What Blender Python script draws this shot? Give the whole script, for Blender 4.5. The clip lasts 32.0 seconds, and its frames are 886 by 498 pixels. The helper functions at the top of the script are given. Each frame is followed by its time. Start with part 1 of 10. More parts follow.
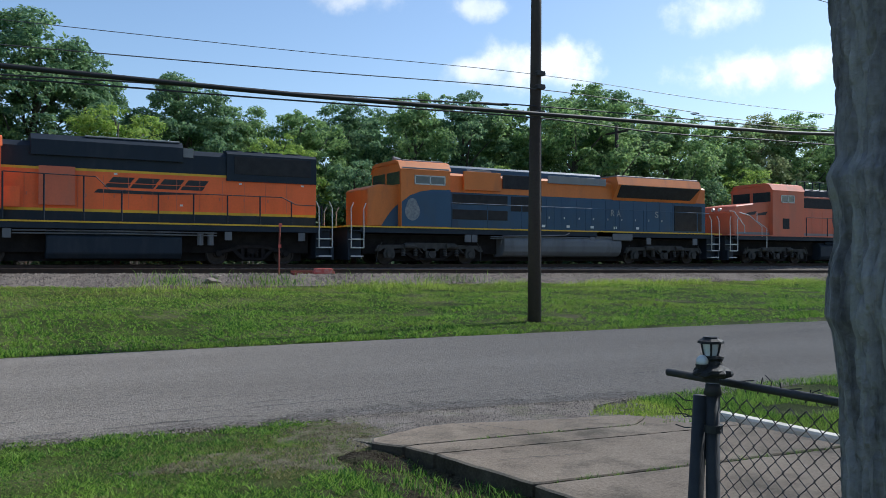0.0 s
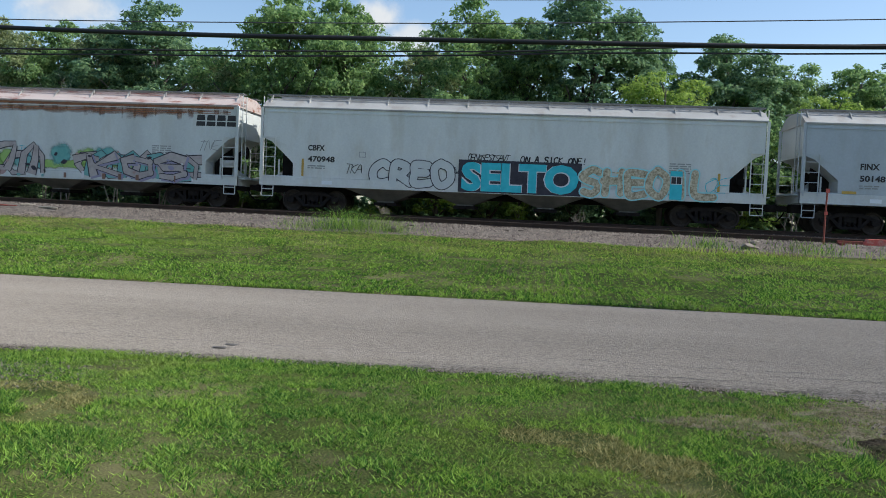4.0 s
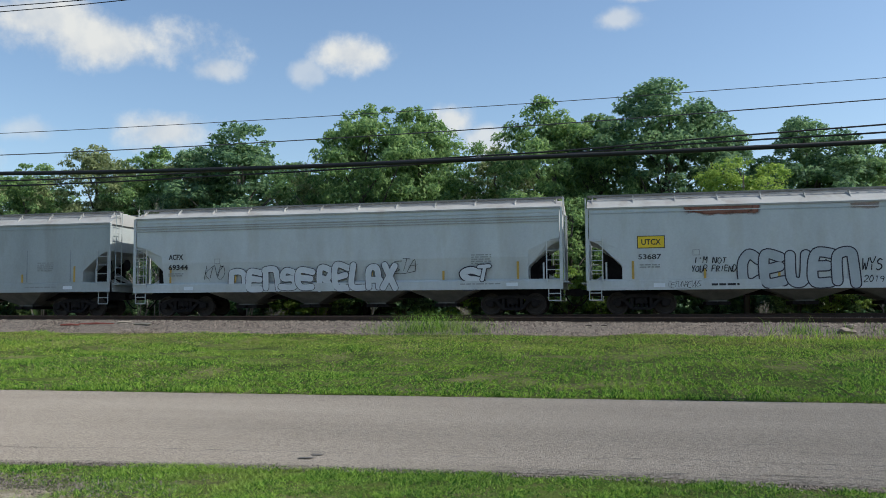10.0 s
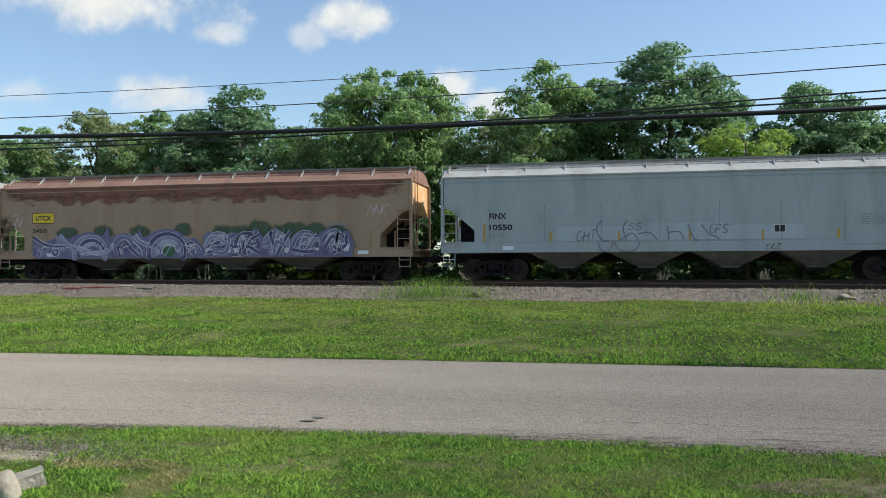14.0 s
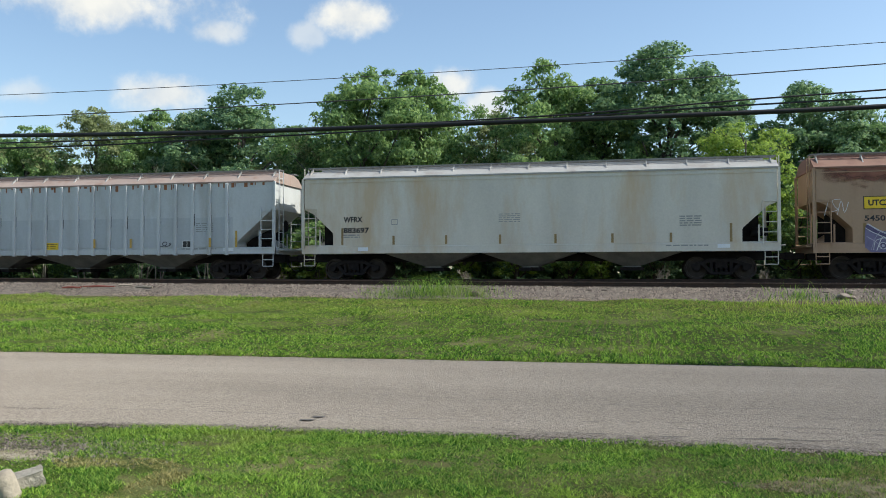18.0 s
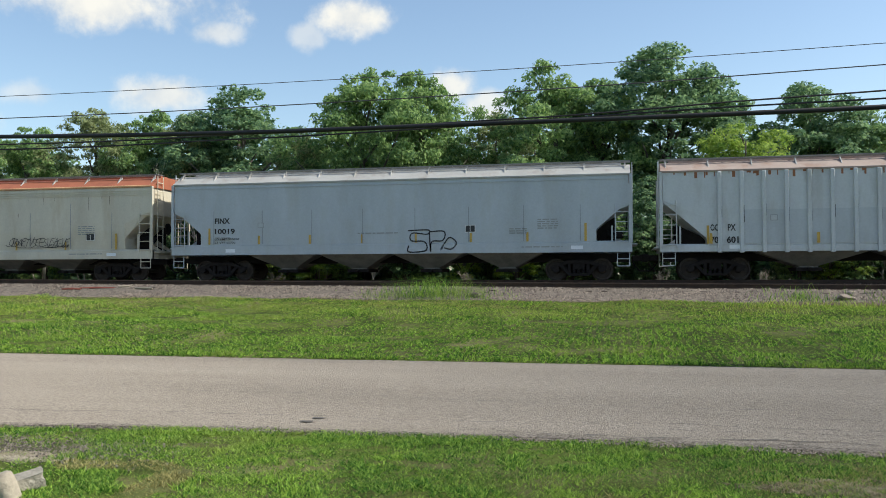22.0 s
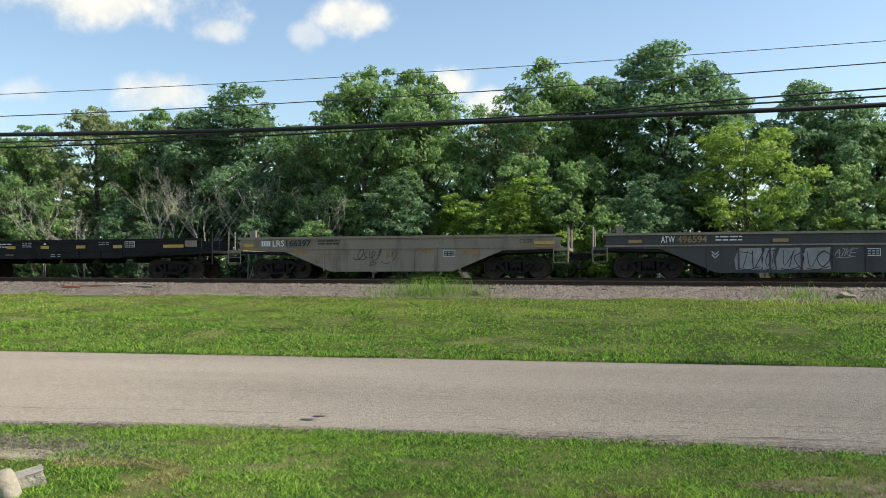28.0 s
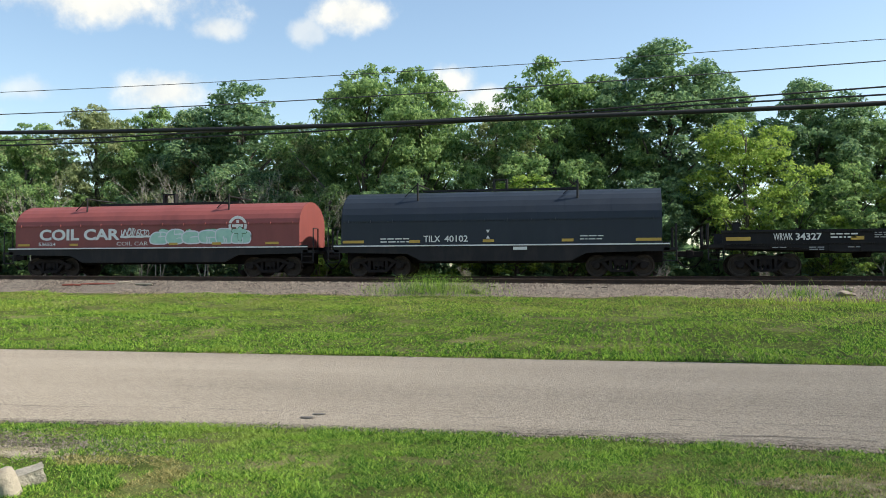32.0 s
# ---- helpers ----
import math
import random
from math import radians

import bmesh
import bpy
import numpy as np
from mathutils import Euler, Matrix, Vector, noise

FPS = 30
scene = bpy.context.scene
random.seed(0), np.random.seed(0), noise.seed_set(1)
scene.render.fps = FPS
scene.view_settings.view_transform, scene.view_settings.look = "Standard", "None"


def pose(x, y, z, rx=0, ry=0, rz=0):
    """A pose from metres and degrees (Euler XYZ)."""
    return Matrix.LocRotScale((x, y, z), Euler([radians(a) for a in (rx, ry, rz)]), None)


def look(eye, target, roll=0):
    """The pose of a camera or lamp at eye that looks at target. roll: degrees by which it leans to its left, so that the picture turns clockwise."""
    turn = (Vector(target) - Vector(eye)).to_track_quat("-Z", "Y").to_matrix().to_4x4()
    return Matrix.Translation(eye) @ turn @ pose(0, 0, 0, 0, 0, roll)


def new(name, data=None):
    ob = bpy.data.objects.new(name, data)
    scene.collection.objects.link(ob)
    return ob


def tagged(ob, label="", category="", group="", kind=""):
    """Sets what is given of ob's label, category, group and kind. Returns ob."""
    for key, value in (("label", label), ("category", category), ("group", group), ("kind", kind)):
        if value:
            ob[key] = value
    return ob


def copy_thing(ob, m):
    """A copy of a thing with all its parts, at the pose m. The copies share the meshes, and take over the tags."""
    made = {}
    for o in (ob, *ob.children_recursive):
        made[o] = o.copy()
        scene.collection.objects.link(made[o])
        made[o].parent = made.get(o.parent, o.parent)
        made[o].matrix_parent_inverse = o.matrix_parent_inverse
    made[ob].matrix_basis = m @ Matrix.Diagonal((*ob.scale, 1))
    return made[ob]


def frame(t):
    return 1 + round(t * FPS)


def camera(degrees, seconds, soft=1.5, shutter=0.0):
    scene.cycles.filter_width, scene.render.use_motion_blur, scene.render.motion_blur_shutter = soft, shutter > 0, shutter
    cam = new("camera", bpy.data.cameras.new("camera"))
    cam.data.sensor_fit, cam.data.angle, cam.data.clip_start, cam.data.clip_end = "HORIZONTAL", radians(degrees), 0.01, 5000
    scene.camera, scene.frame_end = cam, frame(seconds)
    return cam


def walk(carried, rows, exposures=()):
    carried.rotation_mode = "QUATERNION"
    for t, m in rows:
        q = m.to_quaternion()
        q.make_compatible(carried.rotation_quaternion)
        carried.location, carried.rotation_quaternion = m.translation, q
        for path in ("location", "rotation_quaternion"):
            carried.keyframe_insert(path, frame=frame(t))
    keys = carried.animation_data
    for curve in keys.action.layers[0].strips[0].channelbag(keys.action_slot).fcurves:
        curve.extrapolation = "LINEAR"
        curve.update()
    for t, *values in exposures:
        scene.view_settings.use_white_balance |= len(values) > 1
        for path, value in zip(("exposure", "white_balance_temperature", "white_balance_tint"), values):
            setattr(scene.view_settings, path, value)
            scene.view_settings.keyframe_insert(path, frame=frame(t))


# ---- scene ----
# camera and its path
cam = camera(55.3, 32.0, soft=0.9)
PATH = [
    (0.0, -0.19, 0.18, 1.59, -29.31, 0.70, -0.08), (0.5, -0.19, 0.17, 1.59, -29.49, 0.40, -0.11), (1.0, -0.20, 0.18, 1.59, -29.77, 0.31, -0.11),
    (1.5, -0.18, 0.17, 1.59, -28.85, 0.16, -0.09), (2.0, -0.14, 0.14, 1.58, -26.52, -0.17, -0.17), (2.5, -0.12, 0.11, 1.58, -21.28, 0.25, 0.30),
    (2.6, -0.12, 0.11, 1.58, -19.7, 0.15, 0.25), (2.8, -0.1, 0.1, 1.59, -13.46, -0.14, -0.43), (3.0, -0.09, -0.02, 1.59, -5.30, -0.70, -2.0), (3.5, -0.04, 0.05, 1.58, 4.78, -2.47, -2.86), (4.3, -0.03, 0.04, 1.56, 6.40, -2.50, -2.40),
    (5.5, -0.02, 0.04, 1.57, 4.19, -0.23, -1.07), (6.0, 0.0, 0.05, 1.595, 2.32, 3.19, -3.18), (6.5, 0.0, 0.05, 1.60, 3.25, 6.40, -4.06),
    (7.0, 0.02, 0.04, 1.605, 5.29, 7.81, -1.62), (7.5, 0.03, 0.01, 1.60, 6.71, 8.38, 0.26), (8.0, 0.03, 0.0, 1.60, 7.86, 8.72, 1.91),
    (8.5, 0.03, -0.01, 1.60, 9.92, 8.32, 1.93), (9.0, 0.03, -0.02, 1.61, 11.77, 6.74, 1.24), (9.5, 0.03, -0.03, 1.61, 12.0, 5.17, 0.72),
    (10.0, 0.03, -0.03, 1.61, 11.84, 4.07, 0.33), (10.5, 0.03, -0.03, 1.61, 11.86, 3.26, 0.17), (11.0, 0.03, -0.03, 1.61, 11.89, 2.59, 0.12),
    (11.5, 0.03, -0.03, 1.61, 11.90, 2.12, 0.12), (12.0, 0.03, -0.03, 1.61, 11.89, 1.84, 0.13), (12.5, 0.03, -0.03, 1.61, 11.90, 1.71, 0.14),
    (14.5, 0.03, -0.03, 1.61, 11.90, 1.71, 0.13), (17.0, 0.03, -0.03, 1.61, 11.87, 1.65, 0.11), (20.0, 0.02, -0.02, 1.61, 11.86, 1.67, 0.12),
    (23.0, 0.02, -0.02, 1.61, 11.87, 1.75, 0.17), (25.5, 0.02, -0.03, 1.61, 11.89, 1.76, 0.20), (28.0, 0.02, -0.02, 1.61, 11.87, 1.59, 0.15),
    (30.0, 0.02, -0.03, 1.61, 11.87, 1.52, 0.14), (32.0, 0.02, -0.02, 1.61, 11.87, 1.47, 0.13),
]
EXPOSURES = [(0.0, 0.17, 5850, 8), (2.0, 0.17, 5900, 8), (3.5, 0.28, 6100, 8), (5.5, 0.55, 6450, 9), (6.1, 0.50, 6400, 9), (7.0, 0.20, 6200, 8), (9.0, 0.22, 6250, 7), (13.0, 0.42, 6400, 6), (20.0, 0.53, 6650, 6), (26.0, 0.62, 6850, 6), (32.0, 0.74, 6950, 6)]
walk(cam, [(t, pose(x, y, z, 90 + p, r, w)) for t, x, y, z, w, p, r in PATH], EXPOSURES)

# world, sun
SUN_AZ, SUN_EL = 82.0, 44.0          # degrees clockwise from +y, above the horizon
world = bpy.data.worlds.new("sky_world")
scene.world = world
world.use_nodes = True


def sky_world():
    nt = world.node_tree
    nt.nodes.clear()
    N, L = nt.nodes.new, nt.links.new
    out, bg = N("ShaderNodeOutputWorld"), N("ShaderNodeBackground")
    sky = N("ShaderNodeTexSky")
    sky.sky_type, sky.sun_disc = "NISHITA", False
    sky.sun_elevation, sky.sun_rotation = radians(SUN_EL), radians(SUN_AZ)
    sky.air_density, sky.dust_density, sky.ozone_density = 1.0, 0.8, 1.6
    tc = N("ShaderNodeTexCoord")
    n1 = N("ShaderNodeTexNoise")
    n1.inputs["Scale"].default_value, n1.inputs["Detail"].default_value, n1.inputs["Roughness"].default_value = 15.0, 9.0, 0.62
    L(tc.outputs["Generated"], n1.inputs["Vector"])
    sub = N("ShaderNodeMath")
    sub.operation = "SUBTRACT"
    L(n1.outputs["Fac"], sub.inputs[0])
    sub.inputs[1].default_value = 0.5
    total = None
    for az, el, w, h, amount in CLOUDS:
        a, e = radians(az), radians(el)
        d = Vector((math.sin(a) * math.cos(e), math.cos(a) * math.cos(e), math.sin(e)))
        side = Vector((math.cos(a), -math.sin(a), 0))
        up = side.cross(d)
        parts = []
        for axis, size in ((side, radians(w)), (up, radians(h))):
            dot = N("ShaderNodeVectorMath")
            dot.operation = "DOT_PRODUCT"
            L(tc.outputs["Generated"], dot.inputs[0])
            dot.inputs[1].default_value = axis / size
            parts.append(dot)
        comb = N("ShaderNodeCombineXYZ")
        L(parts[0].outputs["Value"], comb.inputs[0])
        L(parts[1].outputs["Value"], comb.inputs[1])
        ln = N("ShaderNodeVectorMath")
        ln.operation = "LENGTH"
        L(comb.outputs[0], ln.inputs[0])
        mul = N("ShaderNodeMath")
        mul.operation = "MULTIPLY_ADD"
        L(sub.outputs[0], mul.inputs[0])
        mul.inputs[1].default_value = -2.1
        L(ln.outputs["Value"], mul.inputs[2])
        front = N("ShaderNodeVectorMath")
        front.operation = "DOT_PRODUCT"
        L(tc.outputs["Generated"], front.inputs[0])
        front.inputs[1].default_value = d
        gate = N("ShaderNodeMath")
        gate.operation = "GREATER_THAN"
        L(front.outputs["Value"], gate.inputs[0])
        gate.inputs[1].default_value = 0.3
        mr = N("ShaderNodeMapRange")
        mr.interpolation_type = "SMOOTHSTEP"
        L(mul.outputs[0], mr.inputs["Value"])
        for key, value in (("From Min", 1.0), ("From Max", 0.15), ("To Min", 0.0), ("To Max", amount)):
            mr.inputs[key].default_value = value
        m2 = N("ShaderNodeMath")
        m2.operation = "MULTIPLY"
        L(mr.outputs["Result"], m2.inputs[0])
        L(gate.outputs[0], m2.inputs[1])
        if total is None:
            total = m2
        else:
            mx = N("ShaderNodeMath")
            mx.operation = "MAXIMUM"
            L(total.outputs[0], mx.inputs[0])
            L(m2.outputs[0], mx.inputs[1])
            total = mx
    n2 = N("ShaderNodeTexNoise")
    n2.inputs["Scale"].default_value, n2.inputs["Detail"].default_value = 30.0, 4.0
    L(tc.outputs["Generated"], n2.inputs["Vector"])
    ramp = N("ShaderNodeValToRGB")
    ramp.color_ramp.elements[0].color, ramp.color_ramp.elements[1].color = (CLOUD_LUM * 0.8, CLOUD_LUM * 0.83, CLOUD_LUM * 0.88, 1), (CLOUD_LUM, CLOUD_LUM * 0.985, CLOUD_LUM * 0.96, 1)
    ramp.color_ramp.elements[0].position, ramp.color_ramp.elements[1].position = 0.35, 0.6
    L(n2.outputs["Fac"], ramp.inputs[0])
    mix = N("ShaderNodeMix")
    mix.data_type = "RGBA"
    L(total.outputs[0], mix.inputs[0])
    L(sky.outputs[0], mix.inputs[6])
    sunward = N("ShaderNodeSeparateXYZ")
    L(tc.outputs["Generated"], sunward.inputs[0])
    gain = N("ShaderNodeMapRange")
    L(sunward.outputs[0], gain.inputs["Value"])
    gain.inputs["From Min"].default_value, gain.inputs["From Max"].default_value = 0.1, 0.6
    gain.inputs["To Min"].default_value, gain.inputs["To Max"].default_value = 1.0, 1.75
    lit = N("ShaderNodeVectorMath")
    lit.operation = "SCALE"
    L(ramp.outputs[0], lit.inputs[0])
    L(gain.outputs["Result"], lit.inputs["Scale"])
    L(lit.outputs[0], mix.inputs[7])
    L(mix.outputs[2], bg.inputs["Color"])
    bg.inputs["Strength"].default_value = SKY_STRENGTH
    L(bg.outputs[0], out.inputs["Surface"])


SKY_STRENGTH, CLOUD_LUM = 0.128, 5.2
# azimuth, elevation, half width, half height in degrees, density
CLOUDS = [
    (-34.0, 16.6, 8.4, 2.2, 1.0), (-37.5, 17.6, 5.0, 2.0, 1.0), (-27.0, 15.6, 2.2, 1.0, 0.7), (-18.0, 17.1, 2.9, 1.6, 1.0), (-20.9, 15.6, 1.3, 1.1, 0.5),
    (-30.0, 11.5, 3.6, 1.5, 0.9), (-38.0, 11.0, 2.0, 1.0, 0.5), (-41.5, 9.0, 2.2, 1.1, 0.9), (-11.3, 12.6, 2.0, 1.6, 0.9), (-9.0, 11.3, 2.4, 1.3, 0.8),
    (1.5, 22.0, 4.2, 1.7, 1.0), (-3.6, 21.2, 1.5, 0.8, 0.7), (0.3, 18.8, 2.0, 0.9, 0.6), (1.5, 20.4, 1.6, 0.7, 0.7), (-34.0, 22.0, 2.6, 1.2, 0.35),
    (23.0, 17.3, 4.0, 1.3, 0.7), (35.6, 13.0, 5.2, 2.0, 0.95), (31.5, 12.6, 3.0, 1.2, 0.8), (50.5, 12.0, 6.0, 1.7, 0.95), (47.5, 15.5, 3.2, 1.6, 0.75),
    (31.5, 16.6, 2.6, 1.0, 0.7), (24.0, 17.5, 2.6, 1.5, 0.7), (62.0, 15.0, 6.0, 2.0, 0.8), (-60.0, 18.0, 8.0, 3.0, 0.9),
]
sky_world()
sun_data = bpy.data.lights.new("sun", "SUN")
sun_data.energy, sun_data.angle, sun_data.color = 4.2, radians(0.6), (1.0, 0.95, 0.87)
sun = new("sun", sun_data)
sun.matrix_basis = look((0, 0, 60), (-math.sin(radians(SUN_AZ)) * 50, -math.cos(radians(SUN_AZ)) * 50, 60 - 50 * math.tan(radians(SUN_EL))))


# ---- materials ----
def rgb(c):
    return (*c, 1.0)


def mat(name, c1, c2, scale=3.0, rough=0.7, metal=0.0, bump=0.15, fine=40.0, stretch=(1, 1, 1), per="", per_amount=0.5, spec=0.4, rough2=None, dirt=None, dirt_amount=0.0, dirt_z=None, dirt_scale=1.2, trans=0.0, grain=0.45, matte=0.0, chips=None):
    """Two-scale variation between c1 and c2, with fine bump. dirt: a third colour in patches or below/above heights."""
    m = bpy.data.materials.new(name)
    m.use_nodes = True
    nt = m.node_tree
    N, L = nt.nodes.new, nt.links.new
    b = nt.nodes["Principled BSDF"]
    tc, mp = N("ShaderNodeTexCoord"), N("ShaderNodeMapping")
    L(tc.outputs["Object"], mp.inputs[0])
    mp.inputs["Scale"].default_value = stretch
    big, small = N("ShaderNodeTexNoise"), N("ShaderNodeTexNoise")
    big.inputs["Scale"].default_value, big.inputs["Detail"].default_value = scale, 6.0
    small.inputs["Scale"].default_value, small.inputs["Detail"].default_value = fine, 4.0
    L(mp.outputs[0], big.inputs["Vector"])
    L(tc.outputs["Object"], small.inputs["Vector"])
    add = N("ShaderNodeMath")
    add.operation = "MULTIPLY_ADD"
    L(small.outputs["Fac"], add.inputs[0])
    add.inputs[1].default_value = grain
    L(big.outputs["Fac"], add.inputs[2])
    fac = add.outputs[0]
    if grain != 0.45:
        level = N("ShaderNodeMath")
        level.operation = "SUBTRACT"
        L(fac, level.inputs[0])
        level.inputs[1].default_value = (grain - 0.45) / 2
        fac = level.outputs[0]
    if per:
        rnd = N("ShaderNodeObjectInfo") if per == "object" else N("ShaderNodeNewGeometry")
        a2 = N("ShaderNodeMath")
        a2.operation = "MULTIPLY_ADD"
        L(rnd.outputs["Random" if per == "object" else "Random Per Island"], a2.inputs[0])
        a2.inputs[1].default_value = per_amount
        a3 = N("ShaderNodeMath")
        a3.operation = "SUBTRACT"
        L(fac, a3.inputs[0])
        a3.inputs[1].default_value = per_amount / 2
        L(a3.outputs[0], a2.inputs[2])
        fac = a2.outputs[0]
    mr = N("ShaderNodeMapRange")
    L(fac, mr.inputs["Value"])
    mr.inputs["From Min"].default_value, mr.inputs["From Max"].default_value = 0.45, 1.0
    mix = N("ShaderNodeMix")
    mix.data_type = "RGBA"
    L(mr.outputs["Result"], mix.inputs[0])
    mix.inputs[6].default_value, mix.inputs[7].default_value = rgb(c1), rgb(c2)
    col = mix.outputs[2]
    if dirt:
        dn = N("ShaderNodeTexNoise")
        dn.inputs["Scale"].default_value, dn.inputs["Detail"].default_value, dn.inputs["Roughness"].default_value = dirt_scale, 8.0, 0.65
        L(mp.outputs[0], dn.inputs["Vector"])
        src = dn.outputs["Fac"]
        if dirt_z:
            sep = N("ShaderNodeSeparateXYZ")
            L(tc.outputs["Object"], sep.inputs[0])
            zr = N("ShaderNodeMapRange")
            L(sep.outputs[2], zr.inputs["Value"])
            zr.inputs["From Min"].default_value, zr.inputs["From Max"].default_value = dirt_z
            zr.inputs["To Min"].default_value, zr.inputs["To Max"].default_value = -0.35, 0.22
            ad = N("ShaderNodeMath")
            ad.operation = "ADD"
            L(src, ad.inputs[0])
            L(zr.outputs["Result"], ad.inputs[1])
            src = ad.outputs[0]
        dr = N("ShaderNodeMapRange")
        L(src, dr.inputs["Value"])
        dr.inputs["From Min"].default_value, dr.inputs["From Max"].default_value = 0.5, 0.66
        dr.inputs["To Max"].default_value = dirt_amount
        dm = N("ShaderNodeMix")
        dm.data_type = "RGBA"
        L(dr.outputs["Result"], dm.inputs[0])
        L(col, dm.inputs[6])
        dm.inputs[7].default_value = rgb(dirt)
        col = dm.outputs[2]
    if chips:
        # crushed stone in the binder: cells of their own tone
        size, dark, light, amount = chips
        vo, cr, cm = N("ShaderNodeTexVoronoi"), N("ShaderNodeMix"), N("ShaderNodeMix")
        vo.inputs["Scale"].default_value = size
        L(tc.outputs["Object"], vo.inputs["Vector"])
        one = N("ShaderNodeSeparateColor")
        L(vo.outputs["Color"], one.inputs[0])
        cr.data_type = cm.data_type = "RGBA"
        L(one.outputs[0], cr.inputs[0])
        cr.inputs[6].default_value, cr.inputs[7].default_value = rgb(dark), rgb(light)
        cm.inputs[0].default_value = amount
        L(col, cm.inputs[6])
        L(cr.outputs[2], cm.inputs[7])
        col = cm.outputs[2]
    L(col, b.inputs["Base Color"])
    b.inputs["Diffuse Roughness"].default_value = matte
    b.inputs["Metallic"].default_value = metal
    b.inputs["Specular IOR Level"].default_value = spec
    rr = N("ShaderNodeMapRange")
    L(small.outputs["Fac"], rr.inputs["Value"])
    rr.inputs["To Min"].default_value, rr.inputs["To Max"].default_value = rough * 0.85, min(1.0, (rough2 or rough) * 1.15)
    L(rr.outputs["Result"], b.inputs["Roughness"])
    if bump:
        bp = N("ShaderNodeBump")
        bp.inputs["Strength"].default_value, bp.inputs["Distance"].default_value = bump, 0.02
        L(small.outputs["Fac"], bp.inputs["Height"])
        L(bp.outputs[0], b.inputs["Normal"])
    if trans:
        tr, ms = N("ShaderNodeBsdfTranslucent"), N("ShaderNodeMixShader")
        L(col, tr.inputs["Color"])
        ms.inputs[0].default_value = trans
        L(b.outputs[0], ms.inputs[1])
        L(tr.outputs[0], ms.inputs[2])
        L(ms.outputs[0], nt.nodes["Material Output"].inputs["Surface"])
    return m


def soft_paint(name, c1, c2, shape="disc", strength=1.0, scale=3.0):
    """Sprayed paint or a stain that thins out towards its edges: disc fades all round, band fades at its foot and ends."""
    m = mat(name, c1, c2, scale=scale, rough=0.65, fine=14, bump=0)
    nt = m.node_tree
    N, L = nt.nodes.new, nt.links.new
    tc, sep = N("ShaderNodeTexCoord"), N("ShaderNodeSeparateXYZ")
    L(tc.outputs["Generated"], sep.inputs[0])

    def math_node(op, a, b=None):
        n = N("ShaderNodeMath")
        n.operation = op
        for k, v in enumerate((a, b)):
            if v is None:
                continue
            if isinstance(v, (int, float)):
                n.inputs[k].default_value = v
            else:
                L(v, n.inputs[k])
        return n.outputs[0]

    x = math_node("ABSOLUTE", math_node("MULTIPLY_ADD", sep.outputs[0], 2.0))
    x.node.inputs[0].links[0].from_node.inputs[2].default_value = -1.0
    noise_tex = N("ShaderNodeTexNoise")
    noise_tex.inputs["Scale"].default_value, noise_tex.inputs["Detail"].default_value = scale, 6.0
    mp = N("ShaderNodeMapping")
    mp.inputs["Scale"].default_value = (1.0 if shape == "disc" else 0.45, 1.0, 1.0)
    L(tc.outputs["Object"], mp.inputs[0])
    L(mp.outputs[0], noise_tex.inputs["Vector"])
    rough = math_node("MULTIPLY", math_node("SUBTRACT", noise_tex.outputs["Fac"], 0.5), 0.7 if shape == "disc" else 1.5)
    if shape == "disc":
        z = math_node("MULTIPLY_ADD", sep.outputs[2], 2.0)
        z.node.inputs[2].default_value = -1.0
        dist = math_node("SQRT", math_node("ADD", math_node("MULTIPLY", x, x), math_node("MULTIPLY", z, z)))
        level = math_node("ADD", math_node("SUBTRACT", 1.0, dist), rough)
    else:
        ends = math_node("SUBTRACT", 1.0, math_node("POWER", x, 8.0))
        level = math_node("MULTIPLY", math_node("ADD", sep.outputs[2], rough), ends)
    mr = N("ShaderNodeMapRange")
    mr.interpolation_type = "SMOOTHSTEP"
    L(level, mr.inputs["Value"])
    mr.inputs["From Min"].default_value, mr.inputs["From Max"].default_value, mr.inputs["To Max"].default_value = 0.05, 0.5, strength
    tr, ms = N("ShaderNodeBsdfTransparent"), N("ShaderNodeMixShader")
    L(mr.outputs["Result"], ms.inputs[0])
    L(tr.outputs[0], ms.inputs[1])
    L(nt.nodes["Principled BSDF"].outputs[0], ms.inputs[2])
    L(ms.outputs[0], nt.nodes["Material Output"].inputs["Surface"])
    return m


# ---- geometry helpers ----
def box(bm, x0, x1, y0, y1, z0, z1):
    v = [bm.verts.new(p) for p in ((x0, y0, z0), (x1, y0, z0), (x1, y1, z0), (x0, y1, z0), (x0, y0, z1), (x1, y0, z1), (x1, y1, z1), (x0, y1, z1))]
    for f in ((3, 2, 1, 0), (4, 5, 6, 7), (0, 1, 5, 4), (1, 2, 6, 5), (2, 3, 7, 6), (3, 0, 4, 7)):
        bm.faces.new([v[i] for i in f])
    return bm


def loft(bm, rings, cap=True, closed=True):
    rows = [[bm.verts.new(p) for p in r] for r in rings]
    n = len(rows[0])
    for a, b in zip(rows, rows[1:]):
        for i in range(n if closed else n - 1):
            j = (i + 1) % n
            bm.faces.new((a[i], a[j], b[j], b[i]))
    if cap and closed:
        bm.faces.new(rows[0][::-1])
        bm.faces.new(rows[-1])
    return bm


def prism_y(bm, pts, y0, y1):
    return loft(bm, [[(x, y0, z) for x, z in pts], [(x, y1, z) for x, z in pts]])


def prism_x(bm, pts, x0, x1):
    return loft(bm, [[(x0, y, z) for y, z in pts], [(x1, y, z) for y, z in pts]])


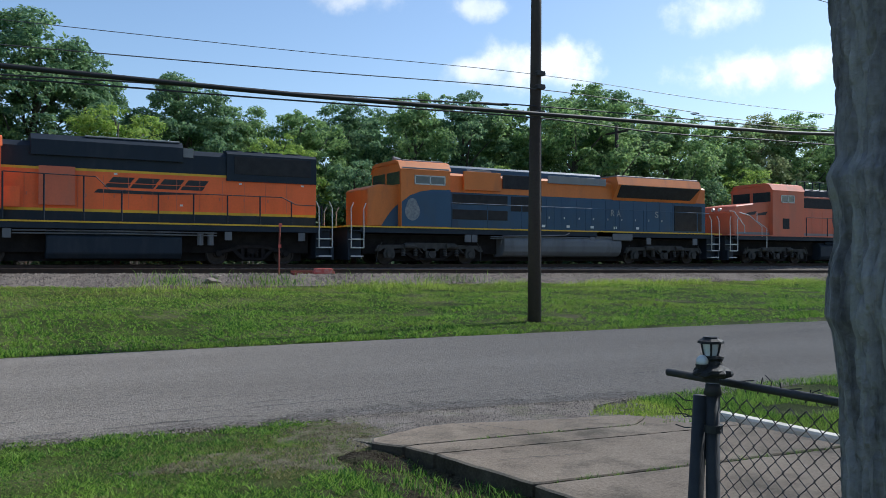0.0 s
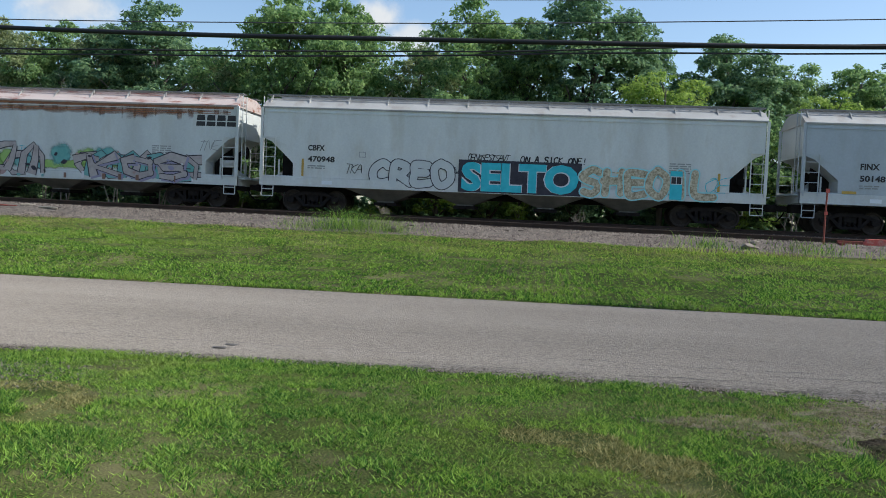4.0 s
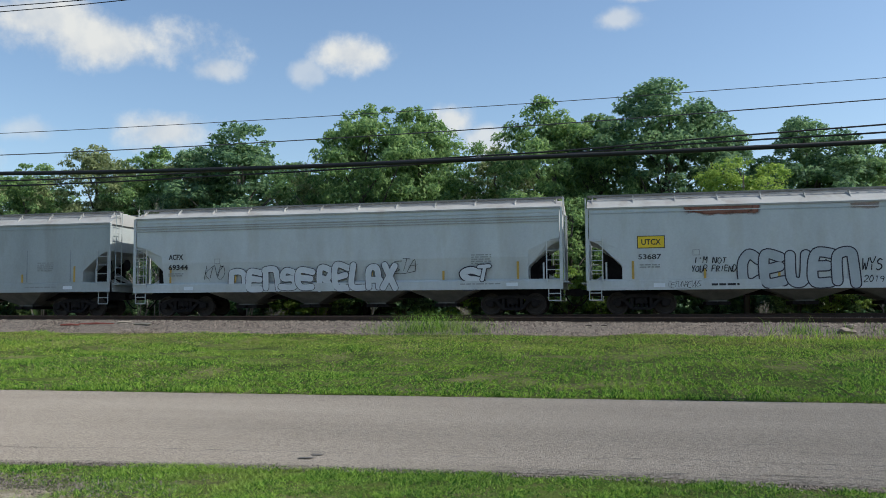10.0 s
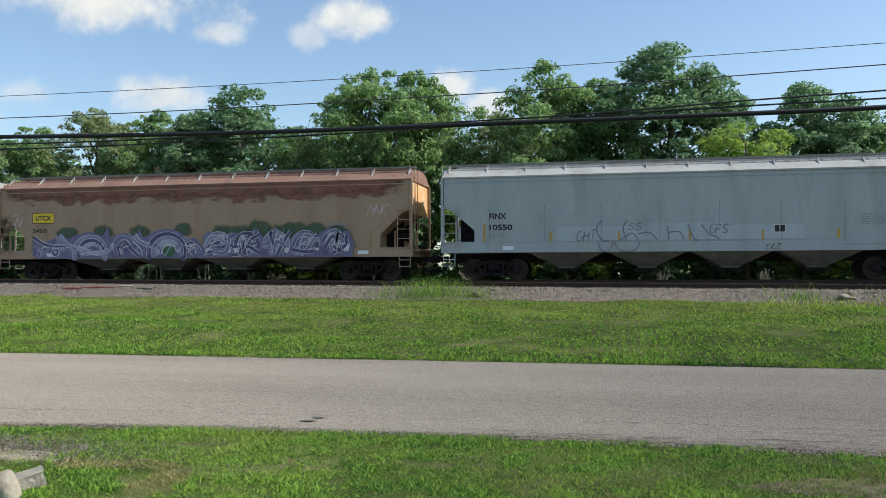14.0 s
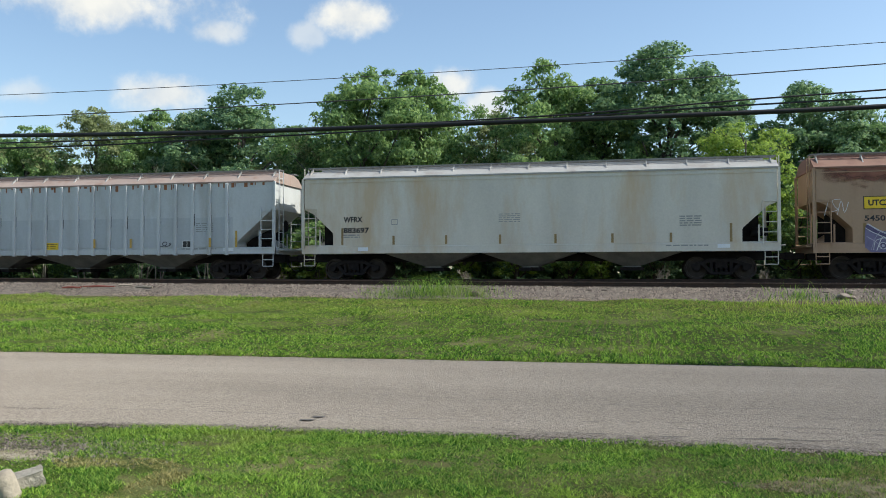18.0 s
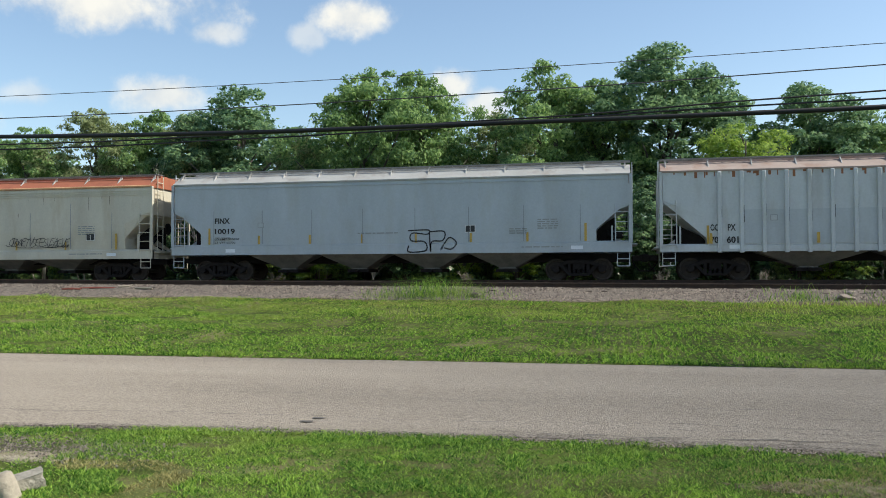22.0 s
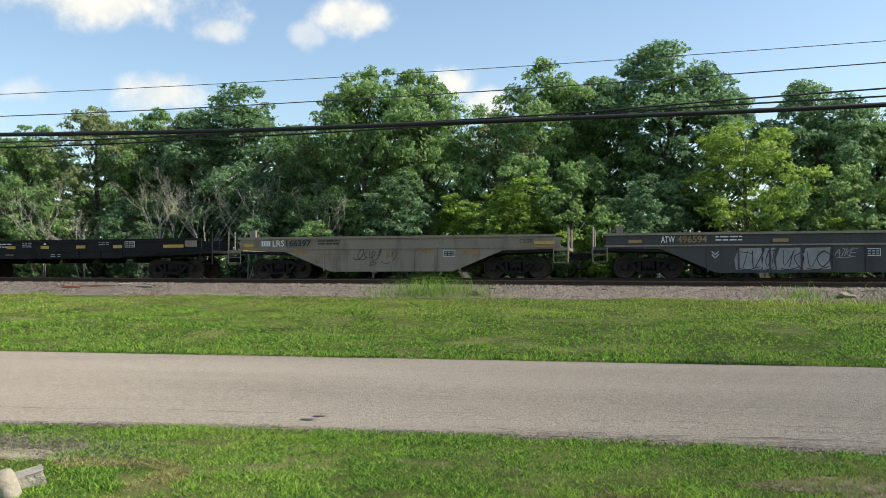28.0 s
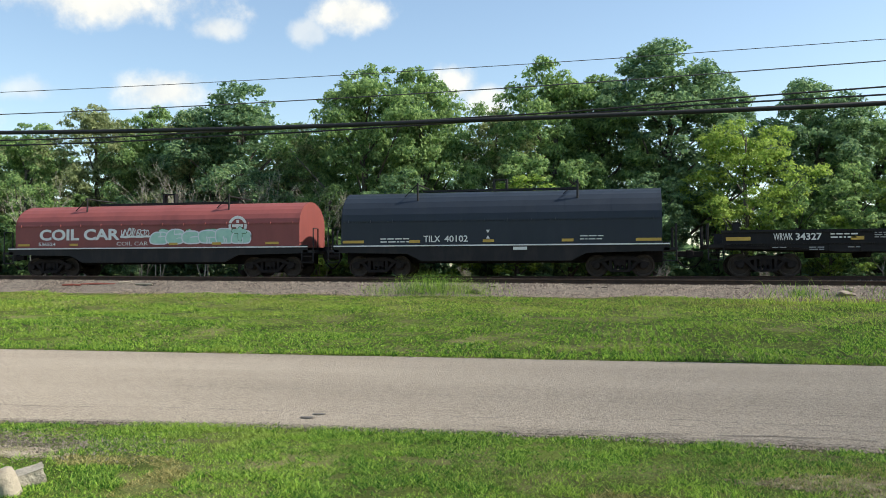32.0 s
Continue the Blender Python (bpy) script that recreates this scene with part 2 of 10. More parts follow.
def tube(bm, pts, radii, n=6):
    pts = [Vector(p) for p in pts]
    if not hasattr(radii, "__len__"):
        radii = [radii] * len(pts)
    rings, prev = [], None
    for i, p in enumerate(pts):
        d = (pts[min(i + 1, len(pts) - 1)] - pts[max(i - 1, 0)]).normalized()
        a = d.cross(Vector((0, 0, 1)) if abs(d.z) < 0.95 else Vector((0, 1, 0))).normalized() if prev is None else (prev - d * prev.dot(d)).normalized()
        prev = a
        c = d.cross(a)
        rings.append([p + (a * math.cos(k * 2 * math.pi / n) + c * math.sin(k * 2 * math.pi / n)) * radii[i] for k in range(n)])
    return loft(bm, rings)


def disc_y(bm, x, z, y0, y1, r, n=18):
    return prism_y(bm, [(x + r * math.cos(2 * math.pi * k / n), z + r * math.sin(2 * math.pi * k / n)) for k in range(n)], y0, y1)


def finish(bm, name, material, bevel=0.0, smooth=False):
    bmesh.ops.recalc_face_normals(bm, faces=bm.faces)
    if bevel:
        bmesh.ops.bevel(bm, geom=list(bm.edges), offset=bevel, segments=1, affect="EDGES")
    me = bpy.data.meshes.new(name)
    bm.to_mesh(me)
    bm.free()
    if smooth:
        me.polygons.foreach_set("use_smooth", [True] * len(me.polygons))
    if material:
        me.materials.append(material)
    return me


def place(name, me, parent=None, at=None, label=""):
    ob = new(name, me)
    if parent:
        ob.parent = parent
    if at:
        ob.matrix_basis = at
    if label:
        ob["label"] = label
    return ob


def part(name, bm, material, parent, label="", bevel=0.0, smooth=False, at=None):
    return place(name, finish(bm, name, material, bevel, smooth), parent, at, label)


def soup(name, verts, faces, material):
    """A mesh from numpy arrays of vertices and equal-sized faces."""
    me = bpy.data.meshes.new(name)
    k = faces.shape[1]
    me.vertices.add(len(verts))
    me.vertices.foreach_set("co", np.ascontiguousarray(verts, dtype=np.float32).ravel())
    me.loops.add(faces.size)
    me.loops.foreach_set("vertex_index", np.ascontiguousarray(faces, dtype=np.int32).ravel())
    me.polygons.add(len(faces))
    me.polygons.foreach_set("loop_start", np.arange(0, faces.size, k, dtype=np.int32))
    me.update(calc_edges=True)
    me.validate()
    me.materials.append(material)
    return me


def thing(name, at, label, category, group="", kind=""):
    ob = new(name)
    ob.matrix_basis = at
    ob.empty_display_size = 0.3
    return tagged(ob, label, category, group, kind)


def text_mesh(s, bold=0.0, shear=0.0):
    cu = bpy.data.curves.new("lettering", "FONT")
    cu.body, cu.offset, cu.shear, cu.resolution_u = s, bold, shear, 3
    ob = bpy.data.objects.new("lettering", cu)
    me = bpy.data.meshes.new_from_object(ob)
    bpy.data.objects.remove(ob)
    bpy.data.curves.remove(cu)
    return me


def lettering(parent, s, x, z, w, h, material, y, bold=0.012, shear=0.0, name="lettering", label=""):
    """Writing in the plane y that faces -y, its left end at x, its foot at z, w wide and h high."""
    me = text_mesh(s, bold, shear)
    co = np.empty(len(me.vertices) * 3, np.float32)
    me.vertices.foreach_get("co", co)
    co = co.reshape(-1, 3)
    lo, hi = co.min(0), co.max(0)
    me.vertices.foreach_set("co", np.stack([x + (co[:, 0] - lo[0]) / (hi[0] - lo[0]) * w, np.full(len(co), y), z + (co[:, 1] - lo[1]) / (hi[1] - lo[1]) * h], 1).astype(np.float32).ravel())
    # each letter is a part of its own
    src = bmesh.new()
    src.from_mesh(me)
    bpy.data.meshes.remove(me)
    src.verts.ensure_lookup_table()
    seen, groups = set(), []
    for v in src.verts:
        if v.index not in seen:
            stack, grp = [v], []
            seen.add(v.index)
            while stack:
                q = stack.pop()
                grp.append(q)
                for e in q.link_edges:
                    o = e.other_vert(q)
                    if o.index not in seen:
                        seen.add(o.index)
                        stack.append(o)
            groups.append(grp)
    last = None
    for grp in groups:
        bm = bmesh.new()
        made = {v.index: bm.verts.new(v.co) for v in grp}
        for f in {f for v in grp for f in v.link_faces}:
            bm.faces.new([made[v.index] for v in f.verts])
        letter = bpy.data.meshes.new(name)
        bm.to_mesh(letter)
        bm.free()
        letter.materials.append(material)
        last = place(name, letter, parent, None, label)
    src.free()
    return last


# ---- ground, road, tracks ----
M_SOIL = mat("lawn_soil", (0.012, 0.0225, 0.00525), (0.112, 0.143, 0.0338), scale=0.9, rough=0.95, fine=65, grain=2.2, bump=0.6, spec=0.05, matte=1.0, dirt=(0.20, 0.165, 0.095), dirt_amount=0.6, dirt_scale=0.55)
M_LITTER = mat("leaf_litter", (0.035, 0.03, 0.02), (0.09, 0.075, 0.045), scale=1.2, rough=0.95, fine=14, bump=0.6, spec=0.1)
M_BALLAST = mat("ballast_bed", (0.084, 0.0697, 0.0605), (0.21, 0.181, 0.155), scale=6.0, rough=0.95, fine=28, bump=1.0, spec=0.1, grain=0.9)
M_STONE = mat("ballast_stone", (0.063, 0.0512, 0.0428), (0.248, 0.207, 0.174), scale=2.0, rough=0.9, fine=30, bump=0.3, per="island", per_amount=0.9, spec=0.2)
M_ASPHALT = mat("worn_asphalt", (0.153, 0.132, 0.111), (0.342, 0.297, 0.248), scale=0.35, rough=0.95, fine=62, bump=0.9, spec=0.06, matte=1.0, stretch=(0.25, 1.5, 1), dirt=(0.23, 0.20, 0.17), dirt_amount=0.15, dirt_scale=1.0, grain=2.0, chips=(75.0, (0.07, 0.06, 0.05), (0.54, 0.47, 0.39), 0.42))
M_RAVEL = mat("ravelled_asphalt", (0.06, 0.052, 0.045), (0.26, 0.225, 0.19), scale=5.0, rough=0.95, fine=45, bump=1.0, spec=0.05, matte=1.0, grain=2.0, chips=(60.0, (0.02, 0.018, 0.016), (0.46, 0.40, 0.34), 0.5))
M_OIL = mat("oil_stain", (0.09, 0.082, 0.072), (0.14, 0.128, 0.112), rough=0.75, fine=40)
M_GRIT = mat("dark_grit", (0.04, 0.036, 0.032), (0.20, 0.175, 0.15), scale=2.0, rough=0.9, fine=30, bump=0.2, per="island", per_amount=0.9, spec=0.2)
M_TAR = mat("crack_tar", (0.03, 0.03, 0.03), (0.06, 0.055, 0.05), rough=0.8, fine=30)
M_CONCRETE = mat("driveway_concrete", (0.312, 0.235, 0.166), (0.536, 0.414, 0.297), scale=1.1, rough=0.9, fine=45, bump=0.4, spec=0.06, matte=1.0, dirt=(0.10, 0.085, 0.062), dirt_amount=0.75, dirt_scale=1.6, grain=1.0, chips=(110.0, (0.09, 0.07, 0.05), (0.33, 0.27, 0.2), 0.3))
# Dark side colour stands for soil stains and for shade below the rim.
M_SLABEDGE = mat("shaded_soiled_edge", (0.03, 0.026, 0.02), (0.10, 0.085, 0.065), scale=4, rough=0.95, fine=40, bump=0.5, spec=0.05)
M_GRAVEL = mat("driveway_gravel", (0.095, 0.0808, 0.07), (0.237, 0.209, 0.185), scale=2.5, rough=0.95, fine=60, bump=1.0, spec=0.1, dirt=(0.09, 0.10, 0.04), dirt_amount=0.6, dirt_scale=2)
M_KERB = mat("painted_kerb", (0.46, 0.43, 0.36), (0.62, 0.58, 0.50), rough=0.8, fine=30, dirt=(0.3, 0.28, 0.22), dirt_amount=0.6, dirt_scale=4)
M_RAIL = mat("rusty_rail", (0.03, 0.022, 0.018), (0.075, 0.045, 0.032), scale=4, rough=0.75, metal=0.3, fine=50)
M_TIE = mat("old_tie", (0.055, 0.045, 0.038), (0.13, 0.105, 0.085), scale=3, rough=0.95, fine=35, bump=0.5, per="object")
M_LIME = mat("lime_grass", (0.241, 0.355, 0.0486), (0.584, 0.675, 0.14), scale=0.45, rough=0.7, fine=3, bump=0, per="island", per_amount=1.3, spec=0.12, matte=0.8, trans=0.28, dirt=(0.17, 0.31, 0.04), dirt_amount=0.6, dirt_scale=0.35)
M_VERGE = mat("verge_blade", (0.0423, 0.143, 0.019), (0.363, 0.546, 0.0891), scale=0.4, rough=0.7, fine=3, bump=0, per="island", per_amount=1.5, spec=0.12, matte=0.8, trans=0.28, dirt=(0.33, 0.40, 0.08), dirt_amount=0.6, dirt_scale=0.28)
M_BLADE = mat("grass_blade", (0.0331, 0.127, 0.0176), (0.319, 0.485, 0.0882), scale=0.5, rough=0.7, fine=3, bump=0, per="island", per_amount=1.4, spec=0.12, matte=0.8, trans=0.26, dirt=(0.44, 0.48, 0.12), dirt_amount=0.6, dirt_scale=0.3)
M_DRY = mat("dry_grass", (0.18, 0.18, 0.06), (0.48, 0.43, 0.19), scale=0.8, rough=0.8, fine=3, bump=0, per="island", per_amount=1.2, spec=0.1, matte=0.8, trans=0.2)

RAIL_Z, TRACK_Y = 1.374, 34.56          # the train's track
SIDING_Y = 30.45


def siding_z(x):
    return 1.29 - 0.0065 * np.clip(x, -40, 60)


PROFILE = [(-300, 0.0), (7.7, 0.0), (8.25, 0.0), (8.5, -0.05), (15.0, -0.05), (15.35, 0.03), (18, 0.13), (22, 0.32), (25, 0.5), (27.3, 0.68), (28.4, 0.80), (29.1, 1.02), (29.5, 1.12),
           (32.0, 1.14), (32.6, 1.05), (33.1, 1.2), (36.2, 1.2), (37.6, 0.75), (39, 0.6), (60, 0.9), (120, 1.0), (3500, 1.0)]


def ground_z(x, y):
    ys, zs = zip(*PROFILE)
    z = np.interp(y, ys, zs)
    low = np.interp(y, [24, 29, 31.9, 32.6], [0, 1, 1, 0])
    bump = (0.05 * np.sin(x * 0.45 + 1.0) * np.sin(y * 0.7) + 0.035 * np.sin(x * 1.1 + y * 0.8) * np.sin(y * 1.5 + 0.4)) * np.interp(y, [15.5, 18, 27, 28.5], [0, 1, 1, 0]) + 0.02 * np.sin(x * 1.7) * np.interp(y, [27, 28, 29.3, 29.6], [0, 1, 1, 0])
    drop = -0.12 * np.exp(-((x - 2.85) / 0.36) ** 2) * np.interp(y, [2, 5.2, 6.3, 7.0], [0.4, 1, 0.8, 0])
    return z + low * (-0.0065 * np.clip(x, -40, 60)) + bump + drop


def ground():
    xs = np.concatenate([[-2500, -600, -250, -120], np.arange(-80, -9, 2.0), np.arange(-9, 9, 0.35), np.arange(9, 96, 2.0), [120, 250, 600, 2500]])
    ys = np.concatenate([[-300, -60, -20, -6], np.arange(-3, 8.1, 0.5), [8.2, 11, 15.0, 15.35], np.arange(15.8, 28, 0.8), [28.0, 28.4, 28.75, 29.1, 29.5, 30.5, 32.0, 32.6, 33.1, 34.5, 36.2, 37.6, 39, 45, 60, 120, 400, 1200, 3500]])
    X, Y = np.meshgrid(xs, ys)
    V = np.stack([X, Y, ground_z(X, Y)], -1).reshape(-1, 3)
    nx, ny = len(xs), len(ys)
    idx = np.arange(nx * ny).reshape(ny, nx)
    F = np.stack([idx[:-1, :-1], idx[:-1, 1:], idx[1:, 1:], idx[1:, :-1]], -1).reshape(-1, 4)
    me = soup("ground", V, F, M_SOIL)
    me.materials.append(M_BALLAST)
    yc = V[F][:, :, 1].mean(1)
    me.materials.append(M_LITTER)
    me.polygons.foreach_set("material_index", ((yc > 27.85) & (yc < 36.3)).astype(np.int32) + 2 * ((yc >= 36.3) & (yc < 100)).astype(np.int32))
    tagged(new("ground", me), "mown green lawn rising to a grey ballast railway bed", "ground", kind="structure")


ground()


def near_edge(x):
    """The road's near edge bows out before the yard."""
    return 8.26 - 0.0125 * (np.clip(x, -8, 7) + 1.2) ** 2


def road():
    bm = bmesh.new()
    xs = list(np.concatenate([[-400, -150], np.arange(-60, 80, 0.5), [150, 400]]))
    rng = random.Random(4)
    near, far = [], []
    for x in xs:
        near.append((x, float(near_edge(x)) + 0.03 * math.sin(x * 1.9) + rng.uniform(-0.04, 0.04), 0.0))
        far.append((x, 15.25 - (0.006 * (x - 3) ** 2 * 0.6 if 3 < x < 25 else 0.0) * 0.9 - (1.57 if x >= 25 else 0) + rng.uniform(-0.03, 0.03), 0.0))
    top = [[bm.verts.new((a[0], a[1] + (b[1] - a[1]) * k / 4, 0.012 + 0.03 * math.sin(math.pi * k / 4))) for k in range(5)] for a, b in zip(near, far)]
    for p, q in zip(top, top[1:]):
        for k in range(4):
            bm.faces.new((p[k], q[k], q[k + 1], p[k + 1]))
    edges = [e for e in bm.edges if e.is_boundary]
    ret = bmesh.ops.extrude_edge_only(bm, edges=edges)
    for v in [g for g in ret["geom"] if isinstance(g, bmesh.types.BMVert)]:
        v.co.z -= 0.08
    bmesh.ops.recalc_face_normals(bm, faces=bm.faces)
    ob = tagged(new("road", finish(bm, "road", M_ASPHALT)), "worn pale grey two-lane asphalt road with cracked edges", "road", kind="structure")
    # cracks along the wheel tracks and a dark oil patch
    for seed, y, x0, x1, w in ((1, 9.14, -0.4, 3.4, 0.009), (2, 8.95, 0.5, 9, 0.006), (3, 8.75, -9, -1, 0.006), (5, 10.6, -6, 2, 0.005), (6, 14.6, 2, 14, 0.006), (7, 8.6, -1.5, 2.6, 0.009), (8, 9.9, 1, 7, 0.005), (9, 8.25, 2.2, 6, 0.009)):
        r = random.Random(seed)
        bm, px, py = bmesh.new(), x0, y
        prev = None
        while px < x1:
            ww = w * r.uniform(0.4, 1.5)
            z = 0.018 + 0.03 * math.sin(math.pi * min(max((py - 8.1) / 7.1, 0), 1))
            cur = (bm.verts.new((px, py - ww, z)), bm.verts.new((px, py + ww, z)))
            if prev and r.random() > 0.12:
                bm.faces.new((prev[0], cur[0], cur[1], prev[1]))
            prev = cur
            px += r.uniform(0.08, 0.3)
            py += r.uniform(-0.05, 0.05)
        place("crack", finish(bm, "crack", M_TAR), ob)
    # the crumbling edge: dark bare stone where the binder has gone
    for seed, x0, x1, wide in ((41, -1.6, 3.6, 0.20), (42, 2.2, 7.5, 0.5), (43, -7.5, -3.0, 0.10)):
        r = random.Random(seed)
        bm, prev, px, q = bmesh.new(), None, x0, 0.0
        while px < x1:
            q = 0.8 * q + r.uniform(-0.3, 0.3)
            e, end = float(near_edge(px)) + r.uniform(0.0, 0.05), min(1.0, (px - x0) / 0.8, (x1 - px) / 0.8)
            w = 0.03 + end * wide * (0.75 + 0.5 * math.tanh(q) + r.uniform(-0.25, 0.25))
            cur = [bm.verts.new((px, e + w * k / 3, 0.0175 + 0.03 * math.sin(math.pi * min(1, max(0, (e + w * k / 3 - 8.1) / 7.1))))) for k in range(4)]
            if prev:
                for k in range(3):
                    bm.faces.new((prev[k], cur[k], cur[k + 1], prev[k + 1]))
            prev = cur
            px += r.uniform(0.04, 0.13)
        place("crumbled_edge", finish(bm, "crumbled_edge", M_RAVEL), ob)
    for ox, oy, sx, sy in ((-3.31, 8.68, 0.085, 0.05), (-3.26, 8.90, 0.075, 0.05)):
        bm = bmesh.new()
        bm.faces.new([bm.verts.new((ox + sx * math.cos(a) * (1 + 0.15 * math.sin(3 * a)), oy + sy * math.sin(a) * (1 + 0.2 * math.cos(2 * a)), 0.0305)) for a in np.linspace(0, 2 * math.pi, 20)[:-1]])
        place("oil_patch", finish(bm, "oil_patch", M_OIL), ob)


road()


def driveway():
    d = thing("driveway", pose(0, 0, 0), "weathered buff concrete driveway slab with grassy joints", "driveway", kind="structure")
    # one slab to a row: corner points in plan
    slabs = [[(2.92, 6.42), (3.08, 6.42), (5.22, 6.185), (5.6, 6.45), (5.49, 6.59), (5.14, 6.68), (4.34, 6.86), (3.77, 7.05), (3.44, 7.05), (2.83, 6.8), (2.77, 6.66)],
             [(3.03, 6.06), (3.75, 5.965), (5.54, 5.745), (6.15, 5.70), (6.15, 5.86), (5.72, 5.9), (5.66, 6.31), (5.61, 6.42), (5.23, 6.155), (3.08, 6.385), (2.94, 6.385)],
             [(3.19, 4.95), (6.15, 4.66), (6.15, 5.685), (5.54, 5.73), (3.75, 5.95), (3.035, 6.045)],
             [(3.33, 3.4), (6.15, 3.4), (6.15, 4.63), (3.195, 4.92)], [(3.42, 0.6), (6.15, 0.6), (6.15, 3.37), (3.335, 3.37)], [(3.46, -2.0), (6.15, -2.0), (6.15, 0.57), (3.42, 0.57)]]
    for k, pts in enumerate(slabs):
        bm = bmesh.new()
        rng = random.Random(k)
        rim = []
        for (xa, ya), (xb, yb) in zip(pts, pts[1:] + pts[:1]):
            n = max(2, int(math.hypot(xb - xa, yb - ya) / 0.12))
            rim += [(xa + (xb - xa) * j / n + rng.uniform(-0.008, 0.008), ya + (yb - ya) * j / n + rng.uniform(-0.008, 0.008)) for j in range(n)]
        t = 0.055 + rng.uniform(-0.008, 0.008)
        cx, cy = sum(p[0] for p in rim) / len(rim), sum(p[1] for p in rim) / len(rim)
        inner = [(x + (cx - x) * 0.012, y + (cy - y) * 0.012) for x, y in rim]
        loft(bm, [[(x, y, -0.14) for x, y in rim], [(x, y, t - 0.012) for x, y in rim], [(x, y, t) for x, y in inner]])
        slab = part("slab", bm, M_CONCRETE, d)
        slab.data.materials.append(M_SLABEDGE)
        # upright faces take the dark colour, soil and shade together
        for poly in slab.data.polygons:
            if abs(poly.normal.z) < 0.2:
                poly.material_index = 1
    bm = bmesh.new()
    prev, r = None, random.Random(3)
    for k in range(9):
        f = k / 8
        x, y, w = 3.76 + 0.10 * f + r.uniform(-0.012, 0.012), 7.04 - 0.48 * f, 0.004 * r.uniform(0.5, 1.6)
        cur = (bm.verts.new((x - w, y, 0.066)), bm.verts.new((x + w, y, 0.066)))
        if prev:
            bm.faces.new((prev[0], prev[1], cur[1], cur[0]))
        prev = cur
    part("crack", bm, M_TAR, d)
    for (xa, ya), (xb, yb), seed in (((4.75, 6.72), (5.3, 6.3), 5), ((2.95, 6.5), (3.5, 6.98), 6), ((3.35, 5.6), (4.1, 5.45), 7), ((3.9, 6.9), (4.2, 6.35), 8)):
        bm, prev, r = bmesh.new(), None, random.Random(seed)
        for k in range(13):
            f = k / 12
            x, y, w = xa + (xb - xa) * f + r.uniform(-0.015, 0.015), ya + (yb - ya) * f + r.uniform(-0.015, 0.015), 0.0035 * r.uniform(0.5, 1.6)
            cur = (bm.verts.new((x - w, y - w, 0.0665)), bm.verts.new((x + w, y + w, 0.0665)))
            if prev:
                bm.faces.new((prev[0], prev[1], cur[1], cur[0]))
            prev = cur
        part("crack", bm, M_TAR, d)
    bm = bmesh.new()
    pts = [(2.85, 7.45), (2.75, 7.0), (2.9, 6.75), (3.44, 7.0), (3.8, 7.0), (4.34, 6.8), (5.14, 6.62), (5.6, 6.4), (5.75, 6.1), (6.2, 5.9), (6.2, 6.5), (5.75, 6.65), (5.45, 7.05), (5.7, 7.35), (6.3, 7.5), (5.6, 7.75), (4.6, 8.0), (3.6, 8.15), (3.1, 8.15), (2.95, 7.9)]
    loft(bm, [[(x, y, -0.1) for x, y in pts], [(x, y, 0.012) for x, y in pts]])
    part("apron", bm, M_GRAVEL, d, "worn gravelly apron that meets the road")
    bm = bmesh.new()
    loft(bm, [[(x, -2, z) for x, z in ((6.2, -0.1), (6.34, -0.1), (6.34, 0.10), (6.2, 0.10))], [(x, 6.25, z) for x, z in ((6.2, -0.1), (6.34, -0.1), (6.34, 0.10), (6.2, 0.10))]])
    tagged(place("kerb", finish(bm, "kerb", M_KERB, bevel=0.02)), "white-painted concrete kerb beside the driveway", "kerb", kind="structure")


driveway()

RAIL_SECTION = [(-0.075, -0.17), (0.075, -0.17), (0.075, -0.155), (0.012, -0.135), (0.012, -0.045), (0.036, -0.035), (0.036, -0.004), (0.03, 0), (-0.03, 0), (-0.036, -0.004), (-0.036, -0.035), (-0.012, -0.045), (-0.012, -0.135), (-0.075, -0.155)]


def track(name, label, yc, zf, x0, x1, seed):
    t = thing(name, pose(0, 0, 0), label, "railway track", kind="structure")
    for side in (-0.7535, 0.7535):
        bm = bmesh.new()
        loft(bm, [[(x, yc + side + a, zf(x) + b) for a, b in RAIL_SECTION] for x in np.linspace(x0, x1, 60)])
        part("rail", bm, M_RAIL, t)
    bm = bmesh.new()
    box(bm, -0.115, 0.115, -1.3, 1.3, -0.16, 0.0)
    me = finish(bm, "tie", M_TIE, bevel=0.012)
    rng = random.Random(seed)
    n = 0
    x = -34.0
    while x < 56 and n < 165:
        place("tie", me, t, pose(x + rng.uniform(-0.04, 0.04), yc + rng.uniform(-0.05, 0.05), float(zf(x)) - 0.245 + rng.uniform(-0.012, 0.006), 0, 0, rng.uniform(-1.2, 1.2)))
        x += 0.54
        n += 1
    return t


track("siding_track", "rusty empty siding track on weathered ties", SIDING_Y, siding_z, -300, 300, 1)
track("main_track", "rusty main railway track under the freight train", TRACK_Y, lambda x: RAIL_Z + 0 * x, -300, 300, 2)


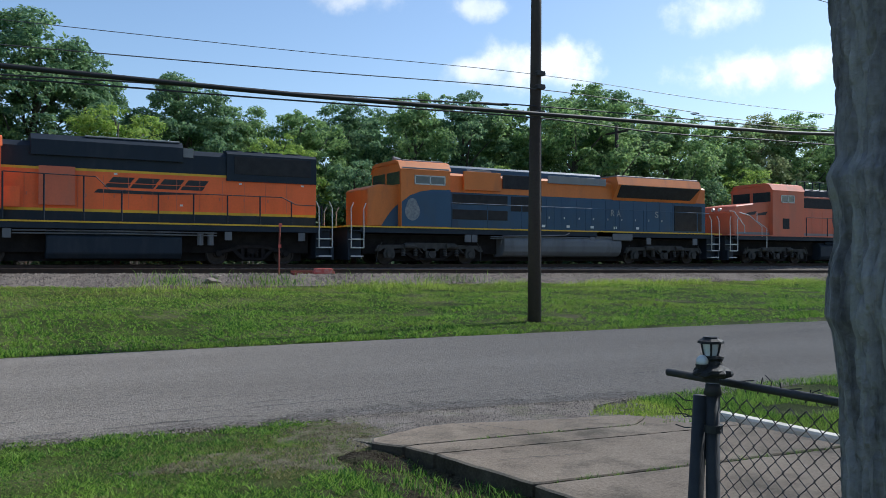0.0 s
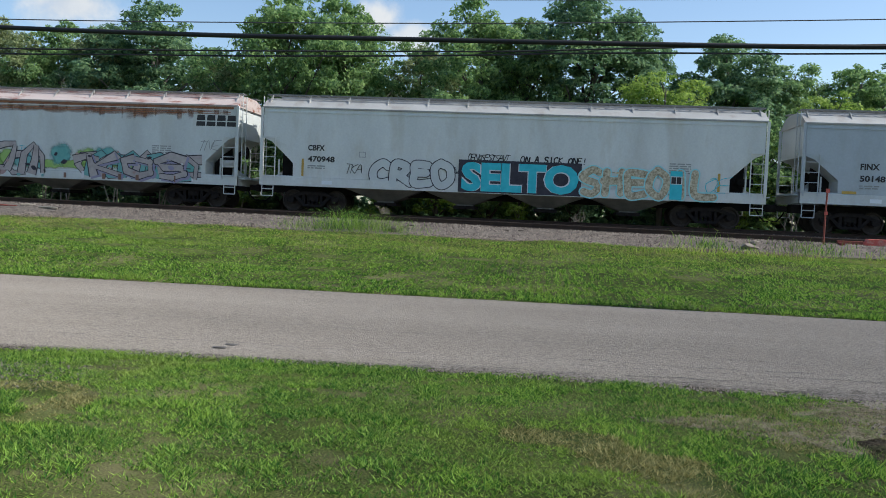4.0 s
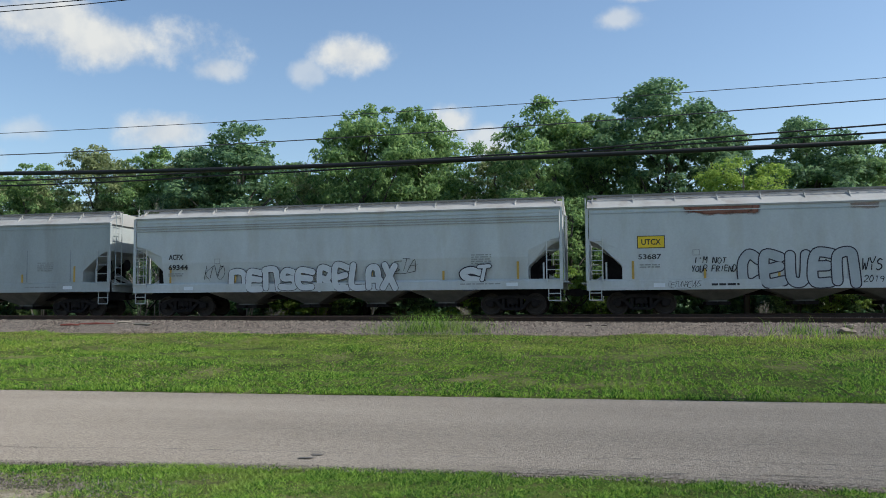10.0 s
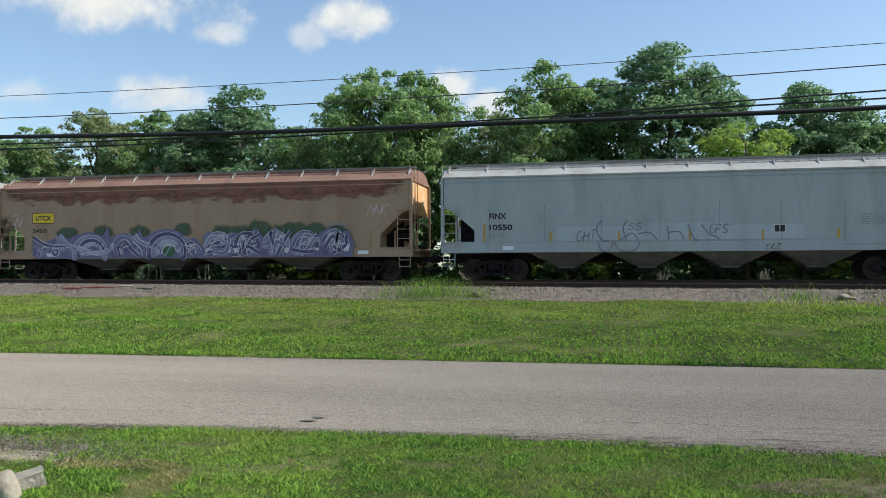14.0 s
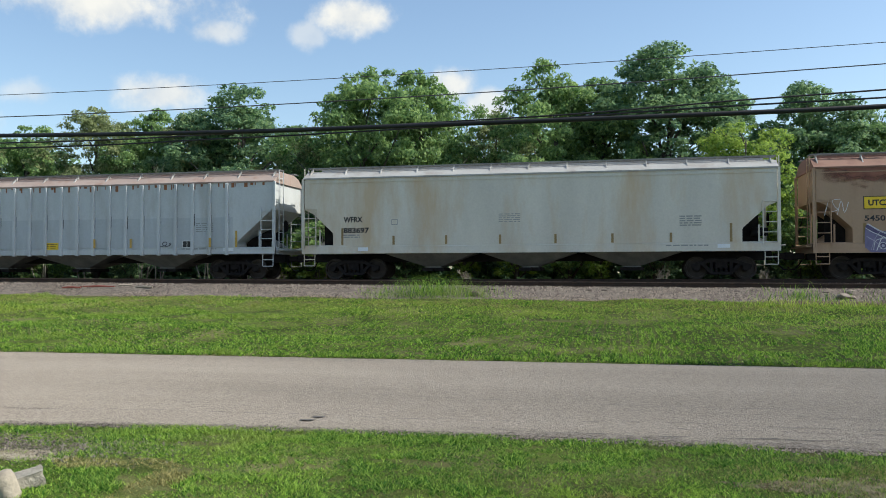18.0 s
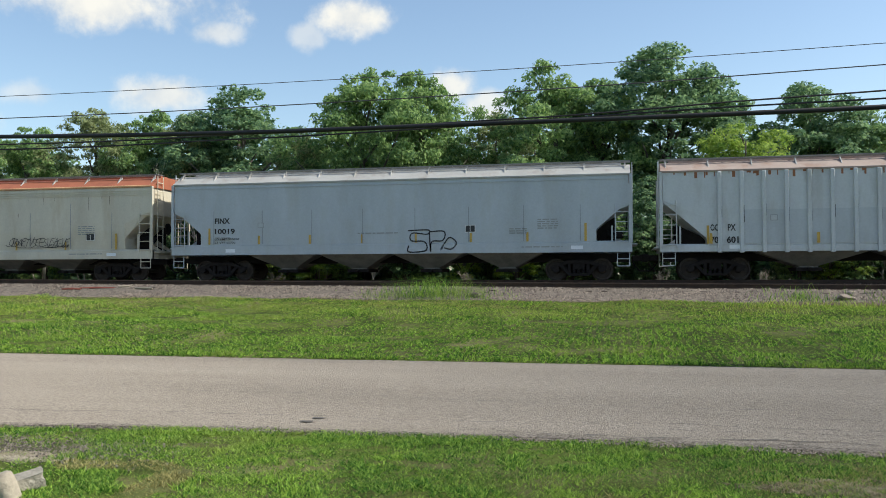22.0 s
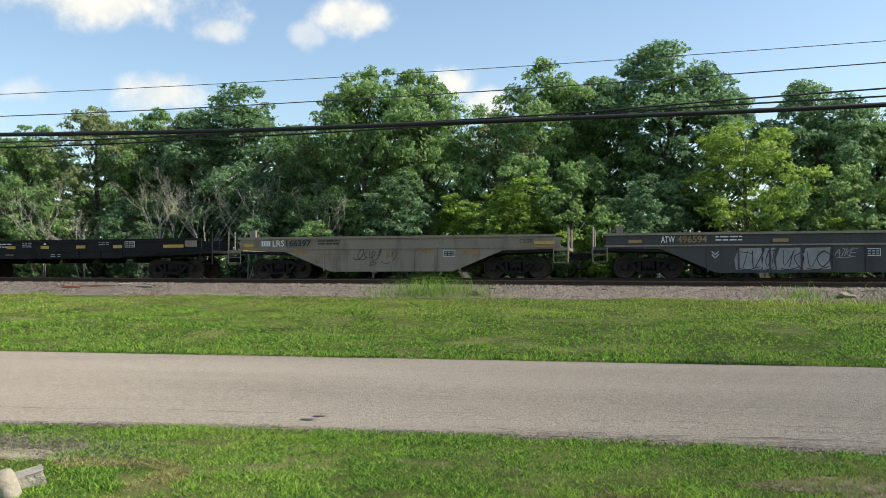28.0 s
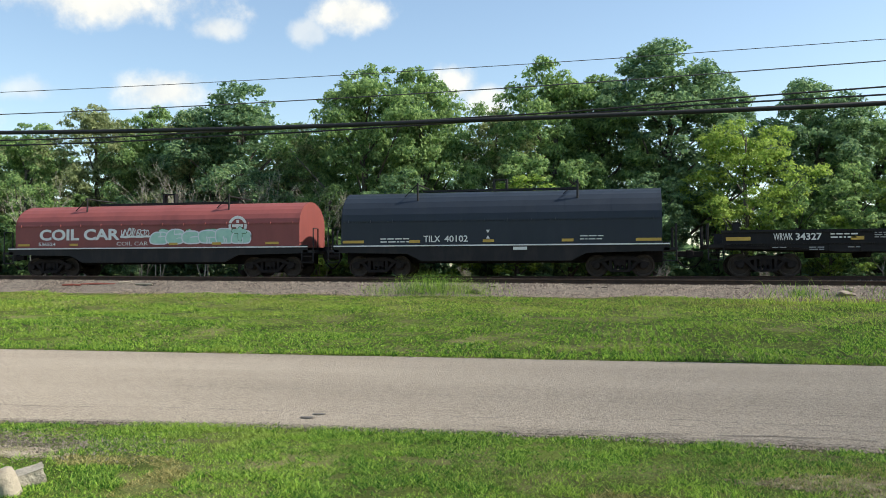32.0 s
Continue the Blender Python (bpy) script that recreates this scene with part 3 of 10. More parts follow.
# ---- loose stone and grass ----
def stones(n, seed):
    rng = np.random.default_rng(seed)
    x = rng.uniform(-42, 75, n)
    y = np.where(rng.random(n) < 0.62, rng.uniform(27.8, 29.9, n), rng.uniform(29.9, 33.8, n))
    y += 0.25 * np.sin(x * 0.8) * (y < 28.9)
    s = rng.uniform(0.014, 0.038, n)
    base = np.array([(1, 0, -0.5), (-0.5, 0.87, -0.5), (-0.5, -0.87, -0.5), (0.1, 0, 0.75)])
    F0 = np.array([(0, 1, 3), (1, 2, 3), (2, 0, 3)])
    V = base[None] * s[:, None, None] * rng.uniform(0.7, 1.5, (n, 4, 3)) + rng.normal(0, 0.22, (n, 4, 3)) * s[:, None, None]
    a = rng.uniform(0, 6.28, n)
    ca, sa = np.cos(a)[:, None], np.sin(a)[:, None]
    V = np.stack([V[..., 0] * ca - V[..., 1] * sa, V[..., 0] * sa + V[..., 1] * ca, V[..., 2]], -1)
    V += np.stack([x, y, ground_z(x, y) + s * 0.35], -1)[:, None]
    F = F0[None] + (np.arange(n) * 4)[:, None, None]
    me = soup("ballast_stones", V.reshape(-1, 3), F.reshape(-1, 3), M_STONE)
    tagged(new("ballast_stones", me), "loose grey crushed ballast stones along the siding", "gravel", kind="stuff")


stones(80000, 3)


def blades(name, label, x, y, h, w, seed, material, lean=0.35, simple=False):
    rng = np.random.default_rng(seed)
    n = len(x)
    z = ground_z(x, y) - 0.01
    a = rng.uniform(0, 6.28, n)
    la, lm = rng.uniform(0, 6.28, n), h * lean * rng.uniform(0.2, 1.6, n)
    dx, dy = np.cos(a) * w * 0.5, np.sin(a) * w * 0.5
    V = np.empty((n, 5, 3))
    if simple:
        V = np.stack([np.stack([x - dx, y - dy, z], -1), np.stack([x + dx, y + dy, z], -1), np.stack([x + np.cos(la) * lm, y + np.sin(la) * lm, z + h], -1)], 1)
        me = soup(name, V.reshape(-1, 3), np.arange(n * 3).reshape(n, 3), material)
        return tagged(new(name, me), label, "grass", kind="stuff")
    mx, my = np.cos(la) * lm, np.sin(la) * lm
    V[:, 0] = np.stack([x - dx, y - dy, z], -1)
    V[:, 1] = np.stack([x + dx, y + dy, z], -1)
    V[:, 2] = np.stack([x + dx * 0.8 + mx * 0.35, y + dy * 0.8 + my * 0.35, z + h * 0.6], -1)
    V[:, 3] = np.stack([x - dx * 0.8 + mx * 0.35, y - dy * 0.8 + my * 0.35, z + h * 0.6], -1)
    V[:, 4] = np.stack([x + mx, y + my, z + h], -1)
    k = (np.arange(n) * 5)[:, None]
    F = np.concatenate([k + [0, 1, 2], k + [0, 2, 3], k + [3, 2, 4]], 0)
    me = soup(name, V.reshape(-1, 3), F, material)
    return tagged(new(name, me), label, "grass", kind="stuff")


def patchy(x, y, size, seed):
    """Smooth random patches, 0 to 1, about size metres across."""
    g = np.random.default_rng(seed).random((64, 64))
    u, v = x / size + 200.0, y / size + 200.0
    i, j = np.floor(u).astype(int), np.floor(v).astype(int)
    f, h = u - i, v - j
    f, h = f * f * (3 - 2 * f), h * h * (3 - 2 * h)
    return (g[i % 64, j % 64] * (1 - f) + g[(i + 1) % 64, j % 64] * f) * (1 - h) + (g[i % 64, (j + 1) % 64] * (1 - f) + g[(i + 1) % 64, (j + 1) % 64] * f) * h


def tufts(x, y, size, seed, rng):
    """Draw blades together round irregular tufts."""
    i, j = np.floor(x / size).astype(int), np.floor(y / size).astype(int)
    h = (i * 73856093 ^ j * 19349663 ^ seed * 83492791) & 0xFFFFF
    cx, cy = (i + (h % 997) / 997) * size, (j + (h // 997 % 991) / 991) * size
    gather = 0.75 * rng.random(len(x)) ** 0.5
    return x + (cx - x) * gather, y + (cy - y) * gather


def strip(x, y):
    """Bare brown ground below the ballast near the derail."""
    return np.exp(-((x - 6.6) / 2.6) ** 4 - ((y - 27.5) / 0.5) ** 4)


def lawn():
    rng = np.random.default_rng(9)
    # foreground lawn, cut short, thin over bare patches
    n = 300000
    x, y = rng.uniform(-8.5, 3.2, n), np.where(rng.random(n) < 0.84, rng.uniform(4.5, 8.35, n), rng.uniform(1.4, 4.5, n))
    x, y = tufts(x, y, 0.055, 1, rng)
    bare = 1.6 * np.exp(-((x - 2.85) / 0.38) ** 2 - ((y - 5.6) / 1.1) ** 2) + 0.9 * np.exp(-((x - 2.2) / 0.95) ** 2 - ((y - 6.75) / 0.5) ** 2) + 1.0 * np.exp(-((x + 5.4) / 0.9) ** 2 - ((y - 6.85) / 0.45) ** 2) + 0.7 * np.exp(-((x + 0.5) / 0.7) ** 2 - ((y - 6.55) / 0.3) ** 2) + 0.5 * np.exp(-((x - 1.2) / 0.7) ** 2 - ((y - 6.75) / 0.25) ** 2) + 0.9 * np.exp(-((x - 2.9) / 0.4) ** 2 - ((y - 7.5) / 0.6) ** 2)
    bare = bare + 0.9 * (patchy(x, y, 0.35, 1) * 0.6 + patchy(x, y, 0.12, 2) * 0.4 < 0.3)
    edge = near_edge(x) + 0.05 * np.sin(x * 2.3) + 0.04 * np.sin(x * 6.1)
    keep = (rng.random(n) > bare) & (y < edge) & (x < np.interp(y, [3.4, 4.95, 6.18, 6.66, 6.8, 7.2, 8.2], [3.28, 3.14, 2.96, 2.72, 2.85, 3.05, 3.2]))
    x, y = x[keep], y[keep]
    tone = patchy(x, y, 0.5, 3) * 0.6 + patchy(x, y, 1.6, 4) * 0.5
    clump = 0.55 + 1.1 * patchy(x, y, 0.22, 5) ** 1.5
    for name, label, pick, material, seed in (("front_lawn_grass", "short mown green grass with bare patches beside the road", tone < 0.58, M_BLADE, 11), ("front_lawn_pale_grass", "paler yellow-green patches in the front lawn", (tone >= 0.58) & (tone < 0.84), M_VERGE, 23), ("front_lawn_dry_grass", "straw-coloured worn patches in the front lawn", tone >= 0.84, M_DRY, 24)):
        m = int(pick.sum())
        blades(name, label, x[pick], y[pick], rng.uniform(0.018, 0.046, m) * clump[pick], rng.uniform(0.007, 0.015, m), seed, material, 1.2, True)
    # what still grows on the worn ground by the driveway: short straw and weeds
    n = 16000
    x, y = rng.normal(2.05, 0.62, n), rng.normal(6.95, 0.36, n)
    keep = (patchy(x, y, 0.16, 61) * 0.6 + patchy(x, y, 0.05, 62) * 0.4 > 0.42) & (y < near_edge(x) - 0.05) & ((x < 2.7) | (y > 7.1)) & (x < 3.15)
    x, y = x[keep], y[keep]
    straw = rng.random(len(x)) < 0.5
    for name, label, pick, material, seed in (("worn_turf_straw", "short straw-coloured stems on worn turf", straw, M_DRY, 63), ("worn_turf_weeds", "sparse low weeds on worn turf", ~straw, M_BLADE, 64)):
        m = int(pick.sum())
        ob = blades(name, label, x[pick], y[pick], rng.uniform(0.012, 0.035, m), rng.uniform(0.004, 0.008, m), seed, material, 0.9, True)
        ob.location.z = 0.014
    # longer, brighter grass against the road's near edge
    n = 9000
    x = rng.uniform(-5.0, 2.6, n)
    y = near_edge(x) + 0.02 - np.abs(rng.normal(0, 0.28, n))
    keep = patchy(x, y, 0.4, 6) > 0.42
    x, y = x[keep], y[keep]
    blades("roadside_tufts", "longer bright green grass tufts at the road's near edge", x, y, rng.uniform(0.025, 0.06, len(x)), rng.uniform(0.005, 0.009, len(x)), 25, M_VERGE, 1.0)
    n = 5000
    x, y = rng.uniform(5.2, 6.5, n), rng.uniform(6.1, 7.6, n)
    keep = (y < 7.15 + 0.33 * (x - 5.5) + 0.06 * np.sin(x * 9)) & (y > np.interp(x, [5.2, 5.6, 5.75, 6.2], [6.95, 6.75, 6.4, 6.3])) & (x > 5.35 + 0.1 * np.sin(y * 9))
    blades("mouth_grass", "green grass between driveway and road", x[keep], y[keep], rng.uniform(0.02, 0.07, keep.sum()), rng.uniform(0.007, 0.012, keep.sum()), 18, M_LIME, 0.6, True)
    n = 900
    x = rng.uniform(3.2, 6.1, n)
    y = np.where(rng.random(n) < 0.6, 6.40 - 0.115 * (x - 3.07), 4.935 - 0.1 * (x - 3.2)) + rng.normal(0, 0.012, n)
    keep = np.sin(x * 9) + np.sin(x * 23) > -0.3
    ob = blades("joint_grass", "grass tufts in the driveway joints", x[keep], y[keep], rng.uniform(0.015, 0.05, keep.sum()), rng.uniform(0.006, 0.01, keep.sum()), 19, M_BLADE, 0.8, True)
    ob.location.z = 0.05
    n = 60000
    x, y = 6.4 + 7 * rng.random(n) ** 1.3, rng.uniform(3.2, 7.7, n)
    keep = (patchy(x, y, 0.4, 12) > 0.2) & (y < 7.45 + 0.1 * np.clip(x - 6.3, 0, 2))
    x, y = x[keep], y[keep]
    blades("side_lawn_grass", "green grass beyond the driveway kerb", x, y, rng.uniform(0.03, 0.09, len(x)), rng.uniform(0.007, 0.014, len(x)), 12, M_BLADE, 0.6, True)
    n = 5200
    x, y = rng.uniform(2.2, 3.3, n), rng.uniform(3.0, 6.4, n)
    keep = (patchy(x, y, 0.22, 66) > 0.5) & (x < np.interp(y, [3.4, 4.95, 6.18, 6.66], [3.29, 3.15, 2.97, 2.72]))
    blades("slab_edge_grass", "longer grass in the dip along the slab's edge", x[keep], y[keep], rng.uniform(0.04, 0.10, keep.sum()), rng.uniform(0.006, 0.011, keep.sum()), 13, M_BLADE, 0.6)
    # verge between road and railway
    n = 290000
    y = 15.3 + 13.3 * rng.random(n) ** 1.15
    x = np.where(rng.random(n) < 0.8, y * rng.uniform(-1.0, 1.62, n), rng.uniform(-36, 64, n))
    x, y = tufts(x, y, 0.19, 2, rng)
    edge = 27.72 + 0.3 * np.sin(x * 0.8) + 0.22 * np.sin(x * 2.9 + 1)
    keep = (y < edge) & (strip(x, y) < rng.random(n))
    x, y = x[keep], y[keep]
    tall = 0.5 + 1.7 * patchy(x, y, 0.7, 7) ** 1.6 + 0.5 * patchy(x, y, 3.0, 8)
    blades("verge_grass", "uneven green grass verge below the railway", x, y, rng.uniform(0.022, 0.05, len(x)) * tall, rng.uniform(0.018, 0.034, len(x)), 14, M_VERGE, 1.0, True)
    n = 190000
    x = rng.uniform(-34, 62, n)
    y = 15.6 + 12.6 * rng.random(n) ** 0.7
    patch = 1.9 * patchy(x * 0.4, y, 2.2, 9) + 1.0 * patchy(x, y, 0.6, 10) + (y - 22.5) * 0.32 - 1.5
    keep = (patch + rng.normal(0, 0.2, n) > 0) & (y < 27.6 + 0.3 * np.sin(x * 0.8)) & (strip(x, y) < rng.random(n))
    x, y = x[keep], y[keep]
    blades("lime_verge_grass", "paler yellow-green grass on the upper verge", x, y, rng.uniform(0.025, 0.06, len(x)), rng.uniform(0.016, 0.03, len(x)), 20, M_LIME, 1.0, True)
    # ragged taller tufts along the far road edge
    n = 14000
    x = rng.uniform(-20, 40, n)
    y = 15.3 - np.where((x > 3) & (x < 25), 0.0032 * (x - 3) ** 2, np.where(x >= 25, 1.57, 0)) + np.abs(rng.normal(0, 0.12, n))
    keep = np.sin(x * 2.2) + np.sin(x * 5.7 + 1) + rng.normal(0, 0.5, n) > -0.2
    x, y = x[keep], y[keep]
    blades("road_edge_tufts", "ragged dark grass tufts along the road edge", x, y, rng.uniform(0.05, 0.16, len(x)), rng.uniform(0.012, 0.02, len(x)), 22, M_VERGE, 0.7, True)
    n = 105000
    x, y = rng.uniform(-36, 62, n), rng.normal(26.5, 0.95, n)
    y = np.where(y > 27.95, 26.3, y)
    keep = 0.6 * patchy(x * 0.5, y, 0.9, 31) + 0.4 * patchy(x, y, 0.4, 32) + (y - 26.5) * 0.12 - 0.6 * strip(x, y) > 0.42
    x, y = x[keep], y[keep]
    n = len(x)
    blades("dry_verge_grass", "yellowish dry grass along the ballast", x, y, rng.uniform(0.025, 0.065, n), rng.uniform(0.012, 0.022, n), 15, M_DRY, 0.9, True)
    n = 15000
    x, y = rng.uniform(2, 60, n), 27.4 - np.abs(rng.normal(0, 1.1, n))
    keep = patchy(x * 0.35, y, 0.8, 71) + 0.35 * patchy(x, y, 0.35, 72) > 0.70
    x, y = x[keep], y[keep]
    blades("verge_weeds", "long soft pale weeds on the upper verge", x, y, rng.uniform(0.10, 0.32, len(x)), rng.uniform(0.012, 0.022, len(x)), 73, M_LIME, 0.9)
    # the tall weed clump beside the ballast
    n = 1700
    x, y = rng.normal(-6.3, 1.3, n), rng.normal(28.4, 0.38, n)
    blades("tall_weeds", "clump of tall pale green weeds at the ballast edge", x, y, rng.uniform(0.14, 0.78, n) * np.exp(-((x + 6.3) / 2.6) ** 2), rng.uniform(0.005, 0.010, n), 16, M_VERGE, 0.8)
    n = 900
    x, y = np.concatenate([rng.normal(9, 0.7, n // 3), rng.normal(15, 2.2, n // 3), rng.normal(5.6, 0.6, n - 2 * (n // 3))]), rng.normal(28.4, 0.4, n)
    blades("ballast_weeds", "low weeds growing through the ballast edge", x, y, rng.uniform(0.1, 0.36, n), rng.uniform(0.012, 0.02, n), 17, M_BLADE, 0.7)


lawn()


def earth_patch(name, label, cx, cy, rx, ry, material, seed, grit, rise=0.008, ragged=1.0):
    """A worn bare patch lying on the lawn, with clods on it."""
    rng = np.random.default_rng(seed)
    rings, spokes = 9, 56
    ph = rng.uniform(0, 6, 4)
    V, F = [(cx, cy)], []
    for i in range(1, rings + 1):
        for k in range(spokes):
            a = 2 * np.pi * k / spokes
            q = i / rings * (1 + ragged * (0.22 * np.sin(3 * a + ph[0]) + 0.14 * np.sin(7 * a + ph[1]) + 0.08 * np.sin(13 * a + ph[2])))
            V.append((cx + rx * q * np.cos(a), cy + ry * q * np.sin(a)))
    P = np.array(V)
    z = ground_z(P[:, 0], P[:, 1]) + rise * (1 - np.concatenate([[0], np.repeat(np.arange(1, rings + 1) / rings, spokes)]) ** 3) + 0.012 * patchy(P[:, 0], P[:, 1], 0.11, seed)
    z[-spokes:] -= 0.02
    for k in range(spokes):
        F.append((0, 1 + k, 1 + (k + 1) % spokes))
        for i in range(rings - 1):
            a, b = 1 + i * spokes + k, 1 + i * spokes + (k + 1) % spokes
            F += [(a, a + spokes, b + spokes), (a, b + spokes, b)]
    tagged(new(name, soup(name, np.column_stack([P, z]), np.array(F), material)), label, "ground", kind="structure")
    n = grit
    a, q = rng.uniform(0, 6.28, n), rng.random(n) ** 0.6 * 1.15
    x, y = cx + rx * q * np.cos(a), cy + ry * q * np.sin(a)
    s = rng.uniform(0.004, 0.016, n) * rng.uniform(0.6, 1.4, n)
    base = np.array([(1, 0, -0.3), (-0.6, 0.8, -0.3), (-0.5, -0.9, -0.3), (0.1, 0, 0.8)])
    G = base[None] * s[:, None, None] * rng.uniform(0.6, 1.4, (n, 4, 3)) + np.stack([x, y, ground_z(x, y) + 0.006 + rise * np.clip(1 - q ** 3, 0, 1)], -1)[:, None]
    F = np.array([(0, 1, 3), (1, 2, 3), (2, 0, 3)])[None] + (np.arange(n) * 4)[:, None, None]
    tagged(new("clods", soup("clods", G.reshape(-1, 3), F.reshape(-1, 3), material)), "crumbled clods and grit on a bare patch", "gravel", kind="stuff")


# Earth lowered in colour to carry the shade of the dip by the slab.
M_EARTH = mat("bare_earth", (0.0196, 0.0154, 0.0098), (0.105, 0.084, 0.0546), scale=5, rough=0.95, fine=40, bump=1.0, spec=0.05, matte=1.0, grain=1.4, dirt=(0.05, 0.07, 0.02), dirt_amount=0.5, dirt_scale=5)
M_PALEDIRT = mat("pale_gravel_dirt", (0.16, 0.135, 0.095), (0.36, 0.32, 0.25), scale=5, rough=0.95, fine=50, bump=1.0, spec=0.1, grain=1.2, dirt=(0.14, 0.17, 0.04), dirt_amount=0.7, dirt_scale=4)
M_WORN = mat("worn_turf_soil", (0.075, 0.066, 0.036), (0.29, 0.25, 0.165), scale=7, rough=0.95, fine=55, bump=1.0, spec=0.05, matte=1.0, grain=1.5, dirt=(0.10, 0.135, 0.035), dirt_amount=0.9, dirt_scale=6)
earth_patch("bare_earth_patch", "dark earth in the dip along the slab, deepened for its shade", 2.80, 5.65, 0.42, 1.15, M_EARTH, 51, 2200, 0.004)
earth_patch("bare_earth_patch", "dark earth heaped against the slab's broken corner", 2.74, 6.42, 0.34, 0.30, M_EARTH, 55, 900, 0.055, 0.6)
earth_patch("worn_turf_patch", "thin worn turf with straw and brown earth beside the driveway", 2.12, 6.72, 0.75, 0.42, M_WORN, 53, 1800, 0.01, 1.3)
earth_patch("worn_turf_patch", "small worn patch of straw-coloured turf in the lawn", 1.3, 6.78, 0.42, 0.16, M_WORN, 56, 500, 0.006, 1.5)
earth_patch("gravel_shoulder_patch", "gravelly thin turf where the driveway meets the road", 2.72, 7.4, 0.5, 0.45, M_WORN, 57, 1600, 0.012, 1.2)
M_BROWNDIRT = mat("brown_ballast_dirt", (0.075, 0.05, 0.038), (0.21, 0.155, 0.12), scale=4, rough=0.95, fine=30, bump=1.0, spec=0.05, matte=1.0, grain=1.4)
earth_patch("bare_dirt_strip", "brown dirt and fine stone below the ballast", 6.6, 27.5, 2.7, 0.5, M_BROWNDIRT, 58, 3000, 0.03, 0.7)
earth_patch("bare_gravel_patch", "pale gravelly bare patch in the lawn near the road", -5.35, 6.6, 0.55, 0.2, M_PALEDIRT, 52, 900)


def roadside_gravel():
    """Crumbled asphalt and grit along the near edge of the road and at the driveway's mouth."""
    rng = np.random.default_rng(21)
    n = 15000
    x = rng.uniform(-10, 9, n)
    y = near_edge(x) + rng.normal(0, 0.07, n)
    m = 3500
    x = np.concatenate([x, rng.normal(-5.6, 0.8, m), rng.uniform(2.6, 6.2, m)])
    y = np.concatenate([y, rng.normal(6.9, 0.3, m), rng.normal(7.3, 0.25, m)])
    s = rng.uniform(0.004, 0.014, len(x))
    base = np.array([(1, 0, -0.3), (-0.6, 0.8, -0.3), (-0.5, -0.9, -0.3), (0.1, 0, 0.8)])
    V = base[None] * s[:, None, None] * rng.uniform(0.6, 1.4, (len(x), 4, 3)) + np.stack([x, y, 0.012 + 0 * x], -1)[:, None]
    F = np.array([(0, 1, 3), (1, 2, 3), (2, 0, 3)])[None] + (np.arange(len(x)) * 4)[:, None, None]
    tagged(new("road_grit", soup("road_grit", V.reshape(-1, 3), F.reshape(-1, 3), M_GRIT)), "crumbled grit along the road edge", "gravel", kind="stuff")


roadside_gravel()

# ---- the train ----
def paint(name, c, dirty=None, rough=0.55, amount=0.35, z=None, scale=1.0, stretch=(1.2, 1.2, 0.35), spec=0.4):
    c2 = tuple(v * 1.12 for v in c)
    c1 = tuple(v * 0.86 for v in c)
    return mat(name, c1, c2, scale=0.8, rough=rough, fine=14, bump=0.06, stretch=stretch, spec=spec, dirt=dirty or tuple(v * 0.55 for v in c), dirt_amount=amount, dirt_z=z, dirt_scale=scale)


P_GREY = paint("hopper_grey_paint", (0.405, 0.445, 0.475), (0.36, 0.36, 0.33))
P_LIGHT = paint("hopper_light_grey_paint", (0.53, 0.555, 0.555), (0.42, 0.40, 0.34))
P_WHITE = paint("hopper_white_paint", (0.64, 0.65, 0.625), (0.47, 0.42, 0.33))
P_RIBBED = paint("ribbed_hopper_paint", (0.50, 0.525, 0.53), (0.36, 0.35, 0.32), amount=0.5)
P_RIBLOW = paint("repainted_lower_side", (0.43, 0.46, 0.475), (0.35, 0.35, 0.34), amount=0.5)
P_DULL = paint("hopper_dull_grey_paint", (0.375, 0.405, 0.405), (0.29, 0.29, 0.265), amount=0.5)
P_CREAM = paint("hopper_cream_paint", (0.567, 0.526, 0.43), (0.437, 0.36, 0.241), amount=0.5)
P_PALE = paint("hopper_pale_paint", (0.618, 0.589, 0.518), (0.536, 0.406, 0.257), amount=0.85, scale=0.55, stretch=(0.9, 0.9, 0.22))
P_WHITEBODY = paint("hopper_bluish_white_paint", (0.58, 0.605, 0.59), (0.46, 0.44, 0.37))
P_TAN = paint("hopper_tan_paint", (0.38, 0.255, 0.165), (0.29, 0.165, 0.10), amount=0.5)
P_RUSTROOF = paint("rusted_roof_paint", (0.235, 0.135, 0.10), (0.15, 0.075, 0.055), rough=0.85, amount=0.6)
P_ORANGEROOF = paint("rust_red_roof", (0.33, 0.11, 0.06), (0.19, 0.065, 0.04), rough=0.8, amount=0.6)
# Pale orange that paints the sun's highlight on the rusty roof edge.
P_ORANGELIP = paint("sunlit_lip_orange", (0.60, 0.34, 0.17), (0.40, 0.16, 0.08), rough=0.7, amount=0.6, scale=0.7)
P_DULLROOF = paint("dull_walkway", (0.24, 0.235, 0.225), (0.13, 0.12, 0.115), amount=0.5)
P_ROOFGREY = paint("pale_roof_paint", (0.37, 0.365, 0.35), (0.25, 0.22, 0.19), amount=0.6)
P_BLOTCHED = paint("rust_blotched_roof", (0.50, 0.415, 0.38), (0.23, 0.07, 0.04), rough=0.8, amount=0.95, scale=3.0, stretch=(0.4, 1.0, 1.6))
# Stained rust orange, lightened to carry the sun on the right-hand ends.
P_ENDORANGE = paint("sunlit_stained_end", (0.66, 0.36, 0.15), (0.72, 0.60, 0.45), rough=0.7, amount=0.7, scale=1.3, stretch=(1.2, 1.2, 0.5))
P_TANROOF = paint("faded_rust_roof", (0.33, 0.26, 0.225), (0.24, 0.14, 0.10), rough=0.8, amount=0.6)
P_PATCH = paint("paint_patch_grey", (0.42, 0.455, 0.48))
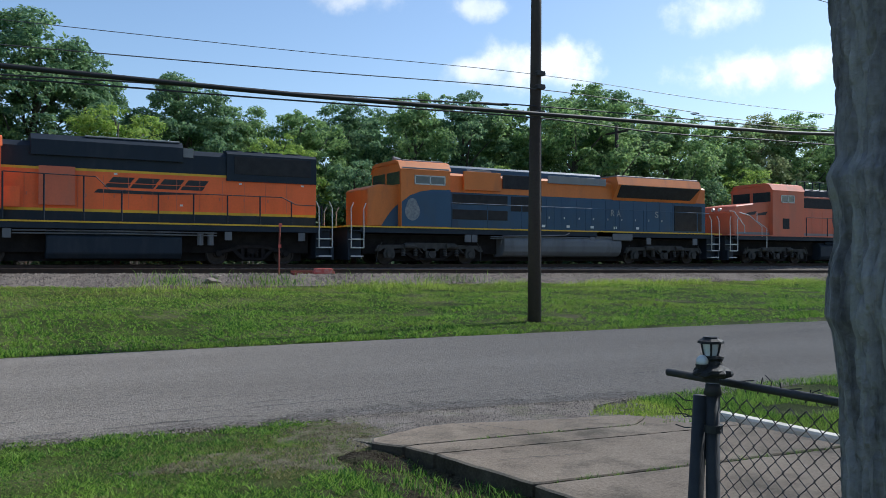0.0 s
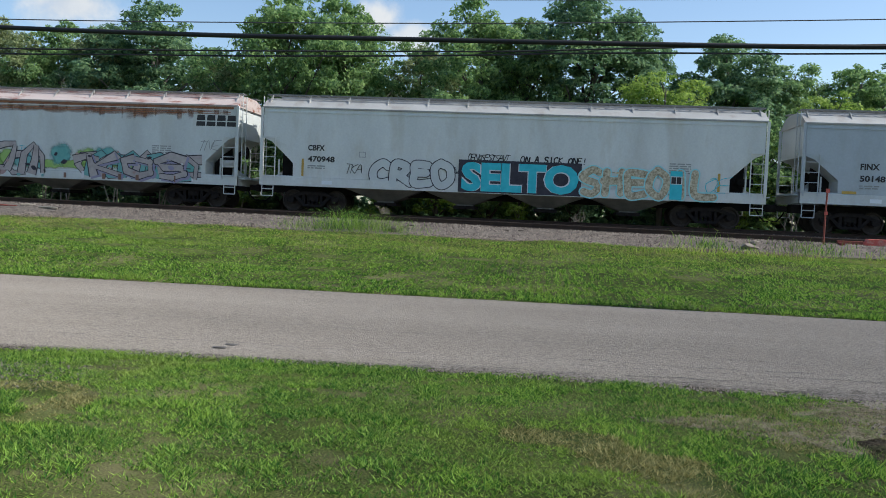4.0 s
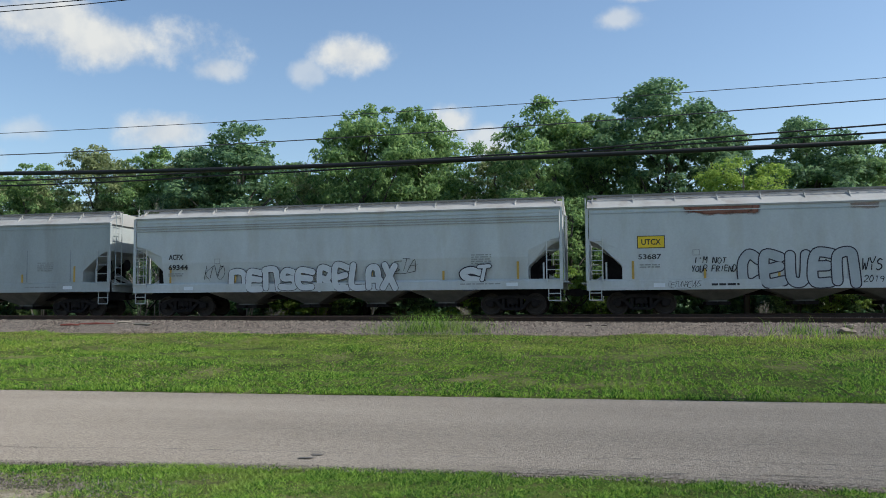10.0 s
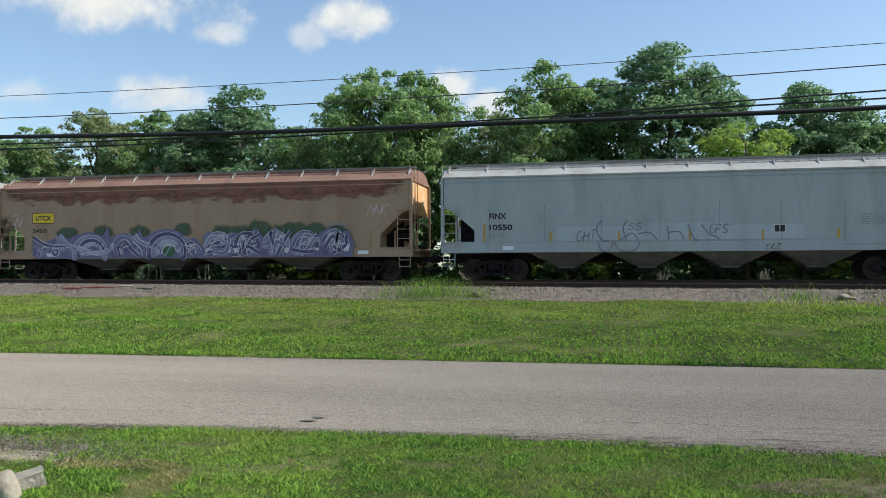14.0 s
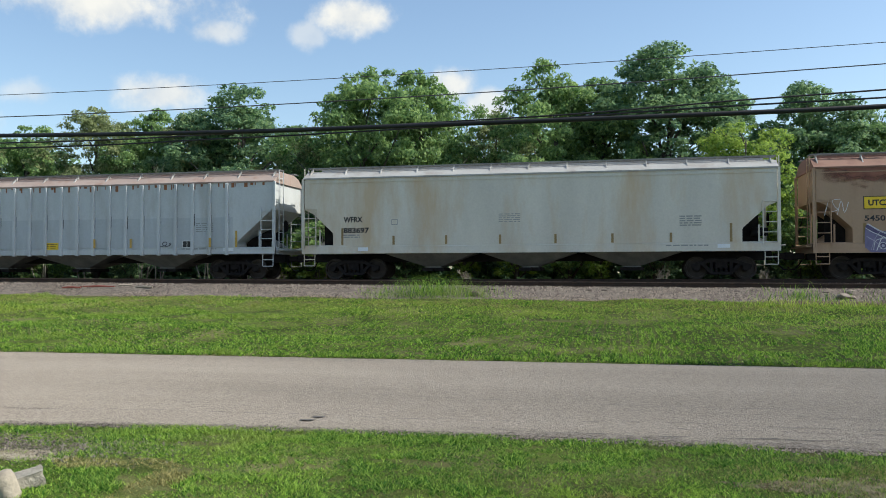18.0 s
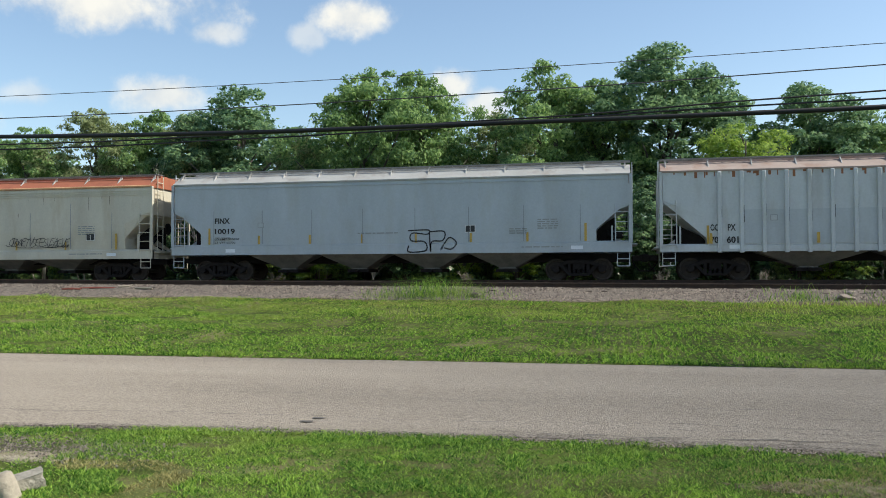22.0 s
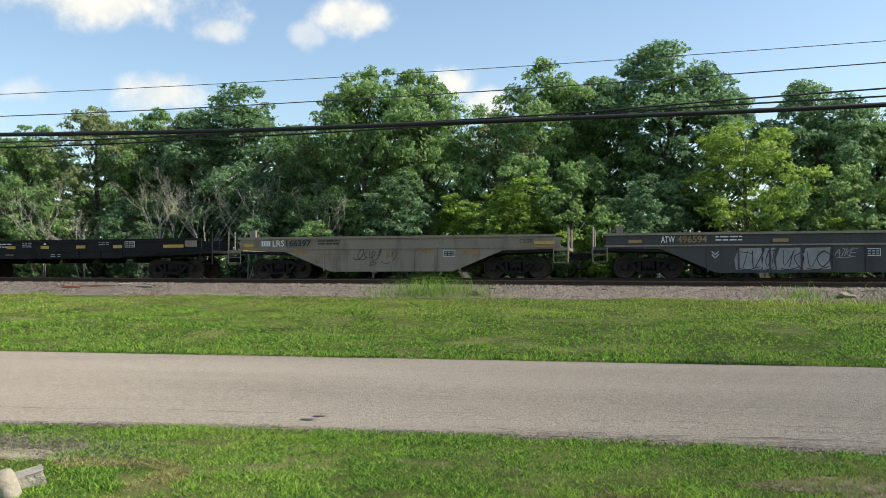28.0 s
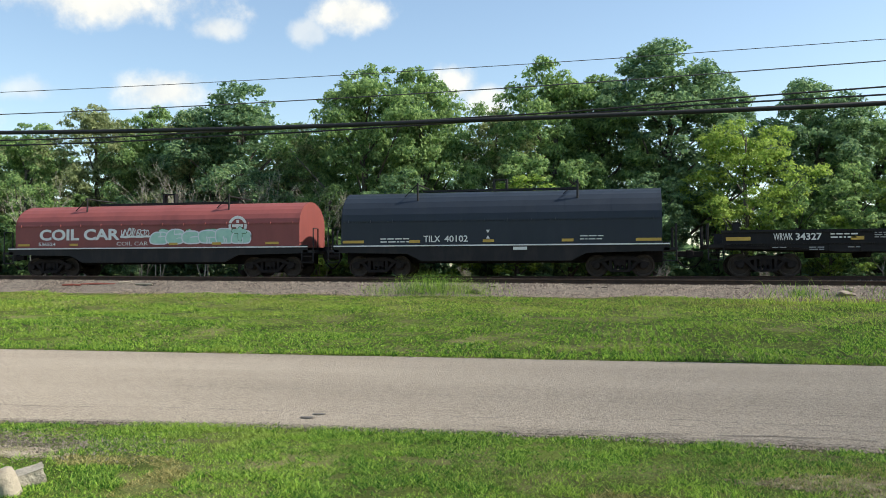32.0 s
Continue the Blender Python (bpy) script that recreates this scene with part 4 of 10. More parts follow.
M_UNDER = mat("underframe_grime", (0.010, 0.009, 0.010), (0.028, 0.025, 0.024), scale=3, rough=0.95, fine=25, bump=0.2, spec=0.12)
M_TRUCK = mat("truck_steel", (0.010, 0.009, 0.010), (0.032, 0.027, 0.025), scale=4, rough=0.95, fine=30, bump=0.2, spec=0.12)
M_WHEEL = mat("wheel_steel", (0.03, 0.024, 0.02), (0.07, 0.055, 0.045), scale=5, rough=0.7, metal=0.4, fine=30)
M_BAY = mat("hopper_bay_grime", (0.12, 0.118, 0.11), (0.25, 0.24, 0.215), scale=2, rough=0.8, fine=20)
M_BLACKPAINT = paint("black_paint", (0.022, 0.022, 0.024), (0.06, 0.05, 0.045), amount=0.4, spec=0.15)
M_LETTER = mat("black_lettering", (0.02, 0.02, 0.022), (0.04, 0.04, 0.042), rough=0.6, fine=20, bump=0)
M_LETTERW = mat("white_lettering", (0.62, 0.62, 0.60), (0.75, 0.75, 0.72), rough=0.6, fine=20, bump=0)
M_YELLOW = mat("yellow_reflector", (0.42, 0.26, 0.05), (0.58, 0.38, 0.08), rough=0.5, fine=20, bump=0)
M_FADED = mat("faded_yellow", (0.24, 0.165, 0.07), (0.34, 0.24, 0.11), rough=0.7, fine=14, bump=0)
M_YPLATE = mat("yellow_plate", (0.75, 0.50, 0.02), (0.85, 0.60, 0.04), rough=0.5, fine=20, bump=0)
M_FAINT = mat("faint_stencil", (0.24, 0.25, 0.25), (0.33, 0.34, 0.33), rough=0.7, fine=20, bump=0)
M_WPATCH = mat("white_decal", (0.66, 0.70, 0.74), (0.78, 0.8, 0.82), rough=0.5, fine=20, bump=0)
M_GLASS = mat("cab_glass", (0.02, 0.025, 0.03), (0.04, 0.05, 0.055), rough=0.12, fine=5, bump=0, spec=0.8)
SIDE = -1.6


def build_truck():
    """Mesh data of a freight truck: bolster, side frame, wheelset, bearing cap."""
    bm = bmesh.new()
    box(bm, -0.22, 0.22, -1.05, 1.05, 0.42, 0.72)
    box(bm, -0.16, 0.16, -0.35, 0.35, 0.72, 0.84)
    bolster = finish(bm, "bolster", M_TRUCK, 0.02)
    bm = bmesh.new()
    # cast side frame: top chord, diagonals, spring seat, pedestals
    prism_y(bm, [(-1.1, 0.56), (-0.86, 0.62), (-0.45, 0.78), (0.45, 0.78), (0.86, 0.62), (1.1, 0.56), (1.1, 0.44), (0.86, 0.48), (0.4, 0.64), (-0.4, 0.64), (-0.86, 0.48), (-1.1, 0.44)], -0.09, 0.09)
    for s in (-1, 1):
        prism_y(bm, [(s * 0.74, 0.55), (s * 0.62, 0.60), (s * 0.30, 0.26), (s * 0.42, 0.20)], -0.085, 0.085)
        prism_y(bm, [(s * 0.42, 0.66), (s * 0.30, 0.66), (s * 0.30, 0.24), (s * 0.42, 0.24)], -0.08, 0.08)
        prism_y(bm, [(s * 1.06, 0.5), (s * 1.0, 0.5), (s * 1.0, 0.36), (s * 1.06, 0.36)], -0.08, 0.08)
    prism_y(bm, [(-0.44, 0.27), (0.44, 0.27), (0.38, 0.17), (-0.38, 0.17)], -0.12, 0.12)
    frame_mesh = finish(bm, "side_frame", M_TRUCK, 0.012)
    bm = bmesh.new()
    # one coil spring, ringed
    loft(bm, [[(r * math.cos(a), r * math.sin(a), 0.28 + 0.036 * j) for a in np.linspace(0, 2 * math.pi, 9)[:-1]] for j, r in enumerate((0.07, 0.07, 0.045) * 3 + (0.07, 0.07))])
    spring = finish(bm, "spring", M_TRUCK)
    bm = bmesh.new()
    for s in (-1, 1):
        y = s * 0.7535
        rings = []
        for r, dy in ((0.10, 0.07), (0.13, 0.06), (0.16, 0.012), (0.35, 0.0), (0.36, 0.05), (0.42, 0.052), (0.42, -0.06), (0.445, -0.065), (0.44, -0.09), (0.36, -0.09), (0.33, -0.03), (0.10, -0.06)):
            rings.append([(r * math.cos(2 * math.pi * k / 28), y + s * dy, r * math.sin(2 * math.pi * k / 28)) for k in range(28)])
        loft(bm, rings)
    tube(bm, [(0, -1.05, 0), (0, 1.05, 0)], 0.085, 12)
    # hub bolts show the turning
    for s in (-1, 1):
        for k in range(3):
            a = k * 2.094
            tube(bm, [(0.05 * math.cos(a), s * 1.05, 0.05 * math.sin(a)), (0.05 * math.cos(a), s * 1.08, 0.05 * math.sin(a))], 0.016, 6)
        for k in range(2):
            a = 0.6 + k * math.pi
            tube(bm, [(0.25 * math.cos(a), s * 0.76, 0.25 * math.sin(a)), (0.25 * math.cos(a), s * 0.775, 0.25 * math.sin(a))], 0.03, 6)
    wheel = finish(bm, "wheelset", M_WHEEL, smooth=False)
    bm = bmesh.new()
    disc_y(bm, 0, 0, -0.07, 0.07, 0.13, 14)
    cap = finish(bm, "bearing", M_TRUCK, 0.01)
    return bolster, frame_mesh, spring, wheel, cap


TRUCK = build_truck()
SPIN = []                                # (wheelset, its place on the truck, place along the train)
CARS = []                                # (thing, place of its origin along the train)


def add_truck(car, x, axles=(-0.89, 0.89), at_u=0.0, name="truck", stretch=1.0):
    bolster, side_frame, spring, wheel, cap = TRUCK
    t = place(name, bolster, car, pose(x, 0, 0))
    for s in (-1, 1):
        f = place("side_frame", side_frame, t, pose(0, s * 0.99, 0))
        f.scale = (stretch, 1, 1)
        for k in (-0.18, 0.0, 0.18):
            place("spring", spring, t, pose(k, s * 0.99, 0))
        for a in axles:
            place("bearing", cap, t, pose(a, s * 1.02, 0.44))
    for a in axles:
        w = place("wheelset", wheel, t, pose(a, 0, 0.42))
        SPIN.append((w, a, at_u + x))
    return t


def build_coupler():
    bm = bmesh.new()
    box(bm, 0, 0.42, -0.11, 0.11, 0.76, 0.98)
    prism_y(bm, [(0.40, 0.72), (0.62, 0.72), (0.68, 0.80), (0.68, 0.96), (0.6, 1.02), (0.40, 1.02)], -0.15, 0.12)
    return finish(bm, "coupler", M_TRUCK, 0.02)


COUPLER = build_coupler()


def build_hose():
    bm = bmesh.new()
    tube(bm, [(0, -0.3, 0.75), (0.12, -0.3, 0.55), (0.3, -0.26, 0.36), (0.48, -0.2, 0.36)], 0.028, 6)
    return finish(bm, "air_hose", M_UNDER, smooth=True)


HOSE = build_hose()


def ladder(bm, x0, x1, y, z0, z1, step=0.36, r=0.016):
    for x in (x0, x1):
        tube(bm, [(x, y, z0), (x, y, z1)], r * 1.5, 5)
    z = z0 + 0.12
    while z < z1:
        tube(bm, [(x0, y, z), (x1, y, z)], r, 5)
        z += step
    return bm


def plate(parent, name, x0, x1, z0, z1, material, y=None, label=""):
    bm = bmesh.new()
    y = SIDE - 0.005 if y is None else y
    box(bm, x0, x1, y, y + 0.004, z0, z1)
    return part(name, bm, material, parent, label)


def small_print(parent, x, z, w, rows, material=None, seed=1, h=0.045, gap=0.085, y=None):
    """Unreadable stencils as bars."""
    rng = random.Random(seed)
    bm = bmesh.new()
    y = SIDE - 0.006 if y is None else y
    for k in range(rows):
        px = x
        while px < x + w:
            ww = min(rng.uniform(0.08, 0.34), x + w - px)
            if ww > 0.03:
                box(bm, px, px + ww, y, y + 0.003, z - k * gap, z - k * gap + h)
            px += ww + 0.05
    return tagged(part("stencil", bm, material or M_FAINT, parent), kind="stuff")


def ribbon(bm, pts, w, y, taper=0.0):
    """A flat stroke in the side plane along pts (x, z)."""
    pts = [Vector((p[0], 0, p[1])) for p in pts]
    left, right = [], []
    for i, p in enumerate(pts):
        d = pts[min(i + 1, len(pts) - 1)] - pts[max(i - 1, 0)]
        n = Vector((-d.z, 0, d.x))
        n = n.normalized() if n.length > 1e-6 else Vector((0, 0, 1))
        h = w / 2 * (1 + taper * (1 - 2 * i / max(1, len(pts) - 1)))
        left.append(bm.verts.new((p.x + n.x * h, y, p.z + n.z * h)))
        right.append(bm.verts.new((p.x - n.x * h, y, p.z - n.z * h)))
    for i in range(len(pts) - 1):
        bm.faces.new((left[i], left[i + 1], right[i + 1], right[i]))


def smooth_pts(ctrl, n=7):
    out = []
    for i in range(len(ctrl) - 1):
        p0, p1, p2, p3 = ctrl[max(i - 1, 0)], ctrl[i], ctrl[i + 1], ctrl[min(i + 2, len(ctrl) - 1)]
        for k in range(n):
            t = k / n
            out.append(tuple(0.5 * (2 * p1[j] + (p2[j] - p0[j]) * t + (2 * p0[j] - 5 * p1[j] + 4 * p2[j] - p3[j]) * t * t + (3 * p1[j] - p0[j] - 3 * p2[j] + p3[j]) * t ** 3) for j in (0, 1)))
    out.append(ctrl[-1])
    return out


def scribble(parent, x0, x1, z0, z1, material, seed, w=0.03, loops=None, name="scrawl", y=None):
    """A hand-drawn tag: letter-like strokes from x0 to x1, with a flourish below."""
    rng = random.Random(seed)
    bm = bmesh.new()
    y = SIDE - 0.010 if y is None else y
    h = z1 - z0
    n = max(2, int((x1 - x0) / max(0.12, h * 0.42)))
    cw = (x1 - x0) / n
    slant = rng.uniform(0.12, 0.4)
    for k in range(n):
        cx, up = x0 + cw * (k + 0.5), rng.uniform(-0.08, 0.08) * h
        a, b, lo, hi = cx - cw * 0.54, cx + cw * 0.54, z0 + 0.1 * h + up, z1 - 0.08 * h + up
        mid = (lo + hi) / 2 + rng.uniform(-0.1, 0.1) * h
        shape = rng.choice("nvosaekt")
        strokes = {"n": [[(a, lo), (a + 0.1 * cw, hi), (b - 0.1 * cw, lo + 0.1 * h), (b, hi)]],
                   "v": [[(a, hi), (cx, lo), (b, hi + 0.08 * h)]],
                   "o": [[(cx, hi), (a, mid), (cx, lo), (b, mid), (cx, hi), (a + 0.1 * cw, hi - 0.05 * h)]],
                   "s": [[(b, hi), (a, hi - 0.1 * h), (cx, mid), (b, lo + 0.2 * h), (a, lo)]],
                   "a": [[(a, lo), (cx, hi), (b, lo)], [(a, mid - 0.1 * h), (b, mid)]],
                   "e": [[(b, hi), (a, hi - 0.1 * h), (a, lo + 0.1 * h), (b, lo)], [(a, mid), (b - 0.1 * cw, mid + 0.04 * h)]],
                   "k": [[(a, hi), (a + 0.06 * cw, lo)], [(b, hi), (a + 0.1 * cw, mid), (b, lo - 0.06 * h)]],
                   "t": [[(a, hi), (b, hi - 0.05 * h)], [(cx, hi + 0.05 * h), (cx - 0.06 * cw, lo)]]}[shape]
        for st in strokes:
            ribbon(bm, smooth_pts([(p + rng.uniform(-0.09, 0.09) * cw + slant * (q - z0), q + rng.uniform(-0.05, 0.05) * h) for p, q in st], 4), 0.8 * w * rng.uniform(0.7, 1.15), y - 0.0002 * k)
    if rng.random() < 0.6:
        ribbon(bm, smooth_pts([(x0 + 0.1 * (x1 - x0), z0), ((x0 + x1) / 2, z0 - 0.05 * h), (x1, z0 + 0.1 * h)], 5), w * 0.8, y)
    return part(name, bm, material, parent)


def loop_tag(parent, x0, x1, z0, z1, material, turns, w=0.02, y=None, lean=0.25):
    """One running line of tall loops and arches, as a quick spray tag is drawn."""
    y = SIDE - 0.010 if y is None else y
    bm = bmesh.new()
    h, n = z1 - z0, turns * 14
    r = (x1 - x0) / turns * 0.62
    pts = []
    for i in range(n + 1):
        s = i / n
        a = 2 * math.pi * turns * s + 2.2
        q = 0.5 + 0.5 * math.cos(a) * (0.72 + 0.28 * math.sin(turns * s * 2.3))
        pts.append((x0 + (x1 - x0) * s - r * math.sin(a) * (0.8 + 0.3 * math.sin(5 * s)) + lean * h * (q - 0.5), z0 + h * q))
    ribbon(bm, pts, w, y)
    return part("scrawl", bm, material, parent)


def block_word(parent, s, x0, x1, z0, z1, fill, line, bold, label, lift):
    """Upright painted block letters with an outline."""
    lettering(parent, s, x0, z0, x1 - x0, z1 - z0, line, SIDE - 0.009 - lift, bold + 0.02, 0.0, "graffiti_outline")
    lettering(parent, s, x0, z0, x1 - x0, z1 - z0, fill, SIDE - 0.013 - lift, bold, 0.0, "graffiti_fill", label)


STROKES = {
    "A": [[(0, 0), (0.5, 1), (1, 0)], [(0.2, 0.38), (0.8, 0.38)]], "C": [[(1, 0.82), (0.6, 1), (0.1, 0.8), (0, 0.45), (0.2, 0.08), (0.65, 0), (1, 0.16)]],
    "D": [[(0, 0), (0, 1), (0.6, 0.95), (1, 0.5), (0.6, 0.05), (0, 0)]], "E": [[(1, 0.95), (0.1, 1), (0, 0.5), (0.1, 0), (1, 0.04)], [(0.05, 0.52), (0.8, 0.55)]],
    "F": [[(0, 0), (0.02, 1), (1, 1)], [(0, 0.52), (0.75, 0.55)]], "G": [[(1, 0.85), (0.55, 1), (0.05, 0.7), (0.1, 0.2), (0.6, 0), (1, 0.2), (1, 0.45), (0.6, 0.45)]],
    "H": [[(0, 0), (0.05, 1)], [(0.95, 0), (1, 1)], [(0, 0.5), (1, 0.52)]], "I": [[(0.5, 0), (0.5, 1)]], "K": [[(0, 0), (0, 1)], [(1, 1), (0.1, 0.5), (1, 0)]],
    "L": [[(0, 1), (0.02, 0.06), (1, 0)]], "M": [[(0, 0), (0.1, 1), (0.5, 0.4), (0.9, 1), (1, 0)]], "N": [[(0, 0), (0.05, 1), (0.95, 0), (1, 1)]],
    "P": [[(0, 0), (0, 1), (0.75, 0.97), (0.9, 0.72), (0.6, 0.48), (0, 0.45)]], "O": [[(0.5, 1), (0.05, 0.75), (0.05, 0.25), (0.5, 0), (0.95, 0.25), (0.95, 0.75), (0.5, 1)]], "R": [[(0, 0), (0, 1), (0.75, 0.95), (0.85, 0.7), (0.5, 0.48), (0.1, 0.46)], [(0.4, 0.46), (1, 0)]],
    "S": [[(1, 0.88), (0.5, 1), (0.05, 0.8), (0.25, 0.55), (0.8, 0.45), (0.95, 0.2), (0.5, 0), (0, 0.12)]], "T": [[(0, 1), (1, 0.97)], [(0.5, 1), (0.48, 0)]],
    "U": [[(0, 1), (0.05, 0.2), (0.5, 0), (0.95, 0.2), (1, 1)]], "V": [[(0, 1), (0.5, 0), (1, 1)]], "W": [[(0, 1), (0.25, 0), (0.5, 0.6), (0.75, 0), (1, 1)]],
    "X": [[(0, 1), (1, 0)], [(0, 0), (1, 1)]], "Y": [[(0, 1), (0.5, 0.5), (1, 1)], [(0.5, 0.5), (0.45, 0)]], "0": [[(0.5, 1), (0.05, 0.5), (0.5, 0), (0.95, 0.5), (0.5, 1)]],
    "n": [[(0, 0), (0.02, 0.8), (0.15, 1), (0.7, 1), (0.98, 0.75), (1, 0)]], "a": [[(0, 0), (0.1, 0.75), (0.5, 1), (0.9, 0.75), (1, 0)], [(0.1, 0.36), (0.9, 0.36)]],
    "1": [[(0.3, 0.8), (0.55, 1), (0.5, 0)]], "2": [[(0, 0.8), (0.5, 1), (0.95, 0.75), (0, 0), (1, 0.02)]], "9": [[(0.9, 0.7), (0.4, 0.5), (0.1, 0.75), (0.5, 1), (0.9, 0.75), (0.7, 0)]], "!": [[(0.5, 1), (0.5, 0.3)], [(0.5, 0.08), (0.5, 0)]], "'": [[(0.5, 1), (0.4, 0.8)]],
}


def hand_tag(parent, words, x0, x1, z0, z1, material, w=0.03, seed=1, slant=0.15, y=None):
    """Thin spray or marker writing in capitals; a space leaves a gap."""
    rng = random.Random(seed)
    y = SIDE - 0.011 if y is None else y
    cw, h = (x1 - x0) / len(words), z1 - z0
    for k, ch in enumerate(words):
        if ch == " ":
            continue
        bm = bmesh.new()
        up, tall = rng.uniform(-0.08, 0.08) * h, rng.uniform(0.88, 1.1)
        for j, st in enumerate(STROKES[ch]):
            pts = [(x0 + cw * (k + 0.1 + 0.76 * px + rng.uniform(-0.05, 0.05)) + slant * pz * h, z0 + up + h * tall * (pz + rng.uniform(-0.04, 0.04))) for px, pz in st]
            ribbon(bm, smooth_pts(pts, 5), w * rng.uniform(0.8, 1.2), y - 0.0001 * j)
        part("scrawl", bm, material, parent)


def join_up(bm):
    """Tie overlapping pieces of one painted letter into a single sheet."""
    bm.verts.ensure_lookup_table()
    groups, seen = [], set()
    for v in bm.verts:
        if v in seen:
            continue
        todo, group = [v], []
        seen.add(v)
        while todo:
            q = todo.pop()
            group.append(q)
            for e in q.link_edges:
                o = e.other_vert(q)
                if o not in seen:
                    seen.add(o)
                    todo.append(o)
        groups.append(group)
    done = list(groups[0])
    for group in groups[1:]:
        v, u = min(((v, u) for v in group[::2] for u in done[::2]), key=lambda p: (p[0].co - p[1].co).length_squared)
        bm.faces.new((v, v.link_edges[0].other_vert(v), u))
        done += group


def fat_word(parent, words, x0, x1, z0, z1, fill, line, w=0.3, edge=0.05, seed=1, shade=None, y=None, spiky=False, lean=0.06):
    """Swollen overlapping letters: each stroke laid wide in the outline's colour, then narrower in the fill's."""
    rng = random.Random(seed)
    y = SIDE - 0.0075 if y is None else y
    cw = (x1 - x0) / len(words)
    for k, ch in enumerate(words):
        lo, hi = z0 + w / 2 + rng.uniform(0, 0.04), z1 - w / 2 - rng.uniform(0, 0.12)
        a, b = x0 + cw * k + w * 0.42, x0 + cw * (k + 1) - w * 0.30
        tilt = rng.uniform(-lean, lean)
        paths = []
        for st in STROKES[ch]:
            pts = [(a + (b - a) * px + tilt * pz + rng.uniform(-0.055, 0.055), lo + (hi - lo) * pz + rng.uniform(-0.055, 0.055)) for px, pz in st]
            paths.append((pts, pts if spiky else smooth_pts(pts, 6)))
        letter = None
        for layer, (m, extra, dx, dz) in enumerate(((shade, edge * 2.2, 0.10, -0.07), (line, edge * 2, 0, 0), (fill, 0, 0, 0))):
            if not m:
                continue
            bm, d = bmesh.new(), 0
            base = y - 0.0018 * k - 0.0006 * layer
            for knots, pts in paths:
                pts, knots = [(p[0] + dx, p[1] + dz) for p in pts], [(p[0] + dx, p[1] + dz) for p in knots]
                ww = w + extra
                ribbon(bm, pts, ww, base - 0.00005 * d, 0.3 if spiky else 0.0)
                d += 1
                for p in (knots if not spiky else knots[1:-1]):
                    r = ww / 2 * (1.0 if not spiky else 0.94)
                    bm.faces.new([bm.verts.new((p[0] + r * math.cos(t), base - 0.00005 * d, p[1] + r * math.sin(t))) for t in np.linspace(0, 2 * math.pi, 15)[:-1]])
                    d += 1
            join_up(bm)
            name = ("graffiti_shadow", "graffiti_outline", "graffiti_fill")[layer]
            letter = part(name, bm, m, letter if letter and letter.parent == parent else parent)


def ragged_band(parent, x0, x1, z0, z1, amp, material, seed, y=None, name="rust_band", step=0.09):
    """A stain with a straight top and a ragged lower edge."""
    r = random.Random(seed)
    y = SIDE - 0.0045 if y is None else y
    bm = bmesh.new()
    prev, x, d, big = None, x0, 0.0, 0.0
    while x < x1:
        big = 0.93 * big + r.uniform(-0.3, 0.3)
        d = z0 + amp * (0.6 * math.tanh(big) + r.uniform(-0.5, 0.5) * 0.8)
        cur = (bm.verts.new((x, y, min(d, z1 - 0.01))), bm.verts.new((x, y, z1)))
        if prev:
            bm.faces.new((prev[0], cur[0], cur[1], prev[1]))
        prev = cur
        x += step * r.uniform(0.5, 1.5)
    return part(name, bm, material, parent)


def throwup(parent, x0, x1, z0, z1, letters, fill, line, seed, w=0.055, label="", face=None, lift=0.0):
    """Round overlapping bubble letters: each a filled blob with an outline and inner strokes."""
    rng = random.Random(seed)
    cw = (x1 - x0) / letters
    for k in range(letters):
        cx = x0 + cw * (k + 0.5)
        hx = cw * rng.uniform(0.56, 0.64)
        top = z1 - (z1 - z0) * rng.uniform(0.0, 0.16) * (1.6 if k in (0, letters - 1) else 1)
        bot = z0 + (z1 - z0) * rng.uniform(0.0, 0.05)
        cz, hz = (top + bot) / 2, (top - bot) / 2
        tilt = rng.uniform(-0.1, 0.12)
        pts = []
        for a in np.linspace(0, 2 * math.pi, 33)[:-1]:
            ca, sa = math.cos(a), math.sin(a)
            q = 0.62 if sa > 0 else 0.42
            px, pz = math.copysign(abs(ca) ** q, ca) * hx * (1 - 0.12 * max(0, sa) + 0.08 * math.sin(2 * a + k)), math.copysign(abs(sa) ** 0.75, sa) * hz
            pts.append((cx + px + tilt * pz, cz + pz))
        y = (SIDE if face is None else face) - 0.0075 - lift - 0.0012 * k
        bm = bmesh.new()
        bm.faces.new([bm.verts.new((p[0], y, p[1])) for p in pts])
        blob = part("graffiti_fill", bm, fill, parent, label)
        bm = bmesh.new()
        ribbon(bm, pts + pts[:2], w * rng.uniform(0.8, 1.2), y - 0.0005)
        for j in range(rng.choice((2, 3, 3))):
            kind = rng.choice("sca")
            ox, oz = cx + rng.uniform(-0.3, 0.3) * hx, cz + rng.uniform(-0.35, 0.4) * hz
            if kind == "s":
                st = [(ox, bot), (ox + 0.04 * hx, cz - hz * 0.5), (ox + rng.uniform(-0.12, 0.12) * hx, cz - hz * rng.uniform(-0.1, 0.3))]
            elif kind == "c":
                zz = cz + hz * rng.uniform(-0.25, 0.45)
                st = [(cx + hx * 0.95, zz), (cx + hx * 0.4, zz + hz * 0.05), (cx + hx * rng.uniform(-0.2, 0.15), zz - hz * 0.04)]
            else:
                st = [(ox, top - hz * 0.08), (ox - 0.05 * hx, cz + hz * 0.45), (ox + rng.uniform(-0.2, 0.2) * hx, cz + hz * rng.uniform(0.05, 0.3))]
            ribbon(bm, smooth_pts(st, 5), w * rng.uniform(0.6, 1.0), y - 0.0005 - 0.0001 * (j + 1))
        part("graffiti_outline", bm, line, blob)


